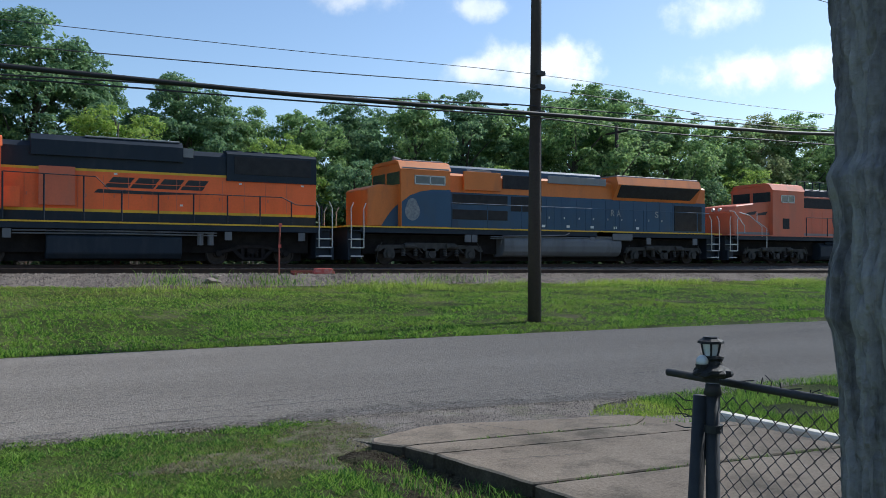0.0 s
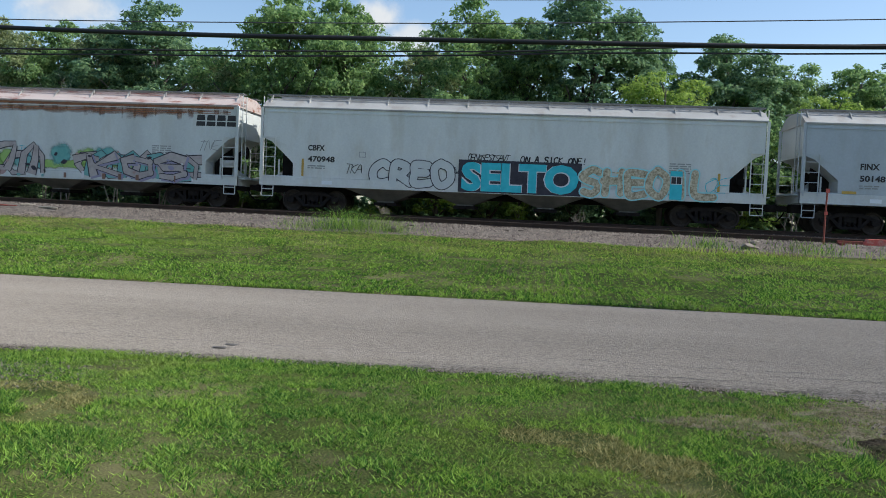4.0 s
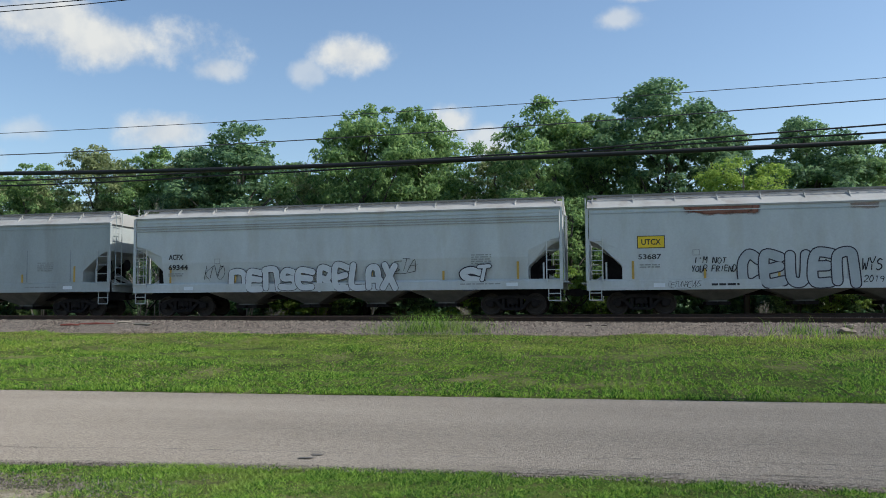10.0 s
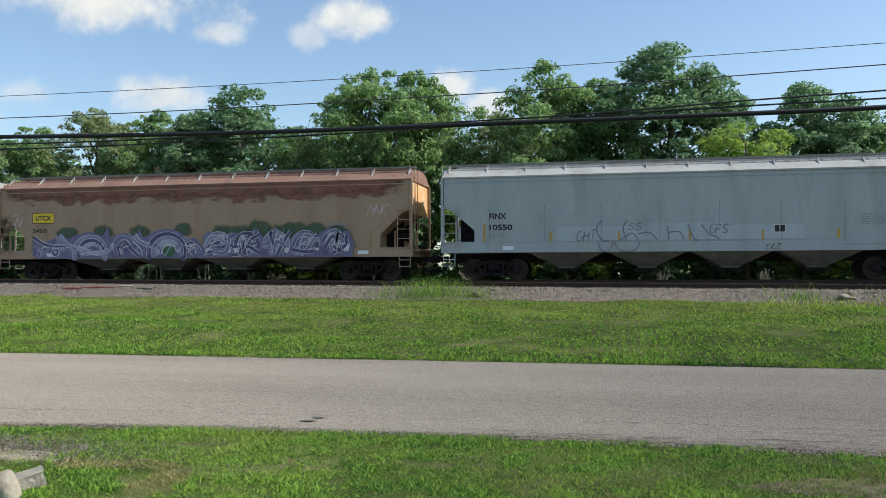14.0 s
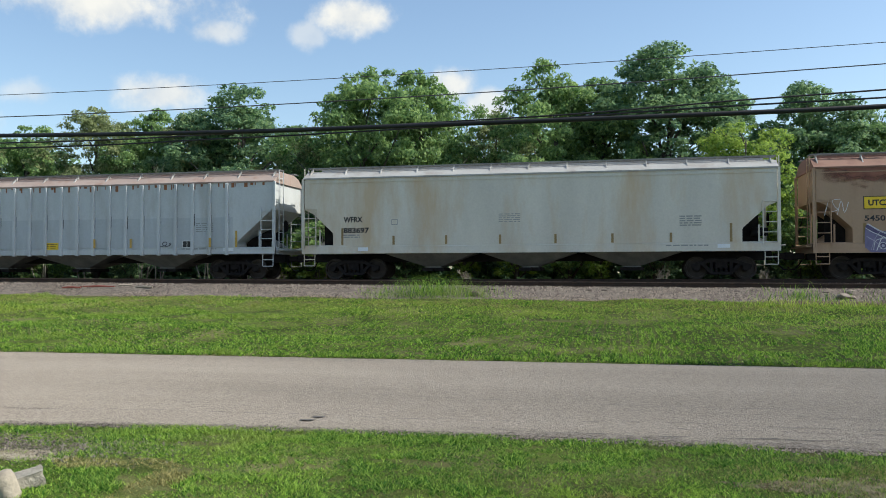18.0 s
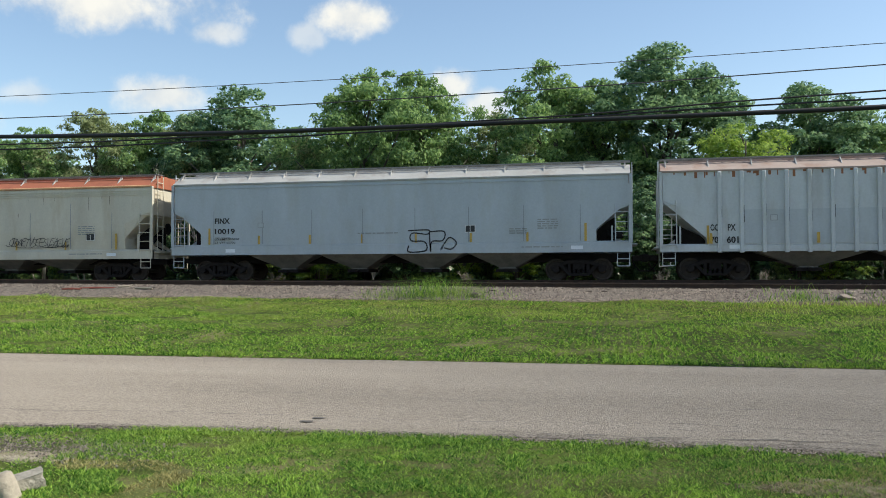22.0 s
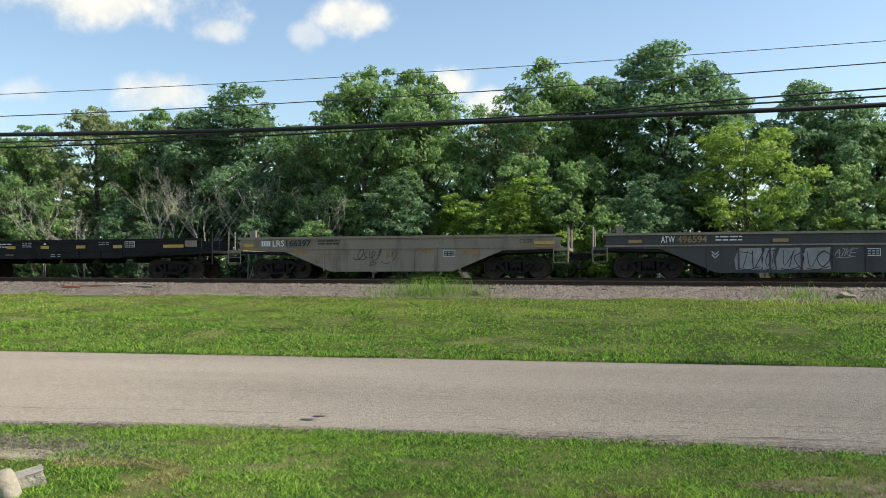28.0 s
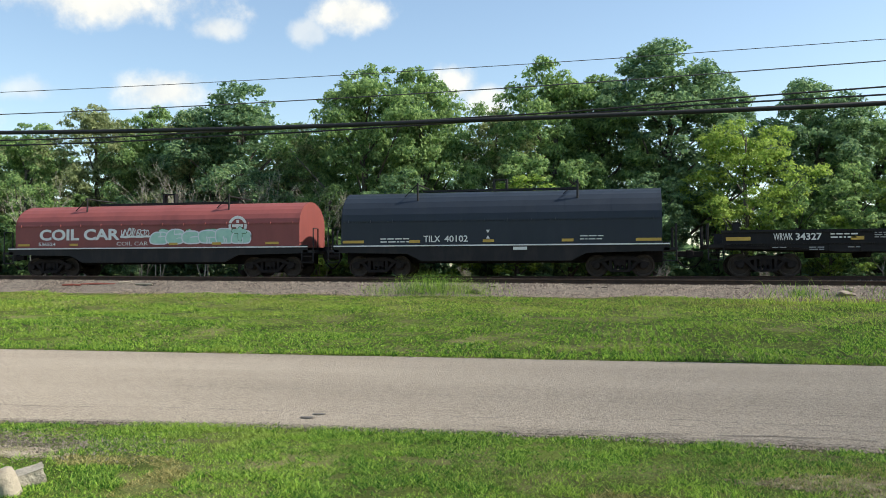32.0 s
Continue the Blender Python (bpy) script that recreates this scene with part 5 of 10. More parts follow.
def wild_piece(parent, x0, x1, z0, z1, fills, line, back, seed, letters=8, outline=0.035, strokes_n=4, wide=(0.13, 0.22), cloud_rise=0.25, angular=False):
    """An interlocking spray-painted piece: soft cloud behind, then letter-like bars and arcs with outlines."""
    rng = random.Random(seed)
    w = (x1 - x0) / letters
    if back:
        for bi, bmat in enumerate(back):
            for k in range(letters):
                bm = bmesh.new()
                cx, cz = x0 + (x1 - x0) * (k + rng.random()) / letters, rng.uniform(z0 + 0.1, z1 + cloud_rise * 0.5)
                rx, rz = rng.uniform(0.45, 0.9), rng.uniform(0.3, 0.6)
                bm.faces.new([bm.verts.new((cx + rx * math.cos(a) * (1 + 0.12 * math.sin(3 * a + k)), SIDE - 0.0055 - 0.00012 * (k + bi * letters * 2), max(z0 - 0.02, cz + rz * math.sin(a)))) for a in np.linspace(0, 2 * math.pi, 21)[:-1]])
                part("spray_cloud", bm, bmat, parent)
    h = z1 - z0
    n = 0
    for k in range(letters):
        cx = x0 + (k + 0.5) * w
        for j in range(strokes_n):
            lean = rng.uniform(-0.15, 0.3) * w
            kind = rng.choice(("stem", "arc", "bar", "bow"))
            xo = cx + rng.uniform(-0.38, 0.38) * w
            if kind == "stem":
                pts = [(xo - lean, z0 + h * rng.uniform(0.02, 0.2)), (xo, z0 + h * 0.5), (xo + lean, z0 + h * rng.uniform(0.8, 1.0))]
            elif kind == "arc":
                pts = [(xo - w * 0.5, z0 + h * 0.1), (xo - w * 0.42, z0 + h * 0.65), (xo, z0 + h * rng.uniform(0.82, 1.0)), (xo + w * 0.42, z0 + h * 0.6), (xo + w * 0.36, z0 + h * 0.12)]
            elif kind == "bar":
                zz = z0 + h * rng.uniform(0.1, 0.9)
                pts = [(xo - w * 0.6, zz - h * 0.08), (xo, zz + h * 0.05), (xo + w * 0.6, zz + h * rng.uniform(-0.2, 0.2))]
            else:
                zz = z0 + h * rng.uniform(0.3, 0.6)
                pts = [(xo + w * 0.5, zz + h * 0.3), (xo - w * 0.2, zz + h * 0.28), (xo - w * 0.45, zz), (xo - w * 0.1, zz - h * 0.25), (xo + w * 0.45, zz - h * 0.22)]
            pts = [(px + rng.uniform(-0.06, 0.06), min(max(pz, z0 + 0.08), z1)) for px, pz in pts]
            pts = pts if angular else smooth_pts(pts, 6)
            ww = rng.uniform(*wide)
            bm = bmesh.new()
            ribbon(bm, pts, ww, SIDE - 0.0128 - 0.0004 * n, 0.35 if angular else 0.0)
            fill = part("graffiti_stroke", bm, rng.choice(fills), parent)
            bm = bmesh.new()
            ribbon(bm, pts, ww + outline * 2, SIDE - 0.0126 - 0.0004 * n, 0.3 if angular else 0.0)
            part("graffiti_outline", bm, line, fill)
            n += 1


def swirl_piece(c):
    """The purple and white mural: two great arches, swooshes and small balls, then interlocked letters."""
    layer = [0]

    def flat(name, pts, material):
        layer[0] += 1
        bm = bmesh.new()
        bm.faces.new([bm.verts.new((x, SIDE - 0.0128 - 0.0005 * layer[0], max(0.965, z))) for x, z in pts])
        return part(name, bm, material, c)

    def line(pts, w, material=None):
        layer[0] += 1
        bm = bmesh.new()
        ribbon(bm, smooth_pts(pts, 7), w, SIDE - 0.0128 - 0.0005 * layer[0])
        return part("graffiti_stroke", bm, material or G_WHITE, c)

    # ground of the first half: flames and humps
    top = [(1.75, 1.15), (1.8, 1.95), (2.3, 1.72), (2.75, 1.82), (3.2, 2.05), (3.5, 1.85), (3.9, 1.98), (4.6, 2.12), (5.2, 1.95), (5.45, 2.28), (5.6, 1.85), (5.9, 1.98), (6.4, 2.05), (6.8, 1.9), (7.0, 2.2), (7.2, 1.85), (7.7, 2.1), (8.3, 2.22), (9.0, 2.0), (9.25, 1.75), (9.6, 1.8), (9.9, 1.5), (10.1, 1.1)]
    flat("graffiti_fill", [(1.95, 0.96)] + smooth_pts(top, 4) + [(10.0, 0.96)], G_PURPLE)
    rng = random.Random(61)

    def arch(cx, cz, r, a0, a1, w, m, flatten=0.9):
        line([(cx + r * math.cos(a), cz + flatten * r * math.sin(a)) for a in np.linspace(a0, a1, 9)], w, m)

    # two great arches, shaded from deep violet to chalk, with thin pale rims
    for cx, cz, size, shades in ((4.6, 1.2, 0.88, (G_MAUVE, G_DEEPVIOLET, G_LILAC, G_PURPLE)), (8.28, 1.22, 0.96, (G_DEEPVIOLET, G_MAUVE, G_LILAC, G_CHALK))):
        for k, m in enumerate(shades):
            r = size * (0.9 - 0.2 * k)
            arch(cx + 0.05 * k, cz, r, -0.5 + 0.2 * k, 3.6 - 0.1 * k, 0.2 * size, m)
            arch(cx + 0.05 * k, cz, r + 0.1 * size, -0.4 + 0.2 * k, 3.5, 0.02, G_WHITE)
    flat("graffiti_fill", [(8.4 + 0.3 * math.cos(a), 1.24 + 0.24 * math.sin(a)) for a in np.linspace(0, 2 * math.pi, 25)[:-1]], G_GREEN)
    for cx, cz, r in ((2.9, 1.24, 0.2), (2.35, 1.2, 0.13), (9.4, 1.5, 0.2), (9.15, 1.78, 0.1), (9.75, 1.32, 0.13)):
        for q, m in ((r, G_WHITE), (r * 0.84, G_DEEPVIOLET), (r * 0.4, G_LILAC)):
            flat("graffiti_fill", [(cx + q * math.cos(a), cz + q * math.sin(a)) for a in np.linspace(0, 2 * math.pi, 17)[:-1]], m)
    sweeps = [[(1.8, 1.93), (2.5, 1.55), (3.4, 1.5)], [(1.85, 1.7), (2.6, 1.4), (3.5, 1.4), (4.3, 1.1)], [(3.1, 2.0), (3.5, 1.6), (4.2, 1.3), (5.5, 1.1)], [(2.9, 1.95), (3.2, 1.5), (3.9, 1.15), (4.6, 1.02)], [(5.75, 1.55), (5.5, 1.3), (4.9, 1.2), (4.0, 1.45)],
              [(5.8, 1.1), (5.7, 1.6), (6.1, 1.9), (6.6, 1.75), (6.9, 1.4), (7.4, 1.1)], [(6.1, 1.05), (6.0, 1.5), (6.3, 1.7), (6.6, 1.4), (7.0, 1.05)], [(6.5, 1.95), (6.9, 1.6), (7.6, 1.35), (8.2, 1.05)], [(6.8, 2.0), (7.0, 1.7), (7.5, 1.5)], [(2.0, 1.0), (2.1, 1.35), (2.6, 1.45)]]
    for k, pts in enumerate(sweeps):
        if k % 2 == 0:
            line(pts, 0.19)
            line(pts, 0.155, (G_DEEPVIOLET, G_MAUVE, G_LILAC)[k // 2 % 3])
        line([(x + 0.03, z + 0.05) for x, z in pts], 0.018)
    for k in range(44):
        x, sgn = 1.95 + 0.18 * k, rng.choice((-1, 1))
        line([(x, rng.uniform(1.0, 1.3)), (x + sgn * rng.uniform(0.1, 0.3), rng.uniform(1.3, 1.5)), (x + sgn * rng.uniform(0.25, 0.6), rng.uniform(1.4, 1.85))], rng.uniform(0.012, 0.045), rng.choice((G_WHITE, G_LILAC, G_LILAC, G_DEEPVIOLET, G_DEEPVIOLET)))
    # second half: interlocked letters, each of many bent bars with pale rims
    flat("graffiti_fill", [(10.05, 0.96)] + [(10.0 + 0.28 * k, 1.95 + 0.16 * math.sin(k * 1.7) + rng.uniform(-0.1, 0.14)) for k in range(24)] + [(16.7, 1.5), (16.6, 0.96)], G_PURPLE)
    for k in range(5):
        cx = 10.7 + 1.3 * k
        arch(cx, 1.45, 0.52, rng.uniform(-0.6, 0.4), rng.uniform(2.6, 3.8), 0.2, G_WHITE, 1.0)
        arch(cx, 1.45, 0.52, rng.uniform(-0.5, 0.4), 3.3, 0.165, rng.choice((G_MAUVE, G_DEEPVIOLET)), 1.0)
        for j in range(20):
            a0, a1 = rng.uniform(-0.68, 0.2), rng.uniform(-0.2, 0.68)
            pts = [(cx + a0, rng.uniform(1.0, 1.5)), (cx + (a0 + a1) / 2 + rng.uniform(-0.25, 0.25), rng.uniform(1.15, 2.0)), (cx + a1, rng.uniform(1.05, 2.15))]
            if j % 3 == 0:
                line(pts, 0.16)
                line(pts, 0.125, rng.choice((G_PURPLE, G_MAUVE, G_DEEPVIOLET, G_DEEPVIOLET)))
            else:
                line(pts, rng.uniform(0.014, 0.03), rng.choice((G_WHITE, G_WHITE, G_LILAC, G_DEEPVIOLET)))


def hopper(label, u0, u1, body_m, roof_m, marks, number, bays=4, ribs=0, eave=4.05, sill=(1.08, 1.46), top=4.66, tri=(1.35, 2.85, 1.5), sill_m=None, name_x=2.0, seed=1, reflect="v", seams=0, hatch_m=None, curved=0.06, board_gap=1.62, yellow_n=9, mark_z=2.40, mark_w=1.0, lip=0.38, steep=0.55, bracket_m=None, yellow_m=None, tank_m=None):
    L = u1 - u0
    car = thing("hopper_car", pose(0, 0, RAIL_Z), label, "hopper car", "freight cars of the train")
    CARS.append((car, u0))
    tx, tz, tb = tri
    tb = sill[1] + 0.02
    # tank body with sloped ends
    bm = bmesh.new()
    rings = []
    # the slope sheet runs down straight and ends in a short upright edge above the sill
    ends = [(0.12 + (tx - 0.12) * f, tb + (tz - tb) * g) for f, g in ((0.0, 1.0), (0.28, 1.0 - 0.28 * (1 - lip) * steep), (0.97, lip), (1.0, lip - 0.05), (1.001, 0.0))]
    for x, zb in ends + [(L - ex, ez) for ex, ez in ends[::-1]]:
        zm = (zb + eave) / 2
        rings.append([(x, -1.6 + curved * 0.3, zb), (x, -1.6, max(zm - 0.5, zb + 0.02)), (x, -1.6, eave - 0.2), (x, -1.585, eave), (x, 1.585, eave), (x, 1.6, eave - 0.2), (x, 1.6, max(zm - 0.5, zb + 0.02)), (x, 1.6 - curved * 0.3, zb)])
    loft(bm, rings)
    body = part("body", bm, body_m, car)
    if not ribs:
        bm = bmesh.new()
        box(bm, 0.13, L - 0.13, SIDE - 0.022, SIDE + 0.01, eave - 0.17, eave - 0.135)
        part("top_chord", bm, body_m, car)
    # roof with eave lip
    crest = top - eave - 0.1
    bm = bmesh.new()
    prism_x(bm, [(-1.63, eave - 0.01), (-1.63, eave + 0.05), (-1.48, eave + 0.13), (-1.05, eave + crest * 0.78), (-0.5, eave + crest), (0.5, eave + crest), (1.05, eave + crest * 0.78), (1.48, eave + 0.13), (1.63, eave + 0.05), (1.63, eave - 0.01)], 0.05, L - 0.05)
    roof = part("roof", bm, roof_m, car)
    bm = bmesh.new()
    box(bm, 0.4, L - 0.4, -0.3, 0.3, eave + crest, top)
    n = 10
    for k in range(n):
        x = 1.2 + (L - 2.4) * k / (n - 1)
        box(bm, x - 0.05, x + 0.05, -0.36, 0.36, top, top + 0.035)
    part("hatch", bm, hatch_m or roof_m, roof, bevel=0.008)
    # running boards along the roof, on brackets
    for s in (-1, 1):
        bm = bmesh.new()
        for k in range(5):
            y = s * (0.62 + 0.11 * k)
            box(bm, 0.05, L - 0.05, y - 0.022, y + 0.022, top - 0.045, top)
        for k in range(int(L / 0.4)):
            box(bm, 0.1 + k * 0.4, 0.13 + k * 0.4, s * 0.6 if s > 0 else -1.08, 1.08 if s > 0 else -0.6, top - 0.05, top - 0.006)
        part("running_board", bm, P_DULLROOF, car)
        n = max(2, int(round(L / board_gap)))
        for k in range(n + 1):
            x = 0.25 + (L - 0.5) * k / n
            bm = bmesh.new()
            prism_y(bm, [(x - 0.03, eave + 0.16), (x + 0.03, eave + 0.16), (x + 0.03, top - 0.045), (x - 0.03, top - 0.045)], s * 1.02 - 0.03, s * 1.02 + 0.03)
            prism_x(bm, [(s * 1.02, eave + 0.3), (s * 1.36, eave + 0.16), (s * 1.36, eave + 0.2), (s * 1.02, top - 0.05)], x - 0.02, x + 0.02)
            part("board_bracket", bm, bracket_m or P_ROOFGREY, roof)
    # side sills and end frames
    for s in (-1, 1):
        bm = bmesh.new()
        prism_x(bm, [(s * 1.61, sill[0]), (s * 1.61, sill[1]), (s * 1.5, sill[1] + 0.06), (s * 1.46, sill[1]), (s * 1.46, sill[0])], 0, L)
        part("side_sill", bm, sill_m or body_m, car)
        for x, d in ((0.0, 1), (L, -1)):
            bm = bmesh.new()
            box(bm, min(x, x + d * 0.09), max(x, x + d * 0.09), s * 1.6 - 0.05, s * 1.6 + 0.05 if s < 0 else s * 1.6 + 0.03, sill[1], eave + 0.02)
            part("corner_post", bm, body_m, car)
            # brace and inner gusset
            bm = bmesh.new()
            prism_y(bm, [(x + d * 0.95, tb + 0.02), (x + d * tx, tb), (x + d * (tx + 0.02), tb - 0.05), (x + d * 0.95, tb - 0.06)], s * 1.5, s * 1.58)
            tube(bm, [(x + d * 0.75, s * 1.5, sill[1]), (x + d * 0.75, s * 1.5, tz - (tz - tb) * 0.55)], 0.035, 6)
            part("gusset", bm, body_m, car)
            bm = bmesh.new()
            ladder(bm, x + d * 0.10, x + d * 0.62, s * 1.64, sill[1] - 0.1, tz + 0.06, 0.38)
            part("ladder", bm, body_m, car)
            bm = bmesh.new()
            for xx in (x + d * 0.1, x + d * 0.56):
                tube(bm, [(xx, s * 1.58, sill[0]), (xx, s * 1.58, 0.55)], 0.018, 5)
            for zz in (0.55, 0.82):
                tube(bm, [(x + d * 0.1, s * 1.58, zz), (x + d * 0.56, s * 1.58, zz)], 0.02, 5)
            part("stirrup_step", bm, body_m, car)
    for x, d in ((0.0, 1), (L, -1)):
        # upright web plates under the slope sheet
        for y in (-0.55, 0.55):
            bm = bmesh.new()
            prism_y(bm, [(x + d * 0.62, sill[1] - 0.2), (x + d * (tx + 0.1), sill[1] - 0.2), (x + d * (tx + 0.1), tb + (tz - tb) * lip), (x + d * 0.62, tb + (tz - tb) * (lip + 0.36))], y - 0.02, y + 0.02)
            part("web_plate", bm, M_UNDER, car)
        bm = bmesh.new()
        box(bm, min(x, x + d * 0.14), max(x, x + d * 0.14), -1.6, 1.6, sill[0], sill[1] + 0.02)
        part("end_sill", bm, sill_m or body_m, car)
        bm = bmesh.new()
        for y in (-0.5, 0.5):
            prism_y(bm, [(x + d * 0.2, sill[1]), (x + d * 0.34, sill[1]), (x + d * 1.2, tb + 0.3), (x + d * 1.0, tb + 0.5)], y - 0.04, y + 0.04)
        box(bm, min(x - d * 0.2, x), max(x - d * 0.2, x), -1.4, 1.4, sill[1] - 0.09, sill[1] - 0.05)
        part("end_platform", bm, body_m, car)
        bm = bmesh.new()
        tube(bm, [(x - d * 0.02, -1.25, sill[1]), (x - d * 0.02, -1.25, eave + 0.5)], 0.02, 5)
        tube(bm, [(x - d * 0.02, -0.8, sill[1]), (x - d * 0.02, -0.8, eave + 0.5)], 0.02, 5)
        z = sill[1] + 0.3
        while z < eave + 0.4:
            tube(bm, [(x - d * 0.02, -1.25, z), (x - d * 0.02, -0.8, z)], 0.016, 5)
            z += 0.38
        part("end_ladder", bm, body_m, car)
        place("coupler", COUPLER, car, Matrix.Translation((x, 0, 0)) @ (Matrix.Rotation(math.pi, 4, "Z") if d > 0 else Matrix.Identity(4)))
        place("air_hose", HOSE, car, Matrix.Translation((x, 0, 0)) @ (Matrix.Rotation(math.pi, 4, "Z") if d > 0 else Matrix.Identity(4)))
    bm = bmesh.new()
    disc_y(bm, L + 0.12, 2.3, 0.3, 0.33, 0.26, 16)
    part("brake_wheel", bm, M_TRUCK, car, at=Matrix.Translation((L + 0.12, 0, 0)) @ Matrix.Rotation(math.pi / 2, 4, "Z") @ Matrix.Translation((-L - 0.12, 0, 0)))
    bm = bmesh.new()
    tube(bm, [(L - 0.95, -0.9, 1.78), (L - 0.35, -0.9, 1.78)], 0.16, 12)
    part("brake_reservoir", bm, tank_m or M_UNDER, car, smooth=True)
    # underside: centre sill, discharge bays with gates
    bm = bmesh.new()
    box(bm, 0.1, L - 0.1, -0.26, 0.26, 0.72, 1.06)
    part("center_sill", bm, M_UNDER, car)
    span0, span1 = 3.35, L - 3.35
    bw = (span1 - span0) / bays
    for k in range(bays):
        c = span0 + bw * (k + 0.5)
        bm = bmesh.new()
        rings = []
        for z, hx, hy in ((sill[0] + 0.3, bw * 0.49, 1.5), (sill[0] - 0.02, bw * 0.46, 1.42), (0.52, 0.34, 0.62), (0.46, 0.34, 0.62)):
            rings.append([(c - hx, -hy, z), (c + hx, -hy, z), (c + hx, hy, z), (c - hx, hy, z)])
        loft(bm, rings)
        bay = part("discharge_bay", bm, M_BAY, car)
        bm = bmesh.new()
        box(bm, c - 0.45, c + 0.45, -0.72, 0.72, 0.34, 0.47)
        tube(bm, [(c, -0.95, 0.40), (c, 0.95, 0.40)], 0.07, 10)
        part("outlet_gate", bm, M_TRUCK, bay)
    for x in (2.05, L - 2.05):
        add_truck(car, x, at_u=u0)
    # ribs or seams on the side
    if ribs:
        for k in range(ribs):
            x = tx + 0.42 + (L - 2 * tx - 0.84) * k / (ribs - 1)
            for s in (-1, 1):
                bm = bmesh.new()
                prism_y(bm, [(x - 0.07, tb - 0.3), (x + 0.07, tb - 0.3), (x + 0.07, eave - 0.02), (x - 0.07, eave - 0.02)], s * 1.6 - 0.085, s * 1.6 + 0.085)
                part("rib", bm, body_m, car, bevel=0.015)
    for k in range(seams):
        x = tx + 0.6 + (L - 2 * tx - 1.2) * k / max(1, seams - 1)
        bm = bmesh.new()
        box(bm, x - 0.012, x + 0.012, SIDE - 0.006, SIDE + 0.02, tb + 0.05, tb + 1.45)
        part("seam", bm, M_PATCHDARK, car)
    # reporting marks, stencils, reflectors
    if marks:
        lettering(car, marks, name_x, mark_z, 0.17 * mark_w * len(marks), 0.23, M_LETTER, SIDE - 0.006, 0.034)
        lettering(car, number, name_x, mark_z - 0.44, 0.182 * len(number), 0.23, M_LETTER, SIDE - 0.006, 0.032)
        small_print(car, name_x, 1.78, 0.7, 2, M_FAINT, seed)
    rng = random.Random(seed)
    for k in range(yellow_n):
        x = 1.75 + (L - 3.5) * k / (yellow_n - 1)
        if reflect == "v":
            plate(car, "reflector", x - 0.045, x + 0.045, sill[1] + 0.06, sill[1] + (0.75 if k in (0, yellow_n - 1) else 0.42), yellow_m or M_YELLOW)
        else:
            plate(car, "reflector", x - 0.26, x + 0.26, sill[1] + 0.03, sill[1] + 0.13, M_YELLOW)
    small_print(car, L - 3.6, 2.35, 0.8, 5, M_FAINT, seed + 3)
    small_print(car, L * 0.78, sill[0] + 0.2, 1.6, 1, M_FAINT, seed + 4, y=-1.616)
    plate(car, "decal", L * 0.13, L * 0.13 + 0.42, sill[0] + 0.1, sill[0] + 0.25, M_WPATCH, -1.6155)
    plate(car, "decal", L * 0.88, L * 0.88 + 0.45, sill[0] + 0.12, sill[0] + 0.26, M_WPATCH, -1.6155)
    plate(car, "placard", L * 0.205, L * 0.205 + 0.26, 2.2, 2.42, M_FAINT)
    plate(car, "placard", L * 0.205 + 0.025, L * 0.205 + 0.235, 2.225, 2.395, body_m, SIDE - 0.009)
    return car, L


def lube_plate(car, x, z, w=0.42, h=0.30, y=None):
    y = SIDE - 0.006 if y is None else y
    plate(car, "consolidated_stencil", x, x + w, z, z + h, M_LETTERW, y)
    for k in range(2):
        plate(car, "consolidated_stencil", x + 0.025 + k * (w - 0.03) / 2, x + (k + 1) * (w - 0.03) / 2, z + 0.025, z + h - 0.025, M_LETTER, y - 0.004)


M_PATCHDARK = mat("grime_streak", (0.22, 0.24, 0.25), (0.30, 0.32, 0.33), rough=0.8, fine=20, bump=0)
G_BLACK = mat("spray_black", (0.015, 0.015, 0.018), (0.035, 0.035, 0.04), rough=0.6, fine=20, bump=0)
G_CYAN = mat("spray_cyan", (0.03, 0.42, 0.52), (0.07, 0.58, 0.66), rough=0.6, fine=8, bump=0)
G_LCYAN = mat("spray_pale_cyan", (0.25, 0.62, 0.66), (0.40, 0.72, 0.74), rough=0.6, fine=8, bump=0)
G_SAND = mat("spray_sand", (0.26, 0.20, 0.12), (0.68, 0.60, 0.44), scale=9, rough=0.6, fine=14, bump=0, grain=1.2)
G_WHITE = mat("spray_white", (0.60, 0.60, 0.62), (0.72, 0.72, 0.74), rough=0.6, fine=8, bump=0)
G_DEEPVIOLET = mat("spray_deep_violet", (0.065, 0.055, 0.13), (0.12, 0.105, 0.20), rough=0.6, fine=8, bump=0)
G_PURPLE = mat("spray_purple", (0.14, 0.125, 0.23), (0.22, 0.20, 0.33), rough=0.6, fine=8, bump=0)
G_LILAC = mat("spray_lilac", (0.36, 0.35, 0.46), (0.48, 0.47, 0.57), rough=0.6, fine=8, bump=0)
G_GREEN = mat("spray_green", (0.05, 0.13, 0.06), (0.10, 0.20, 0.09), rough=0.6, fine=8, bump=0)
G_MINT = mat("spray_mint", (0.28, 0.52, 0.42), (0.42, 0.63, 0.52), rough=0.6, fine=8, bump=0)
G_DIM = mat("spray_dim_silver", (0.20, 0.20, 0.20), (0.30, 0.30, 0.30), rough=0.6, fine=8, bump=0)


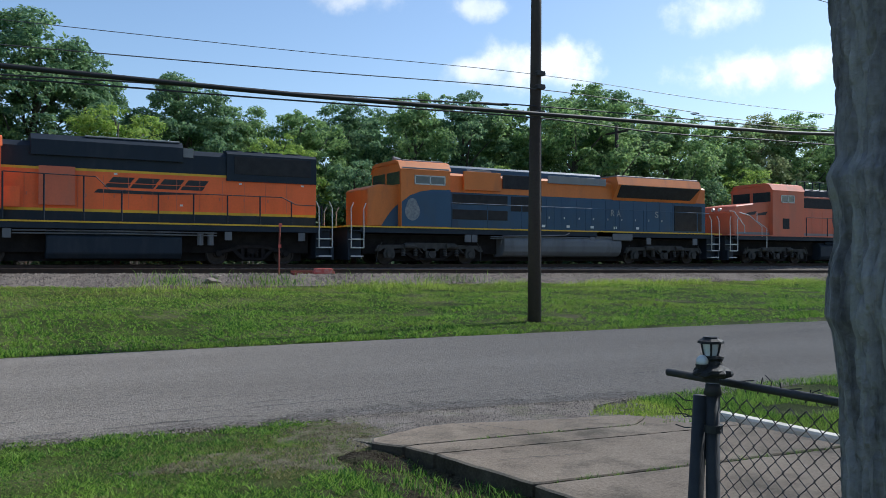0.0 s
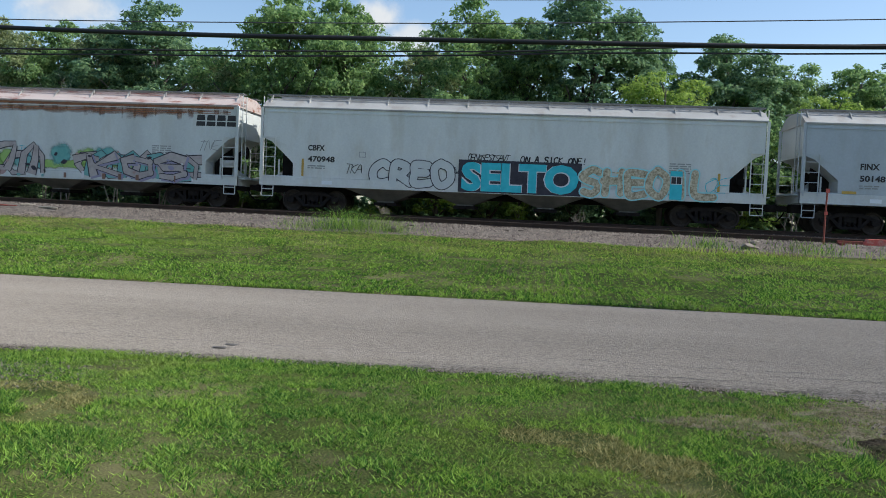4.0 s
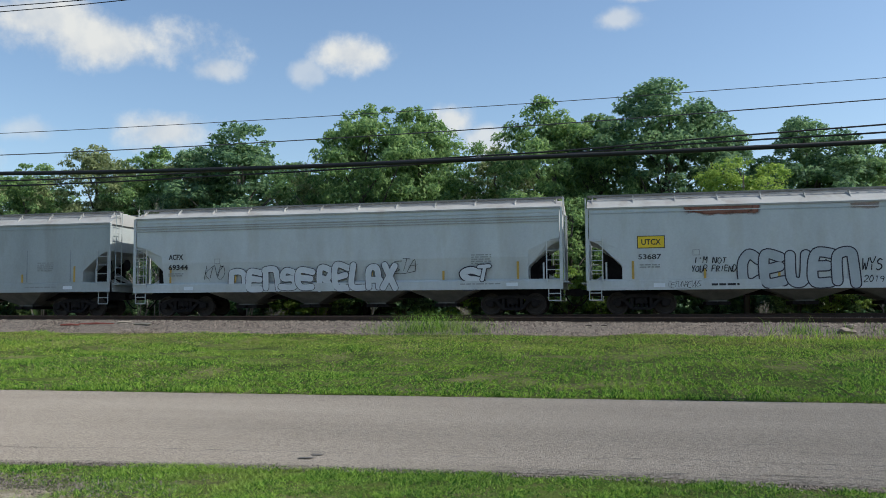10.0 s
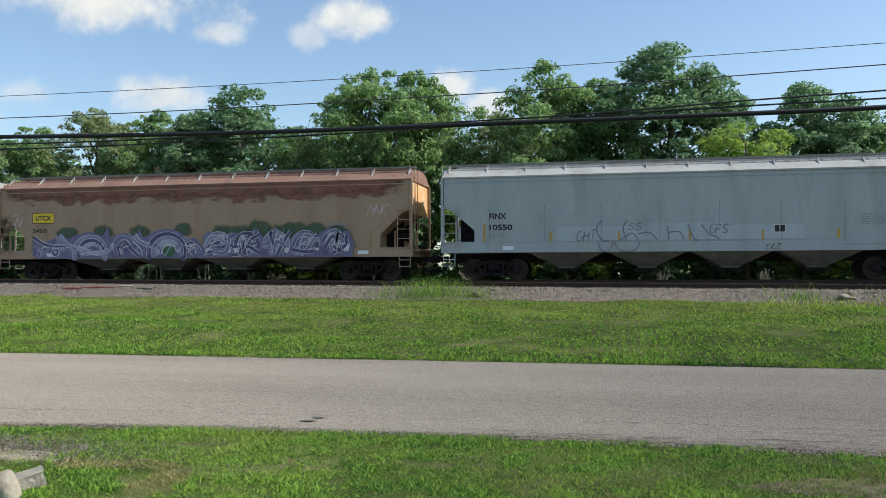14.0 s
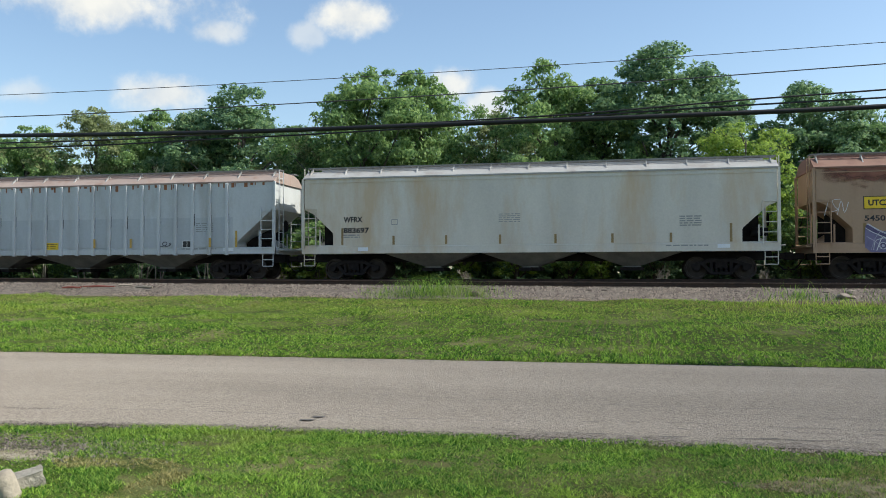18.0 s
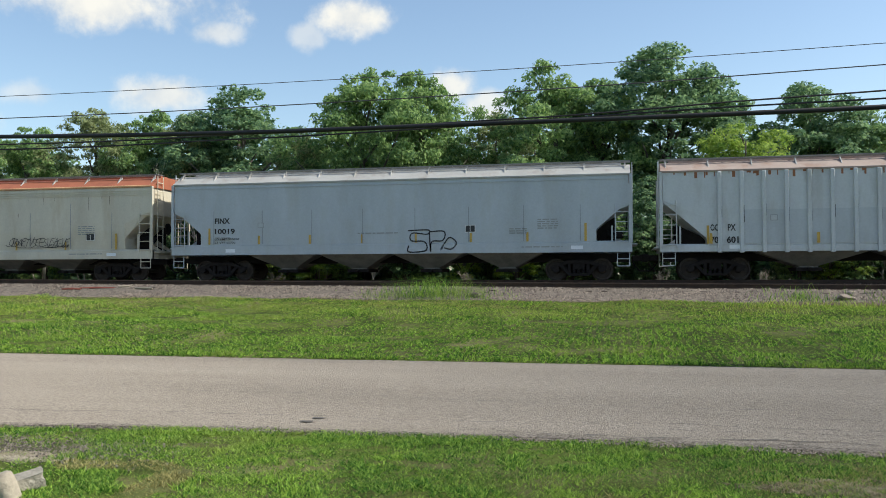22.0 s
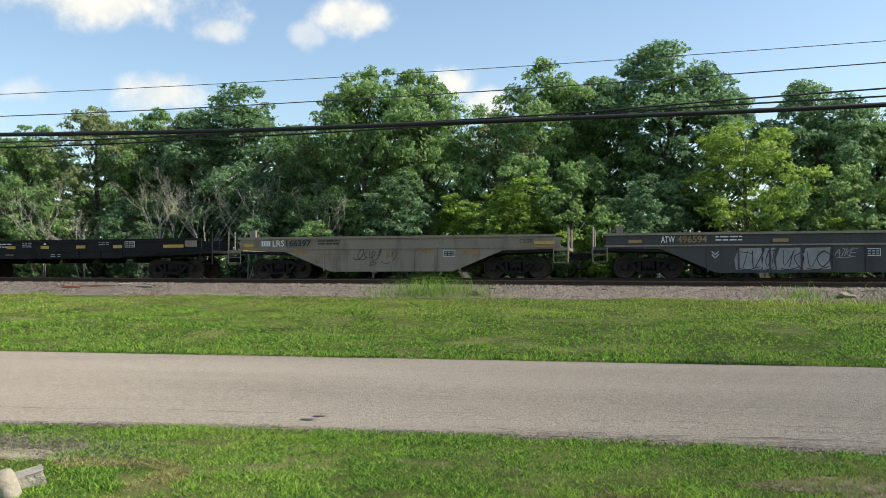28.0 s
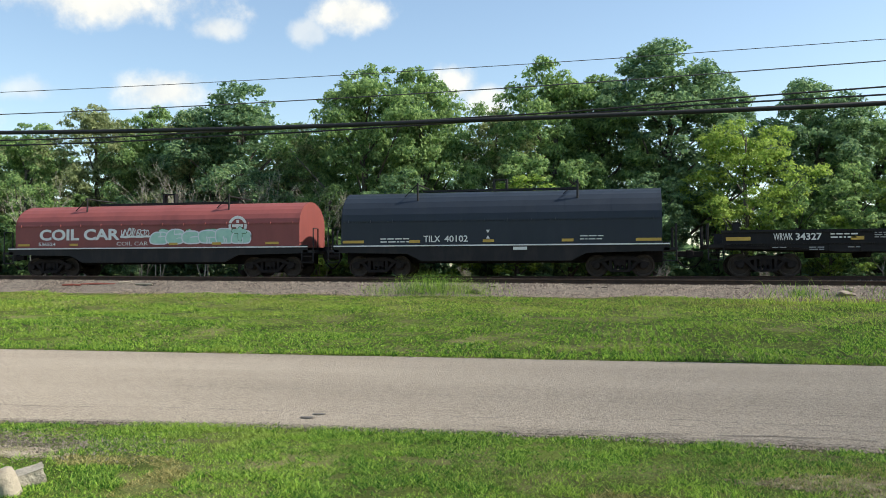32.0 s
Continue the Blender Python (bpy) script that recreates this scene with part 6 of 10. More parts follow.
G_CHALK = mat("spray_chalk", (0.54, 0.56, 0.55), (0.62, 0.64, 0.62), scale=1.5, rough=0.6, fine=8, bump=0)
G_FADED = mat("faded_spray", (0.16, 0.16, 0.18), (0.25, 0.25, 0.27), rough=0.7, fine=12, bump=0)
G_INK = mat("spray_ink", (0.02, 0.018, 0.03), (0.05, 0.045, 0.06), rough=0.6, fine=12, bump=0)
G_BODYGREY = mat("spray_body_grey", (0.37, 0.40, 0.415), (0.47, 0.50, 0.515), scale=1.5, rough=0.55, fine=8, bump=0)
G_PALEGREY = mat("spray_pale_grey", (0.54, 0.56, 0.57), (0.66, 0.68, 0.69), scale=1.5, rough=0.55, fine=8, bump=0)
G_DARKGREY = mat("spray_dark_grey", (0.07, 0.07, 0.08), (0.15, 0.15, 0.16), scale=3, rough=0.55, fine=8, bump=0)
G_ROSE = mat("spray_dusty_rose", (0.36, 0.23, 0.22), (0.46, 0.32, 0.30), scale=2, rough=0.5, fine=8, bump=0)
G_PINKGREY = mat("spray_pink_silver", (0.33, 0.285, 0.275), (0.50, 0.44, 0.42), scale=2, rough=0.5, fine=8, bump=0)
G_TEAL = mat("spray_teal", (0.12, 0.33, 0.33), (0.22, 0.45, 0.43), scale=2, rough=0.6, fine=8, bump=0)
G_MAUVE = mat("spray_mauve", (0.24, 0.22, 0.33), (0.33, 0.31, 0.42), scale=2, rough=0.6, fine=8, bump=0)
P_RUSTSOFT = soft_paint("rust_wash", (0.25, 0.09, 0.045), (0.38, 0.19, 0.10), "band", 0.5)
P_RUSTBAND = paint("rust_lip", (0.28, 0.12, 0.06), (0.17, 0.07, 0.04), rough=0.85, amount=0.6)
P_RUSTSTAIN = soft_paint("rust_stain", (0.20, 0.075, 0.05), (0.30, 0.13, 0.085), "band", 0.95)
S_LIME = soft_paint("soft_lime_spray", (0.26, 0.44, 0.10), (0.38, 0.55, 0.18), "disc", 0.95)
S_TEAL = soft_paint("soft_teal_spray", (0.10, 0.34, 0.33), (0.20, 0.46, 0.42), "disc", 0.95)
S_GREEN = soft_paint("soft_green_spray", (0.05, 0.10, 0.06), (0.10, 0.16, 0.09), "disc", 0.75)


def freight():
    # first hopper behind the locomotives
    c, L = hopper("clean grey covered hopper car with black lettering", 85.36, 104.6, P_GREY, P_ROOFGREY, "FINX", "50148", bays=3, reflect="h", sill_m=P_LIGHT, seed=1, name_x=2.1, yellow_n=8)
    lube_plate(c, L - 2.7, 1.62)
    for x in (7.2, 9.6):
        plate(c, "paint_patch", x, x + 1.9, 1.52, 1.86, P_PATCH, SIDE - 0.0045)
    scribble(c, L - 4.9, L - 4.2, 1.55, 2.0, M_FAINT, 5, 0.02)
    # white hopper with cyan letters
    c, L = hopper("dusty white covered hopper car with turquoise graffiti letters", 64.55, 84.15, P_WHITE, P_ROOFGREY, "CBFX", "470948", bays=4, seed=2, sill=(0.98, 1.32), name_x=1.95, yellow_n=2)
    plate(c, "graffiti_shadow", 7.98, 12.72, 1.0, 2.26, G_INK, -1.6165)
    block_word(c, "SELTO", 8.1, 12.62, 1.04, 2.18, G_CYAN, G_WHITE, 0.05, "turquoise block letters", 0.010)
    fat_word(c, "SHEOIL", 12.65, 17.7, 0.98, 2.26, G_SAND, G_LCYAN, 0.28, 0.05, 17, y=-1.619, lean=0.02)
    plate(c, "spray_block", 16.05, 16.5, 1.02, 2.1, G_CYAN, -1.636)
    lube_plate(c, 16.07, 1.6, y=-1.640)
    fat_word(c, "CREO", 4.5, 7.75, 1.04, 2.25, G_CHALK, G_INK, 0.30, 0.035, 16)
    scribble(c, 3.45, 4.1, 1.5, 1.95, G_BLACK, 11, 0.03)
    scribble(c, 8.3, 9.9, 2.2, 2.5, G_BLACK, 12, 0.04)
    hand_tag(c, "ON A SICK ONE!", 10.35, 12.9, 2.24, 2.47, G_BLACK, 0.045, 13)
    scribble(c, 7.5, 8.0, 1.7, 2.0, G_BLACK, 14, 0.025)
    scribble(c, 17.3, 18.1, 1.3, 2.0, G_CYAN, 15, 0.03)
    # rust-topped white hopper with a long piece
    c, L = hopper("white covered hopper car with rust-streaked top and pastel graffiti", 44.43, 63.63, P_WHITEBODY, P_BLOTCHED, "GPLX", "1131", tank_m=P_WHITE, bays=4, seed=3, sill=(0.9, 1.25), name_x=1.75, yellow_n=2)
    for k in range(4):
        bm = bmesh.new()
        x0 = L - 1.78 + 0.425 * k
        prism_y(bm, [(x0, 3.24), (x0 + 0.38, 3.24), (x0 + 0.38, 3.42), (x0 + 0.02, 3.42)], SIDE - 0.006, SIDE - 0.003)
        prism_y(bm, [(x0 + 0.02, 3.46), (x0 + 0.38, 3.46), (x0 + 0.36, 3.68), (x0 + 0.05, 3.68)], SIDE - 0.006, SIDE - 0.003)
        part("company_mark", bm, M_LETTER, c, "dark blocks of a company mark")
    for k in range(26):
        r = random.Random(700 + k)
        cx, cz, rx, rz = 2.0 + 15.6 * (k + r.random()) / 26, r.uniform(1.2, 2.15), r.uniform(0.5, 0.95), r.uniform(0.35, 0.6)
        bm = bmesh.new()
        bm.faces.new([bm.verts.new((cx + rx * math.cos(a), SIDE - 0.005 - 0.0001 * k, max(1.27, cz + rz * math.sin(a)))) for a in np.linspace(0, 2 * math.pi, 25)[:-1]])
        part("spray_cloud", bm, (S_LIME, S_TEAL, S_LIME)[k % 3], c)
    wild_piece(c, 2.0, 11.0, 0.93, 2.36, [G_PINKGREY, G_PINKGREY, G_TEAL], G_INK, None, 7, 9, 0.035, 3, (0.2, 0.34), angular=True)
    wild_piece(c, 12.6, 17.6, 0.93, 2.08, [G_PINKGREY, G_PINKGREY, G_TEAL], G_INK, None, 8, 5, 0.035, 3, (0.2, 0.34), angular=True)
    fat_word(c, "HEATO", 2.1, 7.0, 0.96, 2.4, G_PINKGREY, G_INK, 0.22, 0.04, 7, G_MAUVE, y=-1.627, spiky=True, lean=0.3)
    fat_word(c, "KOS", 13.0, 17.2, 0.96, 2.08, G_PINKGREY, G_INK, 0.26, 0.04, 9, G_MAUVE, y=-1.627, spiky=True, lean=0.3)
    for k in range(30):
        r = random.Random(740 + k)
        x, z, q = 2.2 + 15.2 * (k + r.random()) / 30, r.uniform(1.0, 2.1), r.uniform(0.05, 0.13)
        bm = bmesh.new()
        bm.faces.new([bm.verts.new((x + q * math.cos(a) * (1 + 0.4 * math.sin(2 * a + k)), -1.642 - 0.00005 * k, z + 0.8 * q * math.sin(a))) for a in np.linspace(0, 2 * math.pi, 11)[:-1]])
        part("paint_blot", bm, r.choice((G_ROSE, G_ROSE, G_INK, G_MAUVE, G_CHALK)), c)
    for k in range(16):
        r = random.Random(k)
        x = 2.6 + 14 * (k + r.random()) / 16
        plate(c, "drip", x, x + r.uniform(0.06, 0.16), 0.95, r.uniform(1.02, 1.25), r.choice((P_RUSTROOF, G_WHITE, G_TEAL)), SIDE - 0.045)
    ragged_band(c, 0.14, L - 0.14, 3.66, 4.03, 0.04, P_RUSTSOFT, 25)
    ragged_band(c, 0.14, L - 0.14, 3.93, 4.02, 0.02, P_RUSTBAND, 28, SIDE - 0.005)
    for z in (3.74, 3.81):
        ragged_band(c, 0.3, L - 0.3, z - 0.012, z + 0.012, 0.006, P_RUSTBAND, 29, SIDE - 0.0053, "rust_line", 0.2)
    ragged_band(c, 4.0, 17.5, 3.6, 3.8, 0.06, P_RUSTSOFT, 24, SIDE - 0.0052)
    r = random.Random(29)
    for k in range(34):
        x = 0.3 + (L - 0.6) * (k + r.random()) / 34
        ragged_band(c, x, x + r.uniform(0.06, 0.3), r.uniform(3.35, 3.75), 3.95, 0.03, P_RUSTSOFT, 200 + k, SIDE - 0.0056 - 0.00005 * k, "rust_streak", 0.03)
    ragged_band(c, 0.15, 3.0, 3.1, 3.95, 0.05, P_RUSTSOFT, 26, SIDE - 0.004)
    ragged_band(c, 12.6, 13.6, 3.45, 3.95, 0.05, P_RUSTSOFT, 27, SIDE - 0.004)
    ragged_band(c, 14.4, 15.7, 3.42, 3.95, 0.05, P_RUSTSOFT, 37, SIDE - 0.004)
    scribble(c, 9.8, 10.5, 1.7, 2.2, G_CYAN, 21, 0.03)
    scribble(c, L - 1.7, L - 0.9, 2.2, 2.7, M_FAINT, 22, 0.03)
    for k in range(7):
        plate(c, "stain", 6.2, 6.26, 2.3 + 0.16 * k, 2.36 + 0.16 * k, M_UNDER)
    # grey hopper with two throw-ups
    c, L = hopper("pale grey covered hopper car with outlined graffiti and a yellow plate", 24.05, 43.3, P_LIGHT, P_ROOFGREY, "", "", bays=4, seed=4, sill=(0.92, 1.28), yellow_n=7)
    # end sheet on the sunward end, sunlight put into its orange
    bm = bmesh.new()
    box(bm, L - 0.12, L - 0.1, -1.5, 1.5, 2.7, 4.0)
    part("end_sheet", bm, P_ENDORANGE, c, "rust-orange end sheet, its colour lightened for direct sun")
    plate(c, "mark_plate", 1.92, 2.95, 2.5, 2.98, M_LETTER, SIDE - 0.005)
    plate(c, "mark_plate", 1.95, 2.92, 2.53, 2.95, M_YPLATE, SIDE - 0.009)
    lettering(c, "UTCX", 2.08, 2.63, 0.72, 0.22, M_LETTER, SIDE - 0.012, 0.02)
    lettering(c, "53687", 1.95, 2.08, 0.85, 0.2, M_LETTER, SIDE - 0.006, 0.014)
    small_print(c, 2.0, 1.85, 0.75, 2, M_FAINT, 3)
    ragged_band(c, 3.6, 6.5, 3.66, 4.03, 0.05, P_RUSTSTAIN, 31, name="rust_patch")
    ragged_band(c, 3.8, 6.3, 3.76, 4.03, 0.05, P_RUSTSTAIN, 32, SIDE - 0.0052, "rust_patch")
    ragged_band(c, 9.5, 10.6, 3.78, 4.02, 0.03, P_RUSTSOFT, 33, name="rust_patch")
    ragged_band(c, 16.4, 18.4, 3.0, 3.95, 0.03, P_RUSTSOFT, 34, name="rust_patch")
    ragged_band(c, 0.2, L - 0.2, 3.84, 3.87, 0.01, P_GREY, 35, SIDE - 0.0035, "stain")
    fat_word(c, "CEUEn", 5.55, 9.65, 0.96, 2.42, G_BODYGREY, G_INK, 0.33, 0.045, 31)
    fat_word(c, "DESKIR", 10.8, 14.6, 0.96, 2.46, G_BODYGREY, G_INK, 0.27, 0.05, 36)
    hand_tag(c, "WYS", 9.78, 10.5, 1.6, 2.05, G_BLACK, 0.04, 32)
    hand_tag(c, "2019", 9.85, 10.55, 1.13, 1.36, G_BLACK, 0.03, 33)
    hand_tag(c, "I'M NOT", 3.95, 5.15, 1.9, 2.13, G_BLACK, 0.032, 34)
    hand_tag(c, "YOUR FRIEND", 3.87, 5.5, 1.58, 1.8, G_BLACK, 0.032, 35)
    small_print(c, 4.6, 1.06, 1.0, 1, G_BLACK, 33, 0.08, 0.2, y=-1.6165)
    scribble(c, 14.75, 15.35, 1.85, 2.1, G_BLACK, 34, 0.04, 2)
    scribble(c, 15.4, 16.7, 1.75, 2.0, G_BLACK, 37, 0.022, 8)
    scribble(c, 16.5, 17.2, 1.3, 1.6, G_BLACK, 38, 0.03, 3)
    scribble(c, 3.0, 4.2, 0.98, 1.25, G_BLACK, 35, 0.02)
    lube_plate(c, 16.9, 1.75)
    # light grey centre-flow hopper
    c, L = hopper("light grey covered hopper car with white throw-up graffiti", 4.75, 23.15, P_LIGHT, P_ROOFGREY, "ACFX", "69344", bays=4, seed=5, eave=4.16, sill=(1.0, 1.34), name_x=1.65, yellow_n=6, curved=0.5)
    bm = bmesh.new()
    for z in (3.62, 3.72, 3.82):
        box(bm, 0.15, L - 0.15, SIDE - 0.03, SIDE + 0.01, z, z + 0.035)
    part("side_moulding", bm, P_ROOFGREY, c)
    fat_word(c, "nEnSE", 4.45, 8.25, 1.0, 2.08, G_PALEGREY, G_INK, 0.25, 0.026, 43)
    fat_word(c, "RELaX", 8.4, 11.8, 0.98, 2.16, G_PALEGREY, G_INK, 0.25, 0.026, 44)
    scribble(c, 3.3, 4.2, 1.5, 2.2, G_BLACK, 41, 0.03)
    scribble(c, 11.5, 12.5, 1.7, 2.3, G_BLACK, 42, 0.03)
    fat_word(c, "S", 14.4, 15.3, 0.96, 1.98, G_PALEGREY, G_INK, 0.26, 0.05, 45)
    fat_word(c, "T", 15.0, 15.55, 1.3, 2.05, G_PALEGREY, G_INK, 0.14, 0.035, 46, y=SIDE - 0.013)
    # darker grey hopper
    c, L = hopper("dull grey covered hopper car with buffed graffiti", -15.5, 3.62, P_DULL, P_ROOFGREY, "FINX", "10550", bays=4, seed=6, name_x=1.95, seams=8, yellow_n=7)
    for x0, x1, z1 in ((4.6, 8.0, 2.05), (8.0, 11.0, 2.15), (11.0, 13.6, 2.05)):
        plate(c, "paint_patch", x0, x1, 1.52, z1, P_PATCH, SIDE - 0.0045)
    hand_tag(c, "GHT", 5.3, 6.1, 1.52, 1.9, G_FADED, 0.05, 51)
    hand_tag(c, "SS", 7.27, 7.82, 1.92, 2.16, G_FADED, 0.04, 52)
    hand_tag(c, "GFS", 10.25, 10.94, 1.75, 2.07, G_FADED, 0.045, 53)
    bm = bmesh.new()
    for k, st in enumerate(([(6.33, 2.28), (6.11, 1.98), (6.28, 1.57), (6.56, 1.51)], [(7.27, 2.29), (7.11, 1.97), (7.22, 1.53)], [(7.0, 1.53), (7.44, 1.78), (7.66, 1.53)], [(7.66, 1.76), (8.1, 1.8), (8.37, 1.53)], [(6.17, 1.44), (6.28, 1.16), (6.56, 1.12), (6.75, 1.44)], [(6.8, 1.44), (7.0, 1.12), (7.55, 1.15), (7.72, 1.44)],
                            [(8.75, 2.05), (8.8, 1.53)], [(8.75, 1.79), (9.18, 1.82), (9.34, 1.54)], [(9.5, 2.09), (9.72, 1.53), (9.88, 1.53)], [(9.98, 2.08), (10.25, 1.73), (10.52, 1.62), (10.6, 1.53)])):
        ribbon(bm, smooth_pts(st, 5), 0.05, -1.6165 - 0.0002 * k)
    part("scrawl", bm, G_FADED, c, "faded outline letters half painted over")
    scribble(c, 12.2, 12.75, 1.15, 1.35, G_BLACK, 54, 0.025)
    lube_plate(c, 12.55, 1.75)
    # tan hopper with a purple piece
    c, L = hopper("rusty tan covered hopper car with purple and white graffiti", -35.8, -16.67, P_TAN, P_RUSTROOF, "", "", bays=4, seed=7, sill=(0.95, 1.28), name_x=1.9, yellow_n=5, yellow_m=M_FADED)
    ragged_band(c, 0.14, L - 0.14, 3.25, 4.03, 0.05, P_RUSTSTAIN, 65, SIDE - 0.004)
    ragged_band(c, 0.14, L - 0.14, 3.5, 4.03, 0.05, P_RUSTSTAIN, 66, SIDE - 0.0048)
    # same lightened orange for the sun on this end
    bm = bmesh.new()
    box(bm, L - 0.12, L - 0.1, -1.5, 1.5, 2.7, 4.0)
    part("end_sheet", bm, P_ENDORANGE, c, "rust-orange end sheet, its colour lightened for direct sun")
    plate(c, "mark_plate", 1.72, 2.82, 2.52, 3.0, M_LETTER, SIDE - 0.005)
    plate(c, "mark_plate", 1.75, 2.79, 2.55, 2.97, M_YPLATE, SIDE - 0.009)
    lettering(c, "UTCX", 1.88, 2.65, 0.78, 0.22, M_LETTER, SIDE - 0.012, 0.035)
    lettering(c, "5450", 1.75, 2.1, 0.7, 0.2, M_LETTER, SIDE - 0.0055, 0.025)
    for k in (1, 3, 5, 7, 9, 10, 11, 12, 13, 14, 15):
        r = random.Random(600 + k)
        cx, cz, rx, rz = 2.3 + 14.2 * (k + r.uniform(0.2, 0.8)) / 16, r.uniform(1.95, 2.15), r.uniform(0.5, 0.8), r.uniform(0.35, 0.5)
        bm = bmesh.new()
        bm.faces.new([bm.verts.new((cx + rx * math.cos(a), SIDE - 0.0045 - 0.0001 * k, cz + rz * math.sin(a))) for a in np.linspace(0, 2 * math.pi, 25)[:-1]])
        part("spray_cloud", bm, S_GREEN, c)
    swirl_piece(c)
    scribble(c, 0.25, 1.1, 2.3, 2.9, G_WHITE, 63, 0.025)
    scribble(c, L - 1.9, L - 1.1, 2.6, 3.1, G_WHITE, 64, 0.025)
    # pale hopper with ochre stains
    c, L = hopper("pale grey covered hopper car with ochre water stains", -55.57, -36.9, P_PALE, P_ROOFGREY, "WFRX", "883697", bays=3, yellow_m=M_FADED, seed=8, eave=4.12, sill=(1.05, 1.34), name_x=1.8, yellow_n=8, mark_z=2.32, mark_w=1.2)
    small_print(c, 8.2, 2.55, 0.85, 5, M_FAINT, 71, 0.03, 0.075)
    # ribbed hopper
    c, L = hopper("ribbed white covered hopper car with a yellow notice", -76.06, -56.75, P_RIBBED, P_TANROOF, "", "", bays=3, ribs=20, lip=0.16, steep=1.0, seed=9, eave=4.08, sill=(1.07, 1.3), tri=(1.75, 2.95, 1.6), hatch_m=P_TANROOF, yellow_n=2, board_gap=1.6)
    for s, x, z in (("OC", 1.84, 1.84), ("PX", 2.46, 1.84), ("70", 1.84, 1.38), ("601", 2.42, 1.38)):
        lettering(c, s, x, z, 0.14 * len(s), 0.25, M_LETTER, SIDE - 0.006, 0.025)
    # lower side repainted in a duller shade, and rust flecks below the eave
    plate(c, "paint_patch", 3.05, L - 1.9, 1.36, 2.62, P_RIBLOW, SIDE - 0.0035)
    r = random.Random(88)
    for k in range(60):
        x = 0.4 + (L - 0.8) * (k + r.random()) / 60
        ragged_band(c, x, x + r.uniform(0.04, 0.16), r.uniform(3.8, 4.0), 4.06, 0.02, P_RUSTBAND, 300 + k, SIDE - 0.004 - 0.00005 * k, "rust_fleck", 0.03)
    plate(c, "notice", 8.4, 9.12, 1.31, 1.61, M_YPLATE)
    small_print(c, 8.46, 1.53, 0.6, 3, M_LETTER, 81, 0.03, 0.08, SIDE - 0.009)
    lube_plate(c, 15.1, 1.35)
    loop_tag(c, 14.1, 14.6, 1.4, 1.6, G_INK, 2, 0.03, SIDE - 0.012)
    for k in range(20):
        x = 1.75 + 0.42 + (L - 3.5 - 0.84) * k / 19
        r = random.Random(k)
        plate(c, "stain", x + 0.075, x + 0.1, 2.1 + r.uniform(0, 0.3), 2.5 + r.uniform(0, 0.35), M_UNDER if k % 4 == 1 else M_PATCHDARK)
    for x in (1.85, 5.6, 10.95, 12.7, 16.4, 17.6):
        plate(c, "reflector", x - 0.05, x + 0.05, 1.36, 1.75, M_YELLOW, SIDE - 0.092)
    # blue-grey hopper
    c, L = hopper("blue-grey covered hopper car with one black outline tag", -96.3, -77.08, P_GREY, P_ROOFGREY, "FINX", "10019", bays=4, seed=10, name_x=2.0, seams=8, yellow_n=8)
    r = random.Random(3)
    bm = bmesh.new()
    for ctrl in ([(10.42, 2.0), (11.25, 2.02), (11.2, 1.85), (10.6, 1.9), (10.55, 1.6), (11.1, 1.55), (11.15, 1.2), (10.45, 1.15), (10.45, 1.4)], [(11.3, 1.95), (11.9, 1.95), (11.85, 1.6), (11.4, 1.55), (11.35, 1.15), (11.3, 1.9)], [(11.75, 1.2), (12.1, 1.7), (12.4, 1.5), (12.2, 1.25), (11.9, 1.3)]):
        ribbon(bm, smooth_pts(ctrl), 0.05, SIDE - 0.01)
    part("scrawl", bm, G_BLACK, c, "black outline tag")
    lube_plate(c, 12.75, 1.9)
    for line, z in (("LD LMT 220300", 1.70), ("LT WT 65700", 1.56)):
        lettering(c, line, 2.0, z, 0.085 * len(line), 0.085, M_LETTER, SIDE - 0.0062, 0.008)
    small_print(c, 8.3, 1.9, 1.7, 1, M_FAINT, 91)
    small_print(c, 14.5, 2.0, 0.7, 3, M_FAINT, 92)
    # cream hopper with the orange rust band
    c, L = hopper("cream covered hopper car with an orange rust band and tags", -115.5, -97.2, P_CREAM, P_ORANGEROOF, "ACFX", "68998", bracket_m=P_ROOFGREY, bays=4, seed=11, sill=(0.95, 1.3), name_x=1.75, curved=0.3, yellow_n=7, mark_w=1.2)
    # strip over the roof edge, its sunlit highlight painted in
    bm = bmesh.new()
    prism_x(bm, [(-1.637, 4.045), (-1.637, 4.105), (-1.60, 4.13), (-1.59, 4.045)], 0.06, L - 0.06)
    part("roof_lip", bm, P_ORANGELIP, c, "rusty lower roof edge painted pale orange as its sunlit highlight")
    bm = bmesh.new()
    for z in (3.70, 3.79):
        box(bm, 0.15, L - 0.15, SIDE - 0.025, SIDE + 0.01, z, z + 0.03)
    part("side_moulding", bm, P_CREAM, c)
    r = random.Random(97)
    for k in range(26):
        x = 1.6 + (L - 3.2) * (k + r.random()) / 26
        z = r.choice((3.68, 3.68, 3.0, 2.6))
        ragged_band(c, x, x + r.uniform(0.015, 0.05), z - r.uniform(0.2, 1.1), z, 0.01, P_RUSTSOFT, 400 + k, SIDE - 0.004 - 0.00005 * k, "rust_streak", 0.02)
    for k in range(8):
        x = 2.2 + 2.02 * k
        bm = bmesh.new()
        box(bm, x - 0.01, x + 0.01, SIDE - 0.006, SIDE + 0.02, 1.4, 3.0 if k % 2 else 3.4)
        part("seam", bm, M_PATCHDARK, c)
    throwup(c, 3.8, 5.05, 1.02, 1.6, 3, G_DARKGREY, G_INK, 101, 0.03)
    scribble(c, 3.9, 4.9, 1.05, 1.4, G_LILAC, 109, 0.02, 4, y=SIDE - 0.0135)
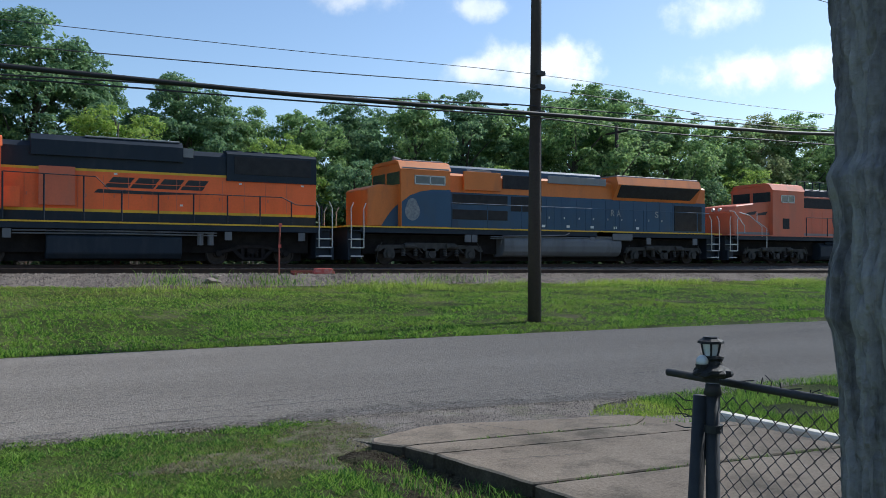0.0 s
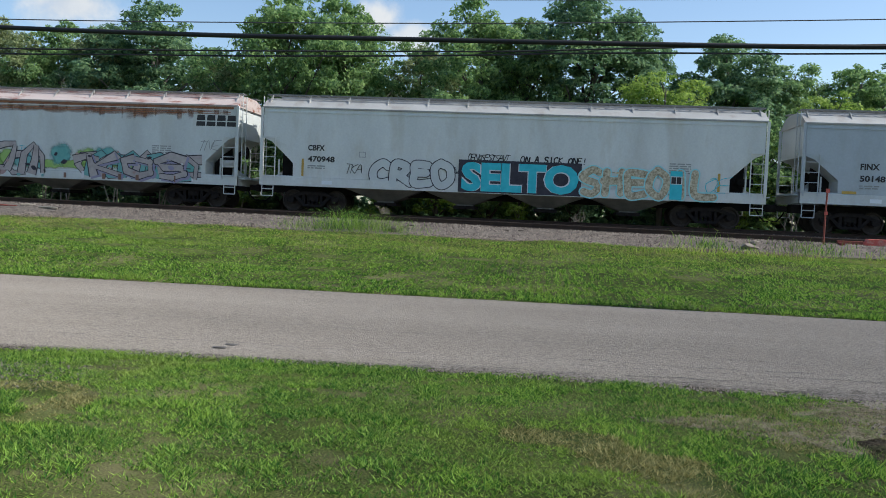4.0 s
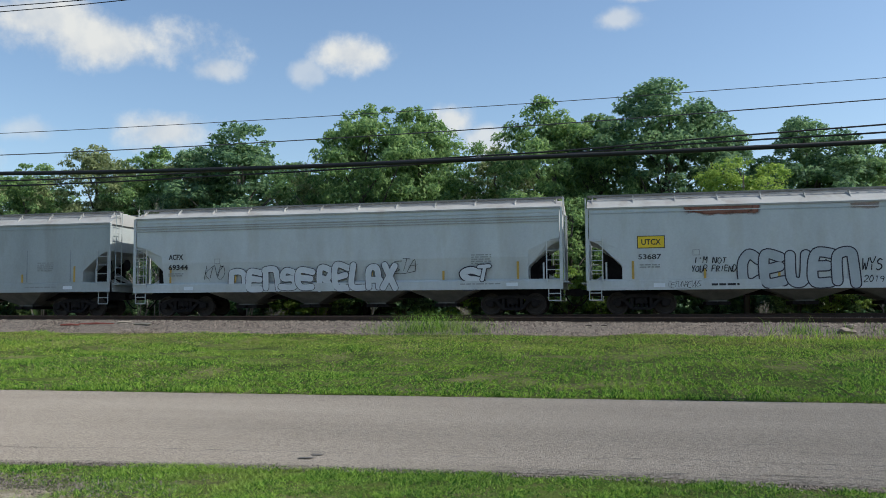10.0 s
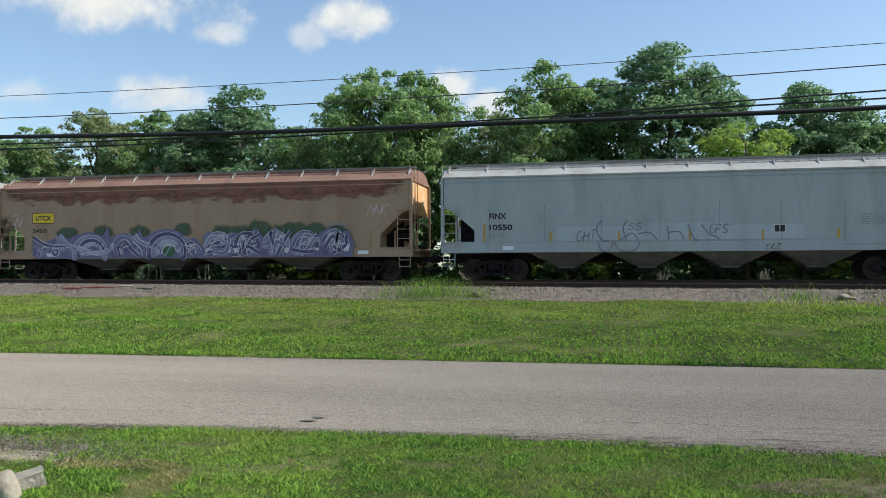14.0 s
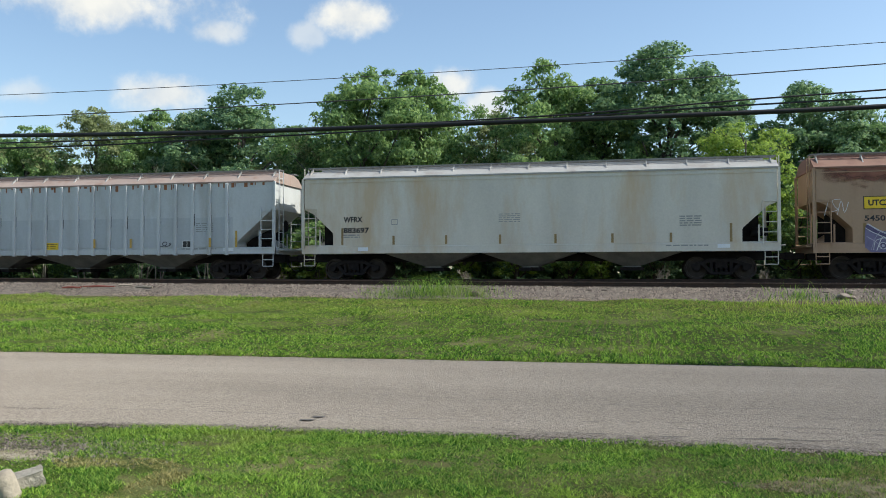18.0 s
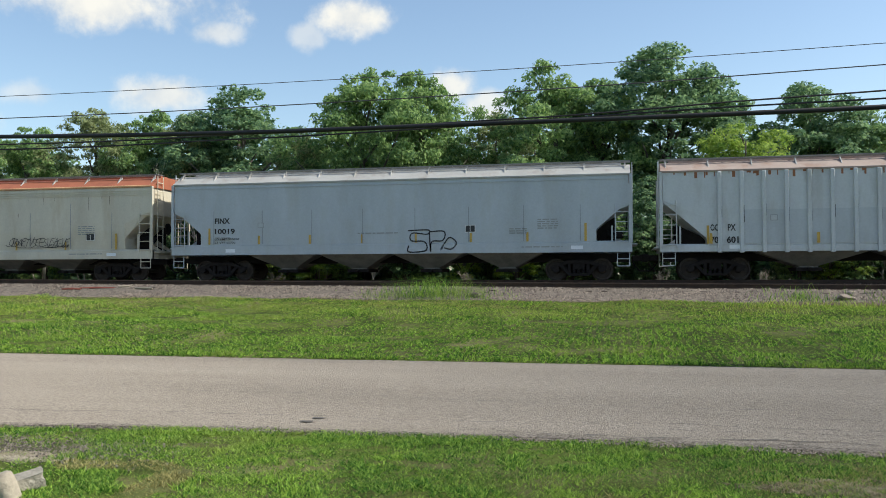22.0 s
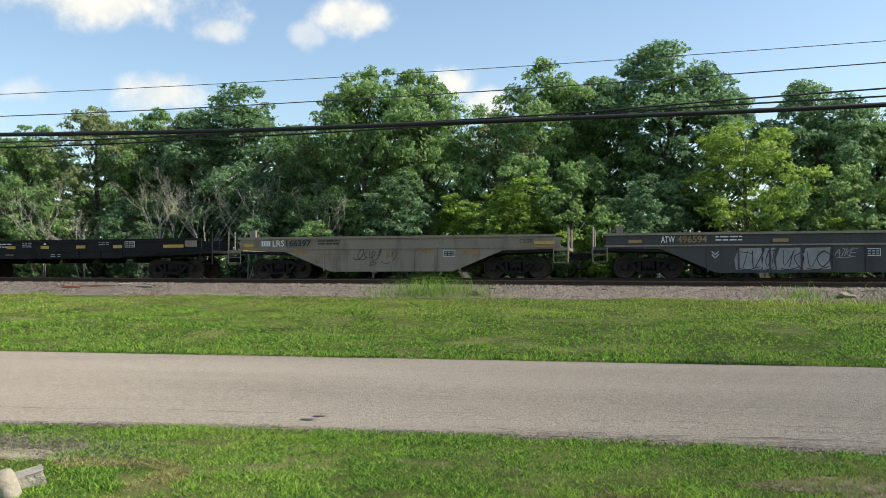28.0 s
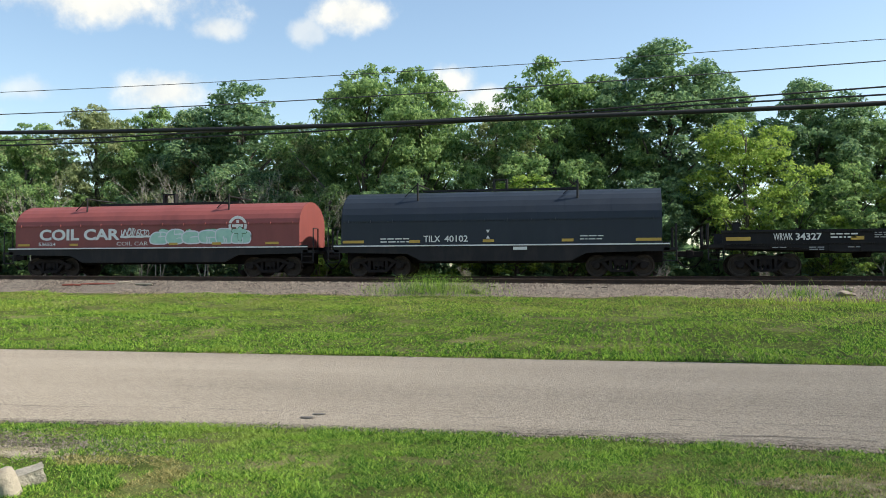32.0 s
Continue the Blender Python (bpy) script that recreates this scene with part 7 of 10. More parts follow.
    throwup(c, 5.72, 7.05, 1.0, 2.0, 3, G_INK, G_INK, 102, 0.09)
    throwup(c, 5.85, 7.1, 1.0, 1.9, 3, G_ROSE, G_INK, 103, 0.045, lift=0.006)
    throwup(c, 6.9, 7.75, 1.0, 1.4, 3, G_ROSE, G_INK, 104, 0.035, lift=0.012)
    hand_tag(c, "VICE", 7.85, 8.8, 1.85, 2.12, G_BLACK, 0.032, 104)
    hand_tag(c, "VETO", 8.0, 8.95, 1.52, 1.78, G_BLACK, 0.032, 107)
    scribble(c, 9.6, 10.3, 1.5, 1.95, G_BLACK, 105, 0.04)
    loop_tag(c, 9.6, 10.2, 1.62, 1.85, G_BLACK, 4, 0.022)
    scribble(c, 11.3, 14.2, 1.48, 1.9, G_BLACK, 106, 0.03)
    loop_tag(c, 11.2, 12.0, 1.5, 1.85, G_BLACK, 3, 0.02)
    loop_tag(c, 13.2, 14.3, 1.45, 1.6, G_BLACK, 4, 0.018)
    small_print(c, 7.9, 1.25, 2.4, 1, M_FAINT, 107, y=-1.616)
    lube_plate(c, 15.1, 1.75)


freight()


def well_car(label, u0, u1, body_m, marks, number, mark_m, num_m, seed, tagm=None, deep=0.28, lip_m=None, mark_x=1.85, reflectors=(), yellow_m=None, stencil=(9.0, 0.8, -1.51), print_m=None):
    """Low coil car: deep fish-belly side sills, open trough, platforms over the trucks."""
    L = u1 - u0
    car = thing("coil_car", pose(0, 0, RAIL_Z), label, "coil car", "freight cars of the train")
    CARS.append((car, u0))
    for s in (-1, 1):
        bm = bmesh.new()
        y = s * 1.5
        prism_y(bm, [(0.55, 1.68), (L - 0.55, 1.70), (L - 0.55, 1.2), (L - 2.6, 1.1), (L - 4.6, deep), (4.6, deep), (2.6, 1.1), (0.55, 1.2)], min(y, y - s * 0.05), max(y, y - s * 0.05))
        side = part("side_sill", bm, body_m, car)
        bm = bmesh.new()
        box(bm, 0.5, L - 0.5, min(y, y + s * 0.09), max(y, y + s * 0.09), 1.63, 1.72)
        box(bm, 0.5, L - 0.5, min(y, y + s * 0.06), max(y, y + s * 0.06), 1.20, 1.26)
        part("side_rail", bm, lip_m or body_m, side)
        for k in range(7):
            x = 4.3 + (L - 8.6) * k / 6
            bm = bmesh.new()
            box(bm, x - 0.03, x + 0.03, min(y, y + s * 0.04), max(y, y + s * 0.04), deep + 0.03, 1.2)
            part("stiffener", bm, body_m, side)
    bm = bmesh.new()
    prism_y(bm, [(0.6, 1.15), (2.8, 1.1), (4.8, max(0.5, deep + 0.08)), (L - 4.8, max(0.5, deep + 0.08)), (L - 2.8, 1.1), (L - 0.6, 1.15), (L - 0.6, 1.05), (L - 2.8, 0.98), (L - 4.8, max(0.38, deep)), (4.8, max(0.38, deep)), (2.8, 0.98), (0.6, 1.05)], -1.46, 1.46)
    part("trough_floor", bm, M_UNDER, car)
    for k in range(5):
        x = 4.0 + (L - 8) * k / 4
        bm = bmesh.new()
        prism_x(bm, [(-1.4, 1.45), (-0.9, 0.95), (0.9, 0.95), (1.4, 1.45), (1.4, 1.3), (0.9, 0.7), (-0.9, 0.7), (-1.4, 1.3)], x - 0.08, x + 0.08)
        part("bulkhead", bm, M_UNDER, car)
    for x, d in ((0.0, 1), (L, -1)):
        bm = bmesh.new()
        box(bm, min(x, x + d * 0.6), max(x, x + d * 0.6), -1.5, 1.5, 1.08, 1.2)
        part("end_platform", bm, body_m, car)
        irons = [([(x + d * 0.05, y, 0.62 if y < -1 else 1.15), (x + d * 0.05, y, 2.0)], 0.03) for y in (-1.5, -0.9, 0.9, 1.5)]
        irons += [([(x + d * 0.05, -1.5, z), (x + d * 0.6, -1.5, z)], 0.02) for z in (0.62, 0.9)]
        irons.append(([(x + d * 0.6, -1.5, z) for z in (0.62, 1.15)], 0.02))
        for pts, r in irons:
            bm = bmesh.new()
            tube(bm, pts, r, 6)
            part("grab_iron", bm, lip_m or body_m, car)
        place("coupler", COUPLER, car, Matrix.Translation((x, 0, 0)) @ (Matrix.Rotation(math.pi, 4, "Z") if d > 0 else Matrix.Identity(4)))
        place("air_hose", HOSE, car, Matrix.Translation((x, 0, 0)) @ (Matrix.Rotation(math.pi, 4, "Z") if d > 0 else Matrix.Identity(4)))
    bm = bmesh.new()
    box(bm, 0.95, 1.2, -1.35, -1.2, 1.7, 2.02)
    tube(bm, [(0.7, -1.3, 1.2), (0.72, -1.3, 1.95)], 0.03, 6)
    part("brake_stand", bm, lip_m or body_m, car)
    for x in (2.15, L - 2.15):
        add_truck(car, x, at_u=u0)
    y = -1.56
    lettering(car, marks, mark_x, 1.33, 0.17 * len(marks), 0.26, mark_m, y, 0.014)
    nx = mark_x + 0.17 * len(marks) + 0.09
    lettering(car, number, nx, 1.33, 0.18 * len(number), 0.26, num_m, y, 0.022)
    small_print(car, nx + 0.18 * len(number) + 0.3, 1.52, 0.95, 2, print_m or M_LETTERW, seed, 0.05, 0.12, y)
    for x0, x1 in reflectors:
        plate(car, "reflector", x0, x1, 1.33, 1.46, yellow_m or M_YELLOW, y)
    sx, sz, sy = stencil
    plate(car, "consolidated_stencil", sx, sx + 0.48, sz, sz + 0.27, M_LETTERW, sy)
    plate(car, "consolidated_stencil", sx + 0.02, sx + 0.46, sz + 0.02, sz + 0.25, M_LETTER, sy - 0.004)
    for k in range(6):
        px, pz = sx + 0.05 + 0.14 * (k % 3), sz + 0.05 + 0.1 * (k // 3)
        plate(car, "stencil_print", px, px + 0.1, pz, pz + 0.06, M_FAINT, sy - 0.007)
    return car, L


P_WELL = paint("well_grey_paint", (0.235, 0.20, 0.155), (0.11, 0.08, 0.055), amount=0.65, scale=1.6)
P_WELLDARK = paint("well_dark_paint", (0.07, 0.07, 0.072), (0.04, 0.035, 0.03), amount=0.4, spec=0.15)
P_WELLBLACK = paint("flat_black_paint", (0.014, 0.014, 0.016), (0.034, 0.029, 0.025), amount=0.4, spec=0.15)
P_OCHRE = paint("ochre_rust", (0.27, 0.17, 0.07), (0.17, 0.10, 0.05), amount=0.6)
P_REDBROWN = paint("coil_red_paint", (0.22, 0.06, 0.055), (0.14, 0.04, 0.04), amount=0.4)
P_COILBLACK = paint("coil_black_paint", (0.019, 0.026, 0.038), (0.034, 0.04, 0.05), rough=0.45, amount=0.3, spec=0.3)


def coil_covered(label, u0, u1, cover_m, frame_m, ends, ztop, seed):
    """Coil car under a round steel hood with lifting posts."""
    L = u1 - u0
    car = thing("covered_coil_car", pose(0, 0, RAIL_Z), label, "coil car", "freight cars of the train")
    CARS.append((car, u0))
    b0, b1 = ends
    prof = [(-1.52, 1.28), (-1.52, 2.2)] + [(-1.52 * math.cos(a), 2.2 + (ztop - 2.2) * math.sin(a)) for a in np.linspace(0.25, math.pi - 0.25, 13)] + [(1.52, 2.2), (1.52, 1.28)]
    bm = bmesh.new()
    prism_x(bm, prof, b0, b1)
    hood = part("hood", bm, cover_m, car, smooth=False)
    n = 7
    for k in range(n + 1):
        x = b0 + 0.03 + (b1 - b0 - 0.06) * k / n
        bm = bmesh.new()
        loft(bm, [[(x - w, y * q, (z - 2.2) * q + 2.2) for y, z in prof[1:-1]] for w, q in ((-0.02, 1.006), (0.02, 1.006))], cap=False, closed=False)
        part("hood_seam", bm, cover_m, hood)
    bm = bmesh.new()
    box(bm, b0 - 0.01, b1 + 0.01, -1.545, -1.5, 2.22, 2.26)
    for k in range(14):
        x = b0 + 0.3 + (b1 - b0 - 0.6) * k / 13
        box(bm, x - 0.025, x + 0.025, -1.58, -1.52, 2.2, 2.3)
    part("hood_edge", bm, cover_m, hood)
    for f in (0.245, 0.75):
        x = b0 + (b1 - b0) * f
        bm = bmesh.new()
        tube(bm, [(x, -1.1, ztop - 0.42), (x, -1.1, ztop + 0.32)], 0.04, 6)
        tube(bm, [(x, -1.1, ztop + 0.28), (x - 0.55, -1.1, ztop - 0.25)], 0.022, 5)
        tube(bm, [(x, -1.1, ztop + 0.25), (x, 1.1, ztop + 0.25)], 0.03, 5)
        part("lifting_post", bm, frame_m, hood)
    bm = bmesh.new()
    box(bm, b0 + (b1 - b0) * 0.245, b0 + (b1 - b0) * 0.75, -0.14, 0.14, ztop + 0.02, ztop + 0.1)
    xm = b0 + (b1 - b0) * 0.5
    box(bm, xm - 0.3, xm - 0.22, -0.14, 0.14, ztop + 0.1, ztop + 0.45)
    box(bm, xm + 0.22, xm + 0.3, -0.14, 0.14, ztop + 0.1, ztop + 0.45)
    box(bm, xm - 0.3, xm + 0.3, -0.14, 0.14, ztop + 0.45, ztop + 0.5)
    part("lifting_beam", bm, frame_m, hood)
    for s in (-1, 1):
        bm = bmesh.new()
        y = s * 1.5
        prism_y(bm, [(0.3, 1.32), (L - 0.3, 1.32), (L - 0.3, 0.98), (L - 3.4, 0.92), (L - 4.0, 0.62), (4.0, 0.62), (3.4, 0.92), (0.3, 0.98)], min(y, y - s * 0.06), max(y, y - s * 0.06))
        side = part("side_sill", bm, frame_m, car)
        bm = bmesh.new()
        box(bm, 0.3, L - 0.3, min(y, y + s * 0.06), max(y, y + s * 0.06), 1.22, 1.27)
        part("sill_stripe", bm, M_LETTERW, side)
    for x, d in ((0.0, 1), (L, -1)):
        bm = bmesh.new()
        box(bm, min(x, x + d * 0.5), max(x, x + d * 0.5), -1.5, 1.5, 1.0, 1.1)
        part("end_platform", bm, frame_m, car)
        irons = [([(x + d * 0.05, y, 0.6 if y < -1 else 1.1), (x + d * 0.05, y, 2.0)], 0.028) for y in (-1.5, -0.95, 0.95, 1.5)]
        irons += [([(x + d * 0.05, -1.5, z), (x + d * 0.55, -1.5, z)], 0.02) for z in (0.6, 0.85)]
        irons += [([(x + d * 0.55, -1.5, 0.6), (x + d * 0.55, -1.5, 1.1)], 0.02), ([(x + d * 0.05, -1.5, 2.0), (x + d * 0.05, -0.95, 2.0)], 0.022)]
        for pts, r in irons:
            bm = bmesh.new()
            tube(bm, pts, r, 6)
            part("grab_iron", bm, frame_m, car)
        place("coupler", COUPLER, car, Matrix.Translation((x, 0, 0)) @ (Matrix.Rotation(math.pi, 4, "Z") if d > 0 else Matrix.Identity(4)))
        place("air_hose", HOSE, car, Matrix.Translation((x, 0, 0)) @ (Matrix.Rotation(math.pi, 4, "Z") if d > 0 else Matrix.Identity(4)))
    bm = bmesh.new()
    box(bm, 0.5, L - 0.5, -0.3, 0.3, 0.55, 1.0)
    part("center_sill", bm, M_UNDER, car)
    for x in (2.05, L - 2.15):
        add_truck(car, x, at_u=u0)
    return car, L


def coil_cars():
    c, L = well_car("dark grey open coil car with silver graffiti", -131.2, -116.0, P_WELLDARK, "ATW", "496594", M_LETTERW, M_FADED, 1, yellow_m=M_FADED, deep=0.2, lip_m=P_WELL, mark_x=2.6, reflectors=((1.4, 1.9), (6.6, 7.15), (10.5, 10.95), (13.1, 13.9)), stencil=(9.8, 0.8, -1.51))
    for k, (x0, x1) in enumerate(((5.3, 6.2), (6.25, 6.7), (6.75, 7.6), (7.65, 8.6))):
        bm = bmesh.new()
        r = random.Random(k)
        prism_y(bm, [(x0, 0.3), (x1, 0.32), (x1 + r.uniform(-0.1, 0.1), 0.7), (x1, 1.12), (x0 + 0.1, 1.1), (x0 - 0.05, 0.7)], -1.514, -1.51)
        part("graffiti_fill", bm, G_DIM, c)
        scribble(c, x0 + 0.05, x1 - 0.05, 0.35, 1.05, G_BLACK, 120 + k, 0.04, 2, y=-1.519)
    scribble(c, 8.7, 9.4, 0.75, 1.1, G_DIM, 125, 0.04, 3, y=-1.515)
    for dx in (-0.12, 0.0):
        bm = bmesh.new()
        ribbon(bm, [(4.45, 1.0 + dx), (4.57, 0.87 + dx), (4.69, 1.0 + dx)], 0.03, -1.513)
        part("arrow_mark", bm, M_LETTERW, c)
    c, L = well_car("weathered grey coil car with wide sides and a small tag", -146.35, -132.05, P_WELL, "LRS", "166397", M_LETTERW, M_LETTER, 2, mark_x=2.06, reflectors=((0.77, 1.2), (12.95, 13.75)), stencil=(9.32, 0.86, -1.51), print_m=M_LETTER)
    loop_tag(c, 5.7, 6.75, 0.72, 1.2, G_BLACK, 4, 0.026, -1.515, 0.35)
    loop_tag(c, 6.25, 6.55, 0.52, 0.7, G_BLACK, 2, 0.02, -1.515, 0.3)
    loop_tag(c, 6.95, 7.3, 0.55, 1.12, G_BLACK, 1, 0.022, -1.515, 0.5)
    plate(c, "barcode_label", 1.55, 1.98, 1.33, 1.58, M_FAINT, -1.56)
    for k in range(4):
        plate(c, "barcode_bar", 1.58 + 0.1 * k, 1.64 + 0.1 * k, 1.35, 1.56, M_LETTERW, -1.564)
    lettering(c, "CS 20", 12.38, 1.40, 0.5, 0.14, M_LETTER, -1.56, 0.008)
    for x0, x1, z0, z1, k in ((2.95, 3.6, 1.0, 1.19, 1), (4.05, 4.5, 0.8, 1.0, 2), (6.95, 7.3, 0.78, 1.05, 3), (10.15, 10.8, 0.95, 1.12, 4), (8.2, 8.9, 1.05, 1.19, 5), (12.5, 13.9, 1.22, 1.3, 6), (0.6, 1.6, 1.22, 1.3, 7)):
        ragged_band(c, x0, x1, z0, z1, 0.09, P_OCHRE, 150 + k, y=-1.507 if k < 6 else -1.562, name="rust_patch")
    c, L = well_car("black open coil car with yellow reflectors", -162.0, -147.0, P_WELLBLACK, "WRWK", "34327", M_LETTERW, M_LETTERW, 3, deep=0.9, mark_x=2.35, reflectors=((0.68, 1.55), (5.0, 5.45), (6.73, 7.15), (8.5, 8.95), (10.3, 10.74), (12.7, 13.65)), stencil=(10.87, 1.36, -1.56))
    bm = bmesh.new()
    prism_y(bm, [(6.86, 1.5), (7.02, 1.5), (6.94, 1.62)], -1.565, -1.56)
    part("jacking_mark", bm, M_LETTERW, c)
    small_print(c, 5.8, 1.56, 0.5, 3, M_FAINT, 31, 0.04, 0.08, -1.56)
    small_print(c, 9.6, 1.56, 0.5, 2, M_FAINT, 32, 0.04, 0.08, -1.56)
    for x, n in ((2.3, 1), (3.6, 2), (4.9, 1), (7.2, 2)):
        small_print(c, x, 1.05, 0.5, n, M_FAINT, 33, 0.035, 0.08, -1.515)
    # pale colour stands in for sun caught by the end plate
    plate(c, "end_plate", 13.72, 14.28, 1.36, 1.66, P_WELL, -1.57)
    c, L = coil_covered("black covered coil car with a rounded steel hood", -177.0, -163.05, P_COILBLACK, M_BLACKPAINT, (0.62, 13.38), 3.5, 4)
    lettering(c, "TILX", 4.1, 1.38, 0.68, 0.26, M_LETTERW, -1.56, 0.016)
    lettering(c, "40102", 4.95, 1.38, 0.95, 0.26, M_LETTERW, -1.56, 0.016)
    for x, w in ((0.7, 0.9), (3.5, 0.45), (6.5, 0.45), (9.6, 0.45), (12.4, 0.95)):
        plate(c, "reflector", x, x + w, 1.36, 1.47, M_YELLOW, -1.56)
    small_print(c, 2.3, 1.5, 1.2, 2, M_LETTERW, 5, 0.05, 0.12, -1.56)
    small_print(c, 10.3, 1.55, 0.9, 2, M_LETTERW, 6, 0.04, 0.12, -1.56)
    plate(c, "decal", 7.7, 8.25, 1.05, 1.17, M_LETTERW, -1.56)
    for z0, z1 in ((1.85, 1.72), (1.5, 1.63)):
        bm = bmesh.new()
        prism_y(bm, [(6.62, z0), (6.78, z0), (6.70, z1)], -1.535, -1.53)
        part("jacking_mark", bm, M_LETTERW, c)
    c, L = coil_covered("brick-red covered coil car with white lettering and mint graffiti", -192.3, -177.55, P_REDBROWN, M_BLACKPAINT, (0.65, 14.1), 3.2, 5)
    lettering(c, "COIL CAR", 1.88, 1.60, 3.95, 0.5, M_LETTERW, -1.535, 0.035)
    scribble(c, 5.85, 6.5, 1.72, 2.1, M_LETTERW, 7, 0.07, 2, y=-1.535)
    scribble(c, 6.5, 7.2, 1.72, 2.05, M_LETTERW, 8, 0.05, 3, y=-1.535)
    plate(c, "paint_stroke", 5.85, 7.3, 1.70, 1.78, M_LETTERW, -1.536)
    lettering(c, "COIL CAR", 5.7, 1.36, 1.5, 0.16, M_LETTERW, -1.56, 0.0)
    lettering(c, "536524", 1.85, 1.36, 0.85, 0.16, M_LETTERW, -1.56, 0.012)
    throwup(c, 7.35, 11.9, 1.4, 2.05, 6, G_MINT, G_WHITE, 131, 0.05, face=-1.53)
    fat_word(c, "PULOUT", 7.75, 11.75, 1.46, 2.06, G_MINT, G_GREEN, 0.17, 0.025, 77, y=-1.534)
    bm = bmesh.new()
    for r0, r1 in ((0.42, 0.30), (0.27, 0.0)):
        ring = [bm.verts.new((11.35 + r0 * math.cos(a), -1.534, 2.15 + r0 * math.sin(a))) for a in np.linspace(0, 2 * math.pi, 25)[:-1]]
        if r1:
            inner = [bm.verts.new((11.35 + r1 * math.cos(a), -1.534, 2.15 + r1 * math.sin(a))) for a in np.linspace(0, 2 * math.pi, 25)[:-1]]
            for i in range(24):
                bm.faces.new((ring[i], ring[(i + 1) % 24], inner[(i + 1) % 24], inner[i]))
    box(bm, 11.29, 11.41, -1.537, -1.534, 1.9, 2.4)
    box(bm, 11.1, 11.6, -1.5375, -1.5345, 2.09, 2.21)
    part("round_emblem", bm, M_LETTERW, c, "white ring emblem with a cross")
    for x, w in ((0.8, 0.6), (3.4, 0.4), (8.2, 0.4), (10.2, 0.4), (12.6, 0.6)):
        plate(c, "reflector", x, x + w, 1.36, 1.46, M_YELLOW, -1.56)


coil_cars()

# ---- locomotives ----
L_ORANGE = paint("loco_orange", (0.86, 0.157, 0.04), (0.5, 0.128, 0.048), amount=0.3)
L_FADED = paint("loco_faded_red", (0.60, 0.15, 0.075), (0.40, 0.16, 0.10), amount=0.45)
L_NSORANGE = paint("loco_tangerine", (0.627, 0.178, 0.036), (0.323, 0.111, 0.048), amount=0.4)
L_BLUE = paint("loco_navy", (0.0315, 0.075, 0.135), (0.049, 0.0675, 0.0825), amount=0.4)
L_BLACK = paint("loco_black", (0.022, 0.03, 0.042), (0.05, 0.055, 0.065), amount=0.4, spec=0.15)
L_YELLOW = paint("loco_yellow", (0.70, 0.42, 0.03), (0.40, 0.25, 0.06), amount=0.4)
L_TANK = paint("loco_tank_grey", (0.145, 0.15, 0.16), (0.07, 0.07, 0.07), amount=0.5, spec=0.2)
L_ROOFGREY = paint("loco_roof_grey", (0.21, 0.21, 0.21), (0.14, 0.13, 0.125), amount=0.4)
L_BLUEDARK = paint("loco_dark_navy", (0.03, 0.065, 0.12), (0.04, 0.05, 0.06), amount=0.4)
L_TRUCKGREY = mat("loco_truck_grey", (0.0275, 0.0264, 0.0248), (0.0715, 0.0671, 0.0616), scale=4, rough=0.85, fine=25, bump=0.3)
L_SILVER = mat("handrail_silver", (0.45, 0.45, 0.44), (0.6, 0.6, 0.58), rough=0.5, metal=0.3, fine=20)
L_EMBLEM = mat("worn_emblem", (0.10, 0.12, 0.15), (0.30, 0.30, 0.29), scale=9, rough=0.7, fine=30, bump=0)
M_LAMPWHITE = mat("headlight_lens", (0.6, 0.6, 0.58), (0.75, 0.75, 0.72), rough=0.2, fine=10, bump=0)
L_GRILLE = mat("dark_grille", (0.012, 0.012, 0.014), (0.03, 0.03, 0.032), rough=0.8, fine=40, bump=0.5)


def rail_posts(car, pts, spacing, y, r=0.02, z0=1.6, m=None):
    """A handrail through (x, z) points with posts down to z0, each post a part."""
    bm = bmesh.new()
    tube(bm, [(x, y, z) for x, z in pts], r, 6)
    hr = part("handrail", bm, m or L_BLACK, car)
    xs, zs = [p[0] for p in pts], [p[1] for p in pts]
    x = xs[0]
    while x <= xs[-1] + 0.01:
        bm = bmesh.new()
        tube(bm, [(x, y, z0), (x, y, float(np.interp(x, xs, zs)))], r * 1.5, 6)
        part("stanchion", bm, m or L_BLACK, hr)
        x += spacing


def loco_steps(car, x, d, rail_m, z_top=1.6, w=0.62):
    bm = bmesh.new()
    box(bm, min(x, x + d * w), max(x, x + d * w), -1.2, 1.2, 0.25, z_top)
    well = part("step_well", bm, L_BLACK, car)
    for k in range(4):
        z = 0.32 + k * 0.36
        for s in (-1, 1):
            bm = bmesh.new()
            box(bm, min(x + d * 0.03, x + d * (w - 0.03)), max(x + d * 0.03, x + d * (w - 0.03)), s * 1.52 if s < 0 else 1.2, -1.2 if s < 0 else 1.52, z, z + 0.035)
            box(bm, min(x + d * 0.03, x + d * (w - 0.03)), max(x + d * 0.03, x + d * (w - 0.03)), s * 1.53, s * 1.53 + 0.012, z, z + 0.05)
            part("step", bm, L_SILVER if k < 3 else L_BLACK, well)
    for s in (-1, 1):
        for xx in (x + d * 0.02, x + d * (w - 0.02)):
            bm = bmesh.new()
            tube(bm, [(xx, s * 1.55, 0.7), (xx, s * 1.56, 1.5), (xx, s * 1.53, 2.35), (xx + d * 0.12, s * 1.50, 2.6)], 0.024, 6)
            part("grab_rail", bm, rail_m, well)


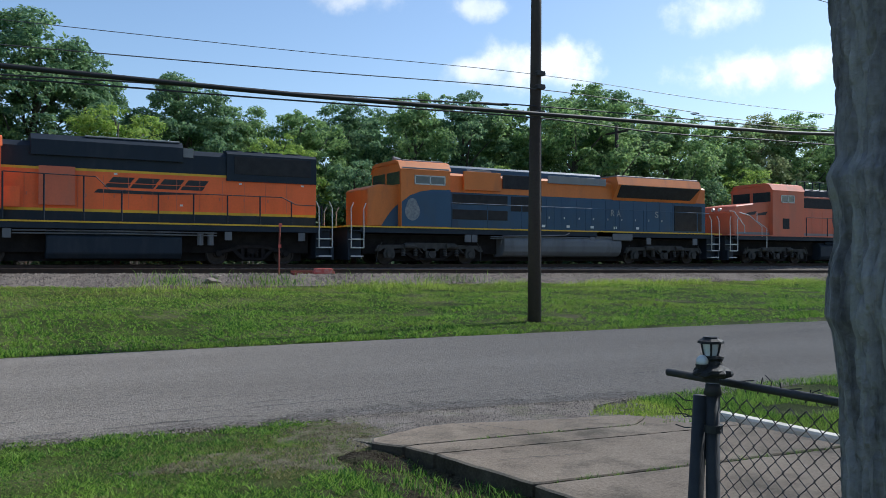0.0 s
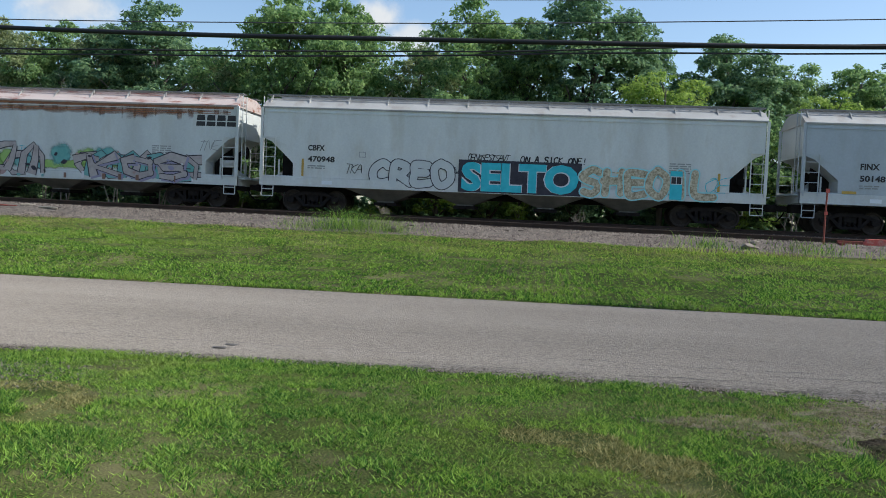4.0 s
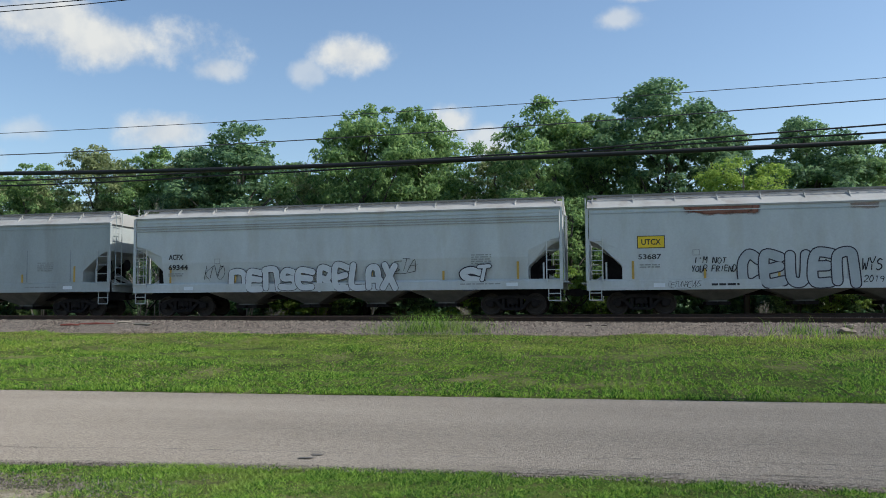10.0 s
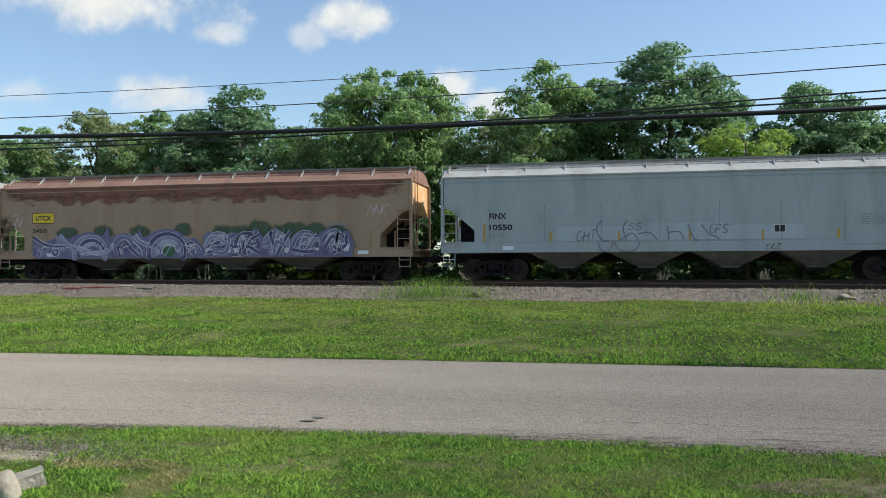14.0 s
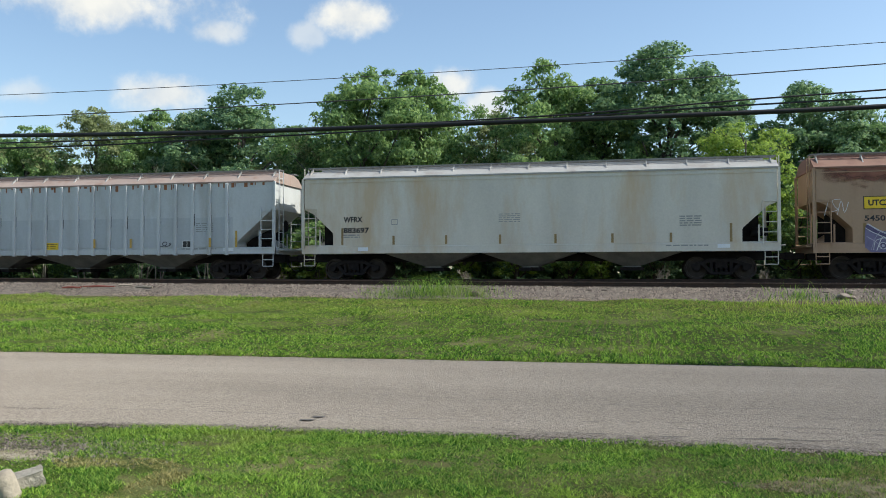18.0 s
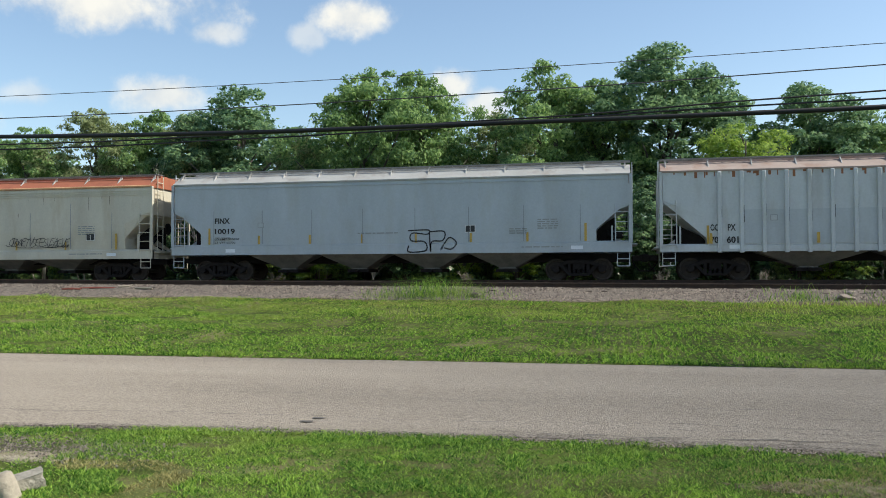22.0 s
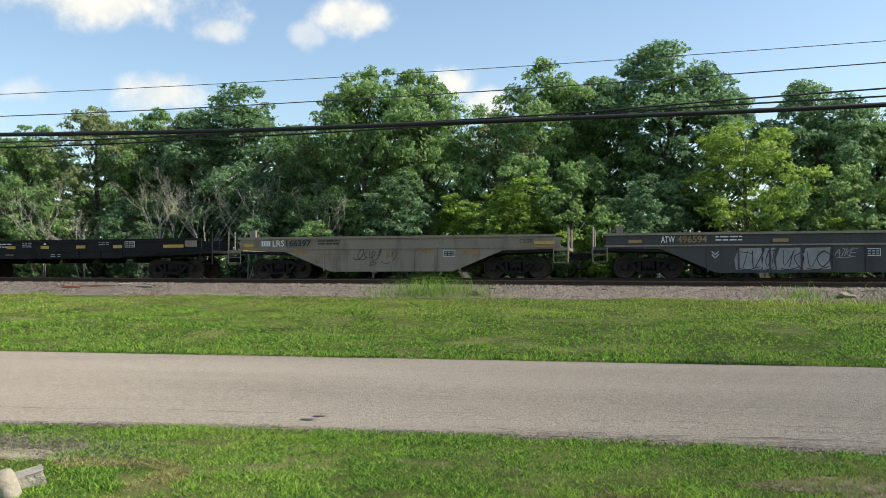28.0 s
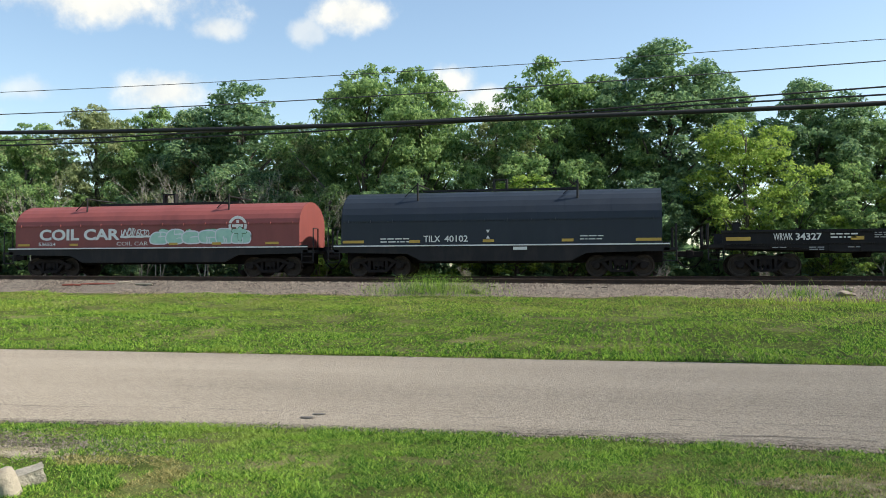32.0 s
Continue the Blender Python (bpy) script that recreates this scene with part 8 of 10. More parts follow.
def loco_base(label, u0, L, sill_m, stripe_m, tank, tank_m, trucks, axles, z=1.6):
    car = thing("locomotive", pose(0, 0, RAIL_Z), label, "locomotive", "locomotives of the train")
    CARS.append((car, u0))
    bm = bmesh.new()
    box(bm, 0.85, L - 0.85, -1.5, 1.5, z - 0.28, z - 0.06)
    part("frame", bm, sill_m, car)
    bm = bmesh.new()
    box(bm, 0.2, L - 0.2, -1.54, 1.54, z - 0.06, z)
    part("walkway", bm, stripe_m, car)
    x0, x1 = tank or (8.1, 15.2)
    if tank:
        bm = bmesh.new()
        prism_x(bm, [(-1.25, 0.22), (-1.42, 0.42), (-1.42, 1.0), (-1.2, 1.22), (1.2, 1.22), (1.42, 1.0), (1.42, 0.42), (1.25, 0.22)], *tank)
        part("fuel_tank", bm, tank_m, car, bevel=0.03)
    bm = bmesh.new()
    box(bm, 1.2, L - 1.2, -0.85, 0.85, 0.46, 1.3)
    box(bm, trucks[0] - 2.2, trucks[1] + 2.2, -0.55, 0.55, 0.14, 0.5)
    part("underframe", bm, M_UNDER, car)
    bm = bmesh.new()
    tube(bm, [(x0 + 0.5, -1.35, 1.2), (x1 - 0.4, -1.35, 1.2)], 0.09, 8)
    part("air_reservoir", bm, L_BLACK, car, smooth=True)
    for x in trucks:
        add_truck(car, x, axles, u0, stretch=1.15 if len(axles) == 2 else 1.85)
    for x, d in ((0.0, 1), (L, -1)):
        place("coupler", COUPLER, car, Matrix.Translation((x + d * 0.45, 0, 0)) @ (Matrix.Rotation(math.pi, 4, "Z") if d > 0 else Matrix.Identity(4)))
        place("air_hose", HOSE, car, Matrix.Translation((x + d * 0.45, 0, 0)) @ (Matrix.Rotation(math.pi, 4, "Z") if d > 0 else Matrix.Identity(4)))
        bm = bmesh.new()
        prism_x(bm, [(-1.45, 0.2), (1.45, 0.2), (1.45, 0.75), (-1.45, 0.75)], min(x + d * 0.3, x + d * 0.4), max(x + d * 0.3, x + d * 0.4))
        part("pilot_plate", bm, L_BLACK, car)
        loco_steps(car, x + d * 0.38, d, L_SILVER, z)
    return car


def six_wheel_dress(car, x, m):
    """The near and far sides of a three-axle truck: cast frame, axle boxes, springs, brake gear and sand pipes."""
    for s in (-1, 1):
        y = s * 1.12
        ya, yb = min(y, y + s * 0.09), max(y, y + s * 0.09)
        bm = bmesh.new()
        prism_y(bm, [(x - 2.75, 0.56), (x - 2.6, 0.84), (x - 1.4, 0.86), (x - 1.2, 0.95), (x + 1.2, 0.95), (x + 1.4, 0.86), (x + 2.6, 0.84), (x + 2.75, 0.56), (x + 2.5, 0.56), (x + 2.35, 0.68), (x + 0.45, 0.70), (x + 0.35, 0.58), (x - 0.35, 0.58), (x - 0.45, 0.70), (x - 2.35, 0.68), (x - 2.5, 0.56)], ya, yb)
        fr = part("truck_frame", bm, m, car, bevel=0.012)
        for k in (-2.05, 0.0, 2.05):
            bm = bmesh.new()
            prism_y(bm, [(x + k - 0.22, 0.26), (x + k + 0.22, 0.26), (x + k + 0.27, 0.44), (x + k + 0.2, 0.7), (x + k - 0.2, 0.7), (x + k - 0.27, 0.44)], ya, yb + (0.05 if s > 0 else 0))
            disc_y(bm, x + k, 0.44, y + s * 0.08, y + s * 0.17, 0.15, 14)
            part("axle_box", bm, m, fr)
        for k in (-1.35, -0.75, 0.75, 1.35):
            bm = bmesh.new()
            loft(bm, [[(x + k + r * math.cos(a), y + s * 0.03 + r * math.sin(a), 0.36 + 0.035 * j) for a in np.linspace(0, 2 * math.pi, 9)[:-1]] for j, r in enumerate((0.10, 0.10, 0.07) * 3 + (0.10, 0.10))])
            part("spring", bm, m, fr)
        for k in (-1.05, 1.05):
            bm = bmesh.new()
            tube(bm, [(x + k - 0.3, y + s * 0.12, 0.8), (x + k + 0.12, y + s * 0.12, 0.8), (x + k + 0.3, y + s * 0.12, 0.78)], [0.11, 0.11, 0.03], 10)
            tube(bm, [(x + k + 0.3, y + s * 0.12, 0.78), (x + k + 0.62, y + s * 0.1, 0.5)], 0.025, 5)
            part("brake_cylinder", bm, m, fr)
        for k in (-2.6, 2.6):
            bm = bmesh.new()
            tube(bm, [(x + k * 0.93, y + s * 0.1, 0.95), (x + k, y + s * 0.1, 0.6), (x + k * 1.02, y + s * 0.02, 0.12)], 0.022, 5)
            part("sand_pipe", bm, m, fr)


def hood_box(car, x0, x1, hw, z0, z1, m, name="hood", chamfer=0.08, label=""):
    bm = bmesh.new()
    prism_x(bm, [(-hw, z0), (-hw, z1 - chamfer), (-hw + chamfer, z1), (hw - chamfer, z1), (hw, z1 - chamfer), (hw, z0)], x0, x1)
    return part(name, bm, m, car, label)


def panel(car, name, x0, x1, z0, z1, m, y, depth=0.02):
    bm = bmesh.new()
    box(bm, x0, x1, y - depth, y + 0.01, z0, z1)
    return part(name, bm, m, car, bevel=0.004)


def cab(car, x0, x1, hw, z0, z1, m, roof_m, win, front=-1):
    bm = bmesh.new()
    prism_x(bm, [(-hw, z0), (-hw, z1 - 0.42), (-hw + 0.22, z1 - 0.08), (-hw + 0.5, z1), (hw - 0.5, z1), (hw - 0.22, z1 - 0.08), (hw, z1 - 0.42), (hw, z0)], x0, x1)
    c = part("cab", bm, m, car)
    bm = bmesh.new()
    prism_x(bm, [(-hw - 0.04, z1 - 0.40), (-hw + 0.19, z1 - 0.05), (-hw + 0.5, z1 + 0.03), (hw - 0.5, z1 + 0.03), (hw - 0.19, z1 - 0.05), (hw + 0.04, z1 - 0.40), (hw - 0.02, z1 - 0.42), (hw - 0.25, z1 - 0.12), (-hw + 0.25, z1 - 0.12), (-hw + 0.02, z1 - 0.42)], x0 - 0.06, x1 + 0.04)
    part("cab_roof", bm, roof_m, c)
    wx0, wx1, wz0, wz1 = win
    for s in (-1, 1):
        bm = bmesh.new()
        for a, b, p, q in ((wx0, wx1, wz1 - 0.05, wz1), (wx0, wx1, wz0, wz0 + 0.05), (wx0, wx0 + 0.05, wz0, wz1), (wx1 - 0.05, wx1, wz0, wz1), ((wx0 + wx1) / 2 - 0.03, (wx0 + wx1) / 2 + 0.03, wz0, wz1)):
            box(bm, a, b, s * hw - 0.03, s * hw + 0.03, p, q)
        fr = part("window_frame", bm, L_SILVER, c)
        bm = bmesh.new()
        box(bm, wx0 + 0.04, wx1 - 0.04, s * hw - 0.012, s * hw + 0.012, wz0 + 0.04, wz1 - 0.04)
        part("pane", bm, M_GLASS, fr)
    for y0, y1 in ((-hw + 0.15, -0.12), (0.12, hw - 0.15)):
        bm = bmesh.new()
        box(bm, x0 - 0.02, x0 + 0.02, y0, y1, z1 - 1.05, z1 - 0.5)
        part("windshield", bm, M_GLASS, c)
    return c


def orange_geep():
    u0, L = 105.15, 17.75
    car = loco_base("orange and black diesel locomotive with yellow stripes", u0, L, L_BLACK, L_YELLOW, (6.6, 11.3), L_BLACK, (3.5, 14.15), (-1.37, 1.37), 1.58)
    # short nose and cab
    hood_box(car, 0.85, 3.15, 0.88, 1.95, 3.25, L_ORANGE, "nose", 0.12)
    hood_box(car, 0.56, 16.85, 0.93, 1.58, 1.95, L_BLACK, "hood_base", 0.02)
    c = cab(car, 3.1, 5.15, 1.5, 1.95, 4.52, L_ORANGE, L_ORANGE, (3.62, 4.65, 3.15, 3.72))
    hood_box(car, 3.1, 5.15, 1.48, 1.6, 1.95, L_BLACK, "cab_base", 0.02)
    bm = bmesh.new()
    box(bm, 3.05, 3.11, -0.45, 0.45, 4.12, 4.36)
    part("number_board", bm, L_BLACK, c)
    lettering(car, "184", 3.68, 2.35, 0.92, 0.52, M_LETTER, -1.506, 0.03)
        # long hood in bands
    hood_box(car, 5.1, 16.85, 0.93, 1.95, 2.05, L_YELLOW, "hood_stripe", 0.0)
    hood_box(car, 5.1, 13.1, 0.94, 2.05, 3.44, L_ORANGE, "hood", 0.0)
    hood_box(car, 13.1, 16.86, 0.945, 2.05, 3.32, L_ORANGE, "hood", 0.0)
    hood_box(car, 5.1, 13.1, 0.95, 3.44, 3.53, L_YELLOW, "hood_stripe", 0.0)
    hood_box(car, 5.1, 13.1, 0.93, 3.53, 4.45, L_BLACK, "hood_top", 0.2)
    hood_box(car, 13.1, 16.85, 1.02, 3.32, 4.5, L_BLACK, "radiator_hood", 0.12)
    hood_box(car, 6.1, 11.4, 1.05, 3.95, 4.72, L_BLACK, "dynamic_brake", 0.22)
    hood_box(car, 7.9, 11.3, 0.9, 4.70, 4.76, L_ROOFGREY, "roof_panel", 0.02)
    panel(car, "roof_panel", 11.4, 11.8, 4.15, 4.5, L_ROOFGREY, -0.95)
    for k in range(4):
        bm = bmesh.new()
        tube(bm, [(13.6 + k * 0.85, 0, 4.48), (13.6 + k * 0.85, 0, 4.62)], [0.42, 0.4], 14)
        part("radiator_fan", bm, L_BLACK, car)
    panel(car, "radiator_grille", 13.4, 16.6, 3.6, 4.3, L_GRILLE, -1.02)
    # doors along the hood
    for k in range(12):
        x = 5.9 + k * 0.88
        if not 6.2 < x < 7.4:
            bm = bmesh.new()
            box(bm, x - 0.008, x + 0.008, -0.952, -0.93, 2.1, 3.3)
            part("door_seam", bm, L_FADED, car)
    panel(car, "equipment_box", 6.35, 7.55, 2.15, 3.55, L_FADED, -1.1)
    panel(car, "equipment_box", 5.1, 5.75, 2.05, 2.75, L_ORANGE, -1.2)
    # slanted company mark as plain shapes
    x = 8.55
    for k in range(4):
        bm = bmesh.new()
        for z0, z1, w0, w1 in ((2.88, 3.03, 0.0, 0.84), (3.06, 3.27, 0.03, 0.80)):
            lean = 0.75
            prism_y(bm, [(x + w0 + (z0 - 2.88) * lean, z0), (x + w1 + (z0 - 2.88) * lean, z0), (x + w1 + (z1 - 2.88) * lean, z1), (x + w0 + (z1 - 2.88) * lean, z1)], -0.948, -0.942)
        part("company_mark", bm, M_LETTER, car, "slanted black company mark")
        x += 0.92
    bm = bmesh.new()
    prism_y(bm, [(8.2, 2.66), (10.4, 2.66), (12.3, 2.74), (10.2, 2.78), (8.35, 2.80)], -0.948, -0.942)
    part("company_mark", bm, M_LETTER, car)
    for k in range(11):
        panel(car, "door_latch", 5.95 + k * 0.98, 6.0 + k * 0.98, 2.5, 2.62, L_FADED, -0.945, 0.012)
    for x, z in ((8.9, 3.35), (11.3, 2.25), (13.6, 3.18), (16.2, 3.2), (5.4, 2.2)):
        panel(car, "warning_label", x, x + 0.12, z, z + 0.07, M_LETTERW, -0.95, 0.003)
    for z, y in ((1.22, -1.46), (1.12, -1.43)):
        bm = bmesh.new()
        tube(bm, [(5.5, y, z), (9.0, y, z + 0.02), (12.6, y, z)], 0.028, 6)
        part("air_pipe", bm, L_TANK, car)
    for x in (1.6, 5.2, 12.9, 15.9):
        panel(car, "equipment_box", x, x + 0.28, 0.95, 1.28, L_TANK, -1.46, 0.05)
    # number board and headlights over the cab windows
    lettering(car, "184", 3.16, 4.14, 0.5, 0.2, M_LETTERW, -1.32, 0.02)
    for y in (-0.14, 0.14):
        bm = bmesh.new()
        tube(bm, [(3.0, y, 4.28), (3.08, y, 4.28)], 0.09, 10)
        part("headlight", bm, M_LAMPWHITE, c)
    rail_posts(car, [(1.1, 2.6), (2.9, 2.6)], 0.9, -1.2)
    rail_posts(car, [(5.2, 3.25), (8.2, 3.2), (8.7, 2.72), (15.2, 2.70), (15.8, 2.42), (16.9, 2.40)], 1.3, -1.5)
    rail_posts(car, [(5.2, 2.7), (16.9, 2.6)], 1.3, 1.5)
    # lower fittings
    panel(car, "frame_stripe", 0.9, 16.9, 1.30, 1.50, L_BLACK, -1.52)
    for x in (12.0, 12.4):
        bm = bmesh.new()
        tube(bm, [(x, -1.3, 0.75), (x, -1.3, 1.25)], 0.12, 10)
        part("filter_canister", bm, L_TANK, car)


def heritage_six():
    u0, L = 122.95, 22.5
    car = loco_base("orange and navy heritage diesel locomotive", u0, L, L_BLACK, L_YELLOW, None, L_TANK, (4.4, 18.4), (-2.05, 0.0, 2.05), 1.64)
    # round-bellied fuel tank with a lighter locker above it
    bm = bmesh.new()
    prism_x(bm, [(-1.42, 1.28), (-1.52, 1.12), (-1.54, 0.85), (-1.48, 0.58), (-1.30, 0.40), (-1.0, 0.32), (1.0, 0.32), (1.30, 0.40), (1.48, 0.58), (1.54, 0.85), (1.52, 1.12), (1.42, 1.28)], 8.1, 15.2)
    part("fuel_tank", bm, L_TANK, car, "dull grey round-bellied fuel tank", bevel=0.03)
    bm = bmesh.new()
    box(bm, 13.6, 14.7, -1.5, -0.6, 1.3, 1.62)
    part("battery_locker", bm, L_TANK, car, bevel=0.02)
    bm = bmesh.new()
    tube(bm, [(7.9, -1.52, 0.9), (8.0, -1.55, 1.3), (10.6, -1.55, 1.36), (11.6, -1.55, 1.38), (11.9, -1.52, 1.5)], 0.03, 6)
    part("air_pipe", bm, L_TANK, car, smooth=True)
    # nose with a swept orange and blue side
    bm = bmesh.new()
    prism_y(bm, [(1.3, 1.64), (1.3, 3.28), (1.8, 3.46), (2.85, 3.46), (2.85, 1.64)], -1.2, 1.2)
    part("nose", bm, L_NSORANGE, car, bevel=0.05)
    cab(car, 2.75, 5.2, 1.52, 1.64, 4.55, L_NSORANGE, L_NSORANGE, (3.4, 4.95, 3.5, 3.92))
    panel(car, "visor", 2.8, 5.15, 4.16, 4.24, L_ROOFGREY, -1.42, 0.12)
    # blue sweep on the cab side
    bm = bmesh.new()
    pts = [(2.78, 1.66), (2.78, 2.72), (3.2, 3.02), (3.7, 3.2), (4.3, 3.3), (5.22, 3.32), (5.22, 1.66)]
    prism_y(bm, pts, -1.53, -1.522)
    part("blue_sweep", bm, L_BLUE, car)
    bm = bmesh.new()
    prism_y(bm, [(1.95, 1.66), (2.2, 2.05), (2.5, 2.42), (2.86, 2.72), (2.86, 1.66)], -1.212, -1.204)
    part("blue_sweep", bm, L_BLUE, car)
    bm = bmesh.new()
    r = 0.46
    prism_y(bm, [(3.3 + r * 0.8 * math.cos(a), 2.32 + r * math.sin(a) * (1.25 if math.sin(a) > 0.7 else 0.9)) for a in np.linspace(0, 2 * math.pi, 18)[:-1]], -1.537, -1.532)
    part("emblem", bm, L_EMBLEM, car, "pale worn round emblem")
    hood_box(car, 5.1, 21.6, 1.02, 1.64, 3.28, L_BLUE, "hood", 0.0)
    hood_box(car, 5.1, 21.55, 1.03, 3.28, 4.15, L_NSORANGE, "hood_top", 0.12)
    hood_box(car, 5.1, 14.4, 0.85, 4.1, 4.52, L_BLUE, "roof_hatch", 0.1)
    # equipment behind the cab
    panel(car, "door_panel", 6.1, 8.1, 3.4, 4.25, L_NSORANGE, -1.12, 0.1)
    panel(car, "intake_grille", 8.3, 10.4, 3.55, 4.2, L_GRILLE, -1.06)
    panel(car, "roof_panel", 6.3, 7.6, 4.22, 4.34, L_ROOFGREY, -1.05, 0.1)
    for z0 in (2.05, 2.75):
        panel(car, "louvre_door", 5.6, 8.6, z0, z0 + 0.45, L_GRILLE, -1.03)
    panel(car, "door_panel", 8.8, 10.6, 2.5, 3.2, L_GRILLE, -1.03, 0.008)
    panel(car, "roof_panel", 10.9, 14.5, 3.92, 4.28, L_ROOFGREY, -1.1, 0.05)
    for k in range(10):
        x = 10.9 + k * 0.92
        bm = bmesh.new()
        box(bm, x - 0.008, x + 0.008, -1.03, -1.0, 1.75, 3.2)
        part("door_seam", bm, L_BLUEDARK, car)
    # flared radiator
    bm = bmesh.new()
    prism_x(bm, [(-1.05, 3.25), (-1.5, 4.02), (-1.35, 4.42), (1.35, 4.42), (1.5, 4.02), (1.05, 3.25)], 15.0, 20.8)
    rad = part("radiator", bm, L_NSORANGE, car)
    bm = bmesh.new()
    loft(bm, [[(15.2, -1.14, 3.38), (15.2, -1.49, 3.98), (15.2, -1.47, 4.0), (15.2, -1.12, 3.39)], [(20.3, -1.14, 3.38), (20.7, -1.49, 3.98), (20.7, -1.47, 4.0), (20.3, -1.12, 3.39)]])
    part("radiator_grille", bm, L_GRILLE, rad, at=Matrix.Translation((0, -0.02, 0)))
    hood_box(car, 15.1, 20.7, 1.3, 4.42, 4.5, L_ROOFGREY, "radiator_roof", 0.02)
    panel(car, "rear_grille", 19.3, 21.3, 1.75, 3.1, L_GRILLE, -1.03)
    # spaced pale letters left of a worn name
    for x, s in ((10.2, "R"), (14.9, "R"), (15.3, "A"), (17.9, "S")):
        lettering(car, s, x, 2.42, 0.24, 0.32, M_FAINT, -1.05, 0.01)
    rail_posts(car, [(5.3, 2.75), (21.4, 2.72)], 1.9, -1.5, 0.016, 1.64, L_BLUE)
    rail_posts(car, [(5.3, 2.75), (21.4, 2.72)], 1.9, 1.5, 0.016, 1.64, L_BLUE)
    for x in (4.4, 18.4):
        six_wheel_dress(car, x, L_TRUCKGREY)
    # pipes and boxes under the walkway
    for z, y in ((1.26, -1.46), (1.18, -1.42)):
        bm = bmesh.new()
        tube(bm, [(7.4, y, z), (11.0, y, z + 0.03), (15.9, y, z)], 0.03, 6)
        part("air_pipe", bm, L_TANK, car)
    for x in (6.0, 6.35, 13.2, 16.9, 20.2):
        panel(car, "equipment_box", x, x + 0.3, 1.0, 1.34, L_TANK, -1.44, 0.06)
    for k in range(9):
        panel(car, "door_latch", 11.0 + k * 0.92, 11.05 + k * 0.92, 2.2, 2.3, L_SILVER, -1.045, 0.01)
    panel(car, "cab_door", 5.3, 5.9, 1.7, 3.2, L_BLUEDARK, -1.03, 0.01)
    bm = bmesh.new()
    tube(bm, [(3.3, -0.3, 4.58), (3.3, -0.3, 4.72), (2.95, -0.3, 4.74)], [0.05, 0.05, 0.09], 8)
    part("horn", bm, L_ROOFGREY, car)
    bm = bmesh.new()
    prism_y(bm, [(2.95, 4.52), (5.1, 4.52), (5.02, 4.62), (3.05, 4.62)], -1.1, 1.1)
    part("cab_roof_cap", bm, L_ROOFGREY, car, bevel=0.02)
    for k in range(5):
        panel(car, "hazard_label", 10.6 + k * 1.5, 10.8 + k * 1.5, 1.78, 1.9, M_LETTERW, -1.03, 0.006)
    panel(car, "equipment_box", 14.6, 15.9, 1.2, 1.5, L_TANK, -1.5, 0.05)


def wide_cab_ge():
    u0, L = 145.5, 22.3
    car = loco_base("faded orange-red wide-nose diesel locomotive", u0, L, L_BLACK, L_FADED, (8.2, 14.6), L_BLACK, (4.6, 18.0), (-2.05, 0.0, 2.05), 1.62)
    bm = bmesh.new()
    prism_y(bm, [(1.0, 1.62), (0.95, 2.9), (1.2, 3.25), (3.3, 3.5), (4.0, 3.5), (4.0, 1.62)], -1.25, 1.25)
    part("nose", bm, L_FADED, car, bevel=0.06)
    c = cab(car, 3.9, 6.6, 1.5, 1.62, 4.6, L_FADED, L_FADED, (4.6, 5.75, 3.5, 3.95))
    panel(car, "cab_vent", 4.75, 5.3, 2.0, 2.6, L_GRILLE, -1.5)
    for k in range(2):
        bm = bmesh.new()
        prism_y(bm, [(1.9 + 0.9 * k, 2.72), (2.7 + 0.9 * k, 2.78), (2.85 + 0.9 * k, 2.98), (2.05 + 0.9 * k, 2.86)], -1.263, -1.255)
        part("company_mark", bm, M_LETTER, car)
    for y in (-0.25, 0.25):
        bm = bmesh.new()
        tube(bm, [(0.95, y, 3.05), (1.06, y, 3.05)], 0.1, 12)
        part("headlight", bm, M_LAMPWHITE, car)
    hood_box(car, 6.6, 21.4, 1.0, 1.62, 4.0, L_FADED, "hood", 0.05)
    hood_box(car, 6.6, 21.4, 0.9, 4.0, 4.45, L_BLACK, "hood_top", 0.1)
    for x in (4.6, 18.0):
        six_wheel_dress(car, x, L_TRUCKGREY)
    for k in range(12):
        panel(car, "hood_door", 7.0 + k * 0.95, 7.85 + k * 0.95, 1.8, 3.1, L_FADED, -1.0, 0.012)
    panel(car, "intake_grille", 7.2, 10.4, 3.3, 3.9, L_GRILLE, -1.0, 0.015)
    panel(car, "side_stripe", 1.2, 21.3, 1.64, 1.78, L_ROOFGREY, -1.265, 0.004)
    rail_posts(car, [(6.8, 4.9), (10.9, 4.9)], 0.7, -0.85, 0.02, 4.4)
    rail_posts(car, [(6.8, 2.7), (21.2, 2.7)], 1.9, -1.5, 0.018, 1.62)
    for pts in ([(0.4, 2.9), (0.75, 2.9), (1.6, 2.1), (1.6, 1.7)], [(1.2, 2.85), (2.0, 2.7), (3.0, 2.1), (3.0, 1.5)], [(2.6, 2.9), (2.6, 2.4), (3.4, 2.0), (3.4, 0.9)]):
        bm = bmesh.new()
        tube(bm, [(x, -1.5, z) for x, z in pts], 0.024, 6)
        part("stair_rail", bm, L_SILVER, car)


orange_geep()
heritage_six()
wide_cab_ge()
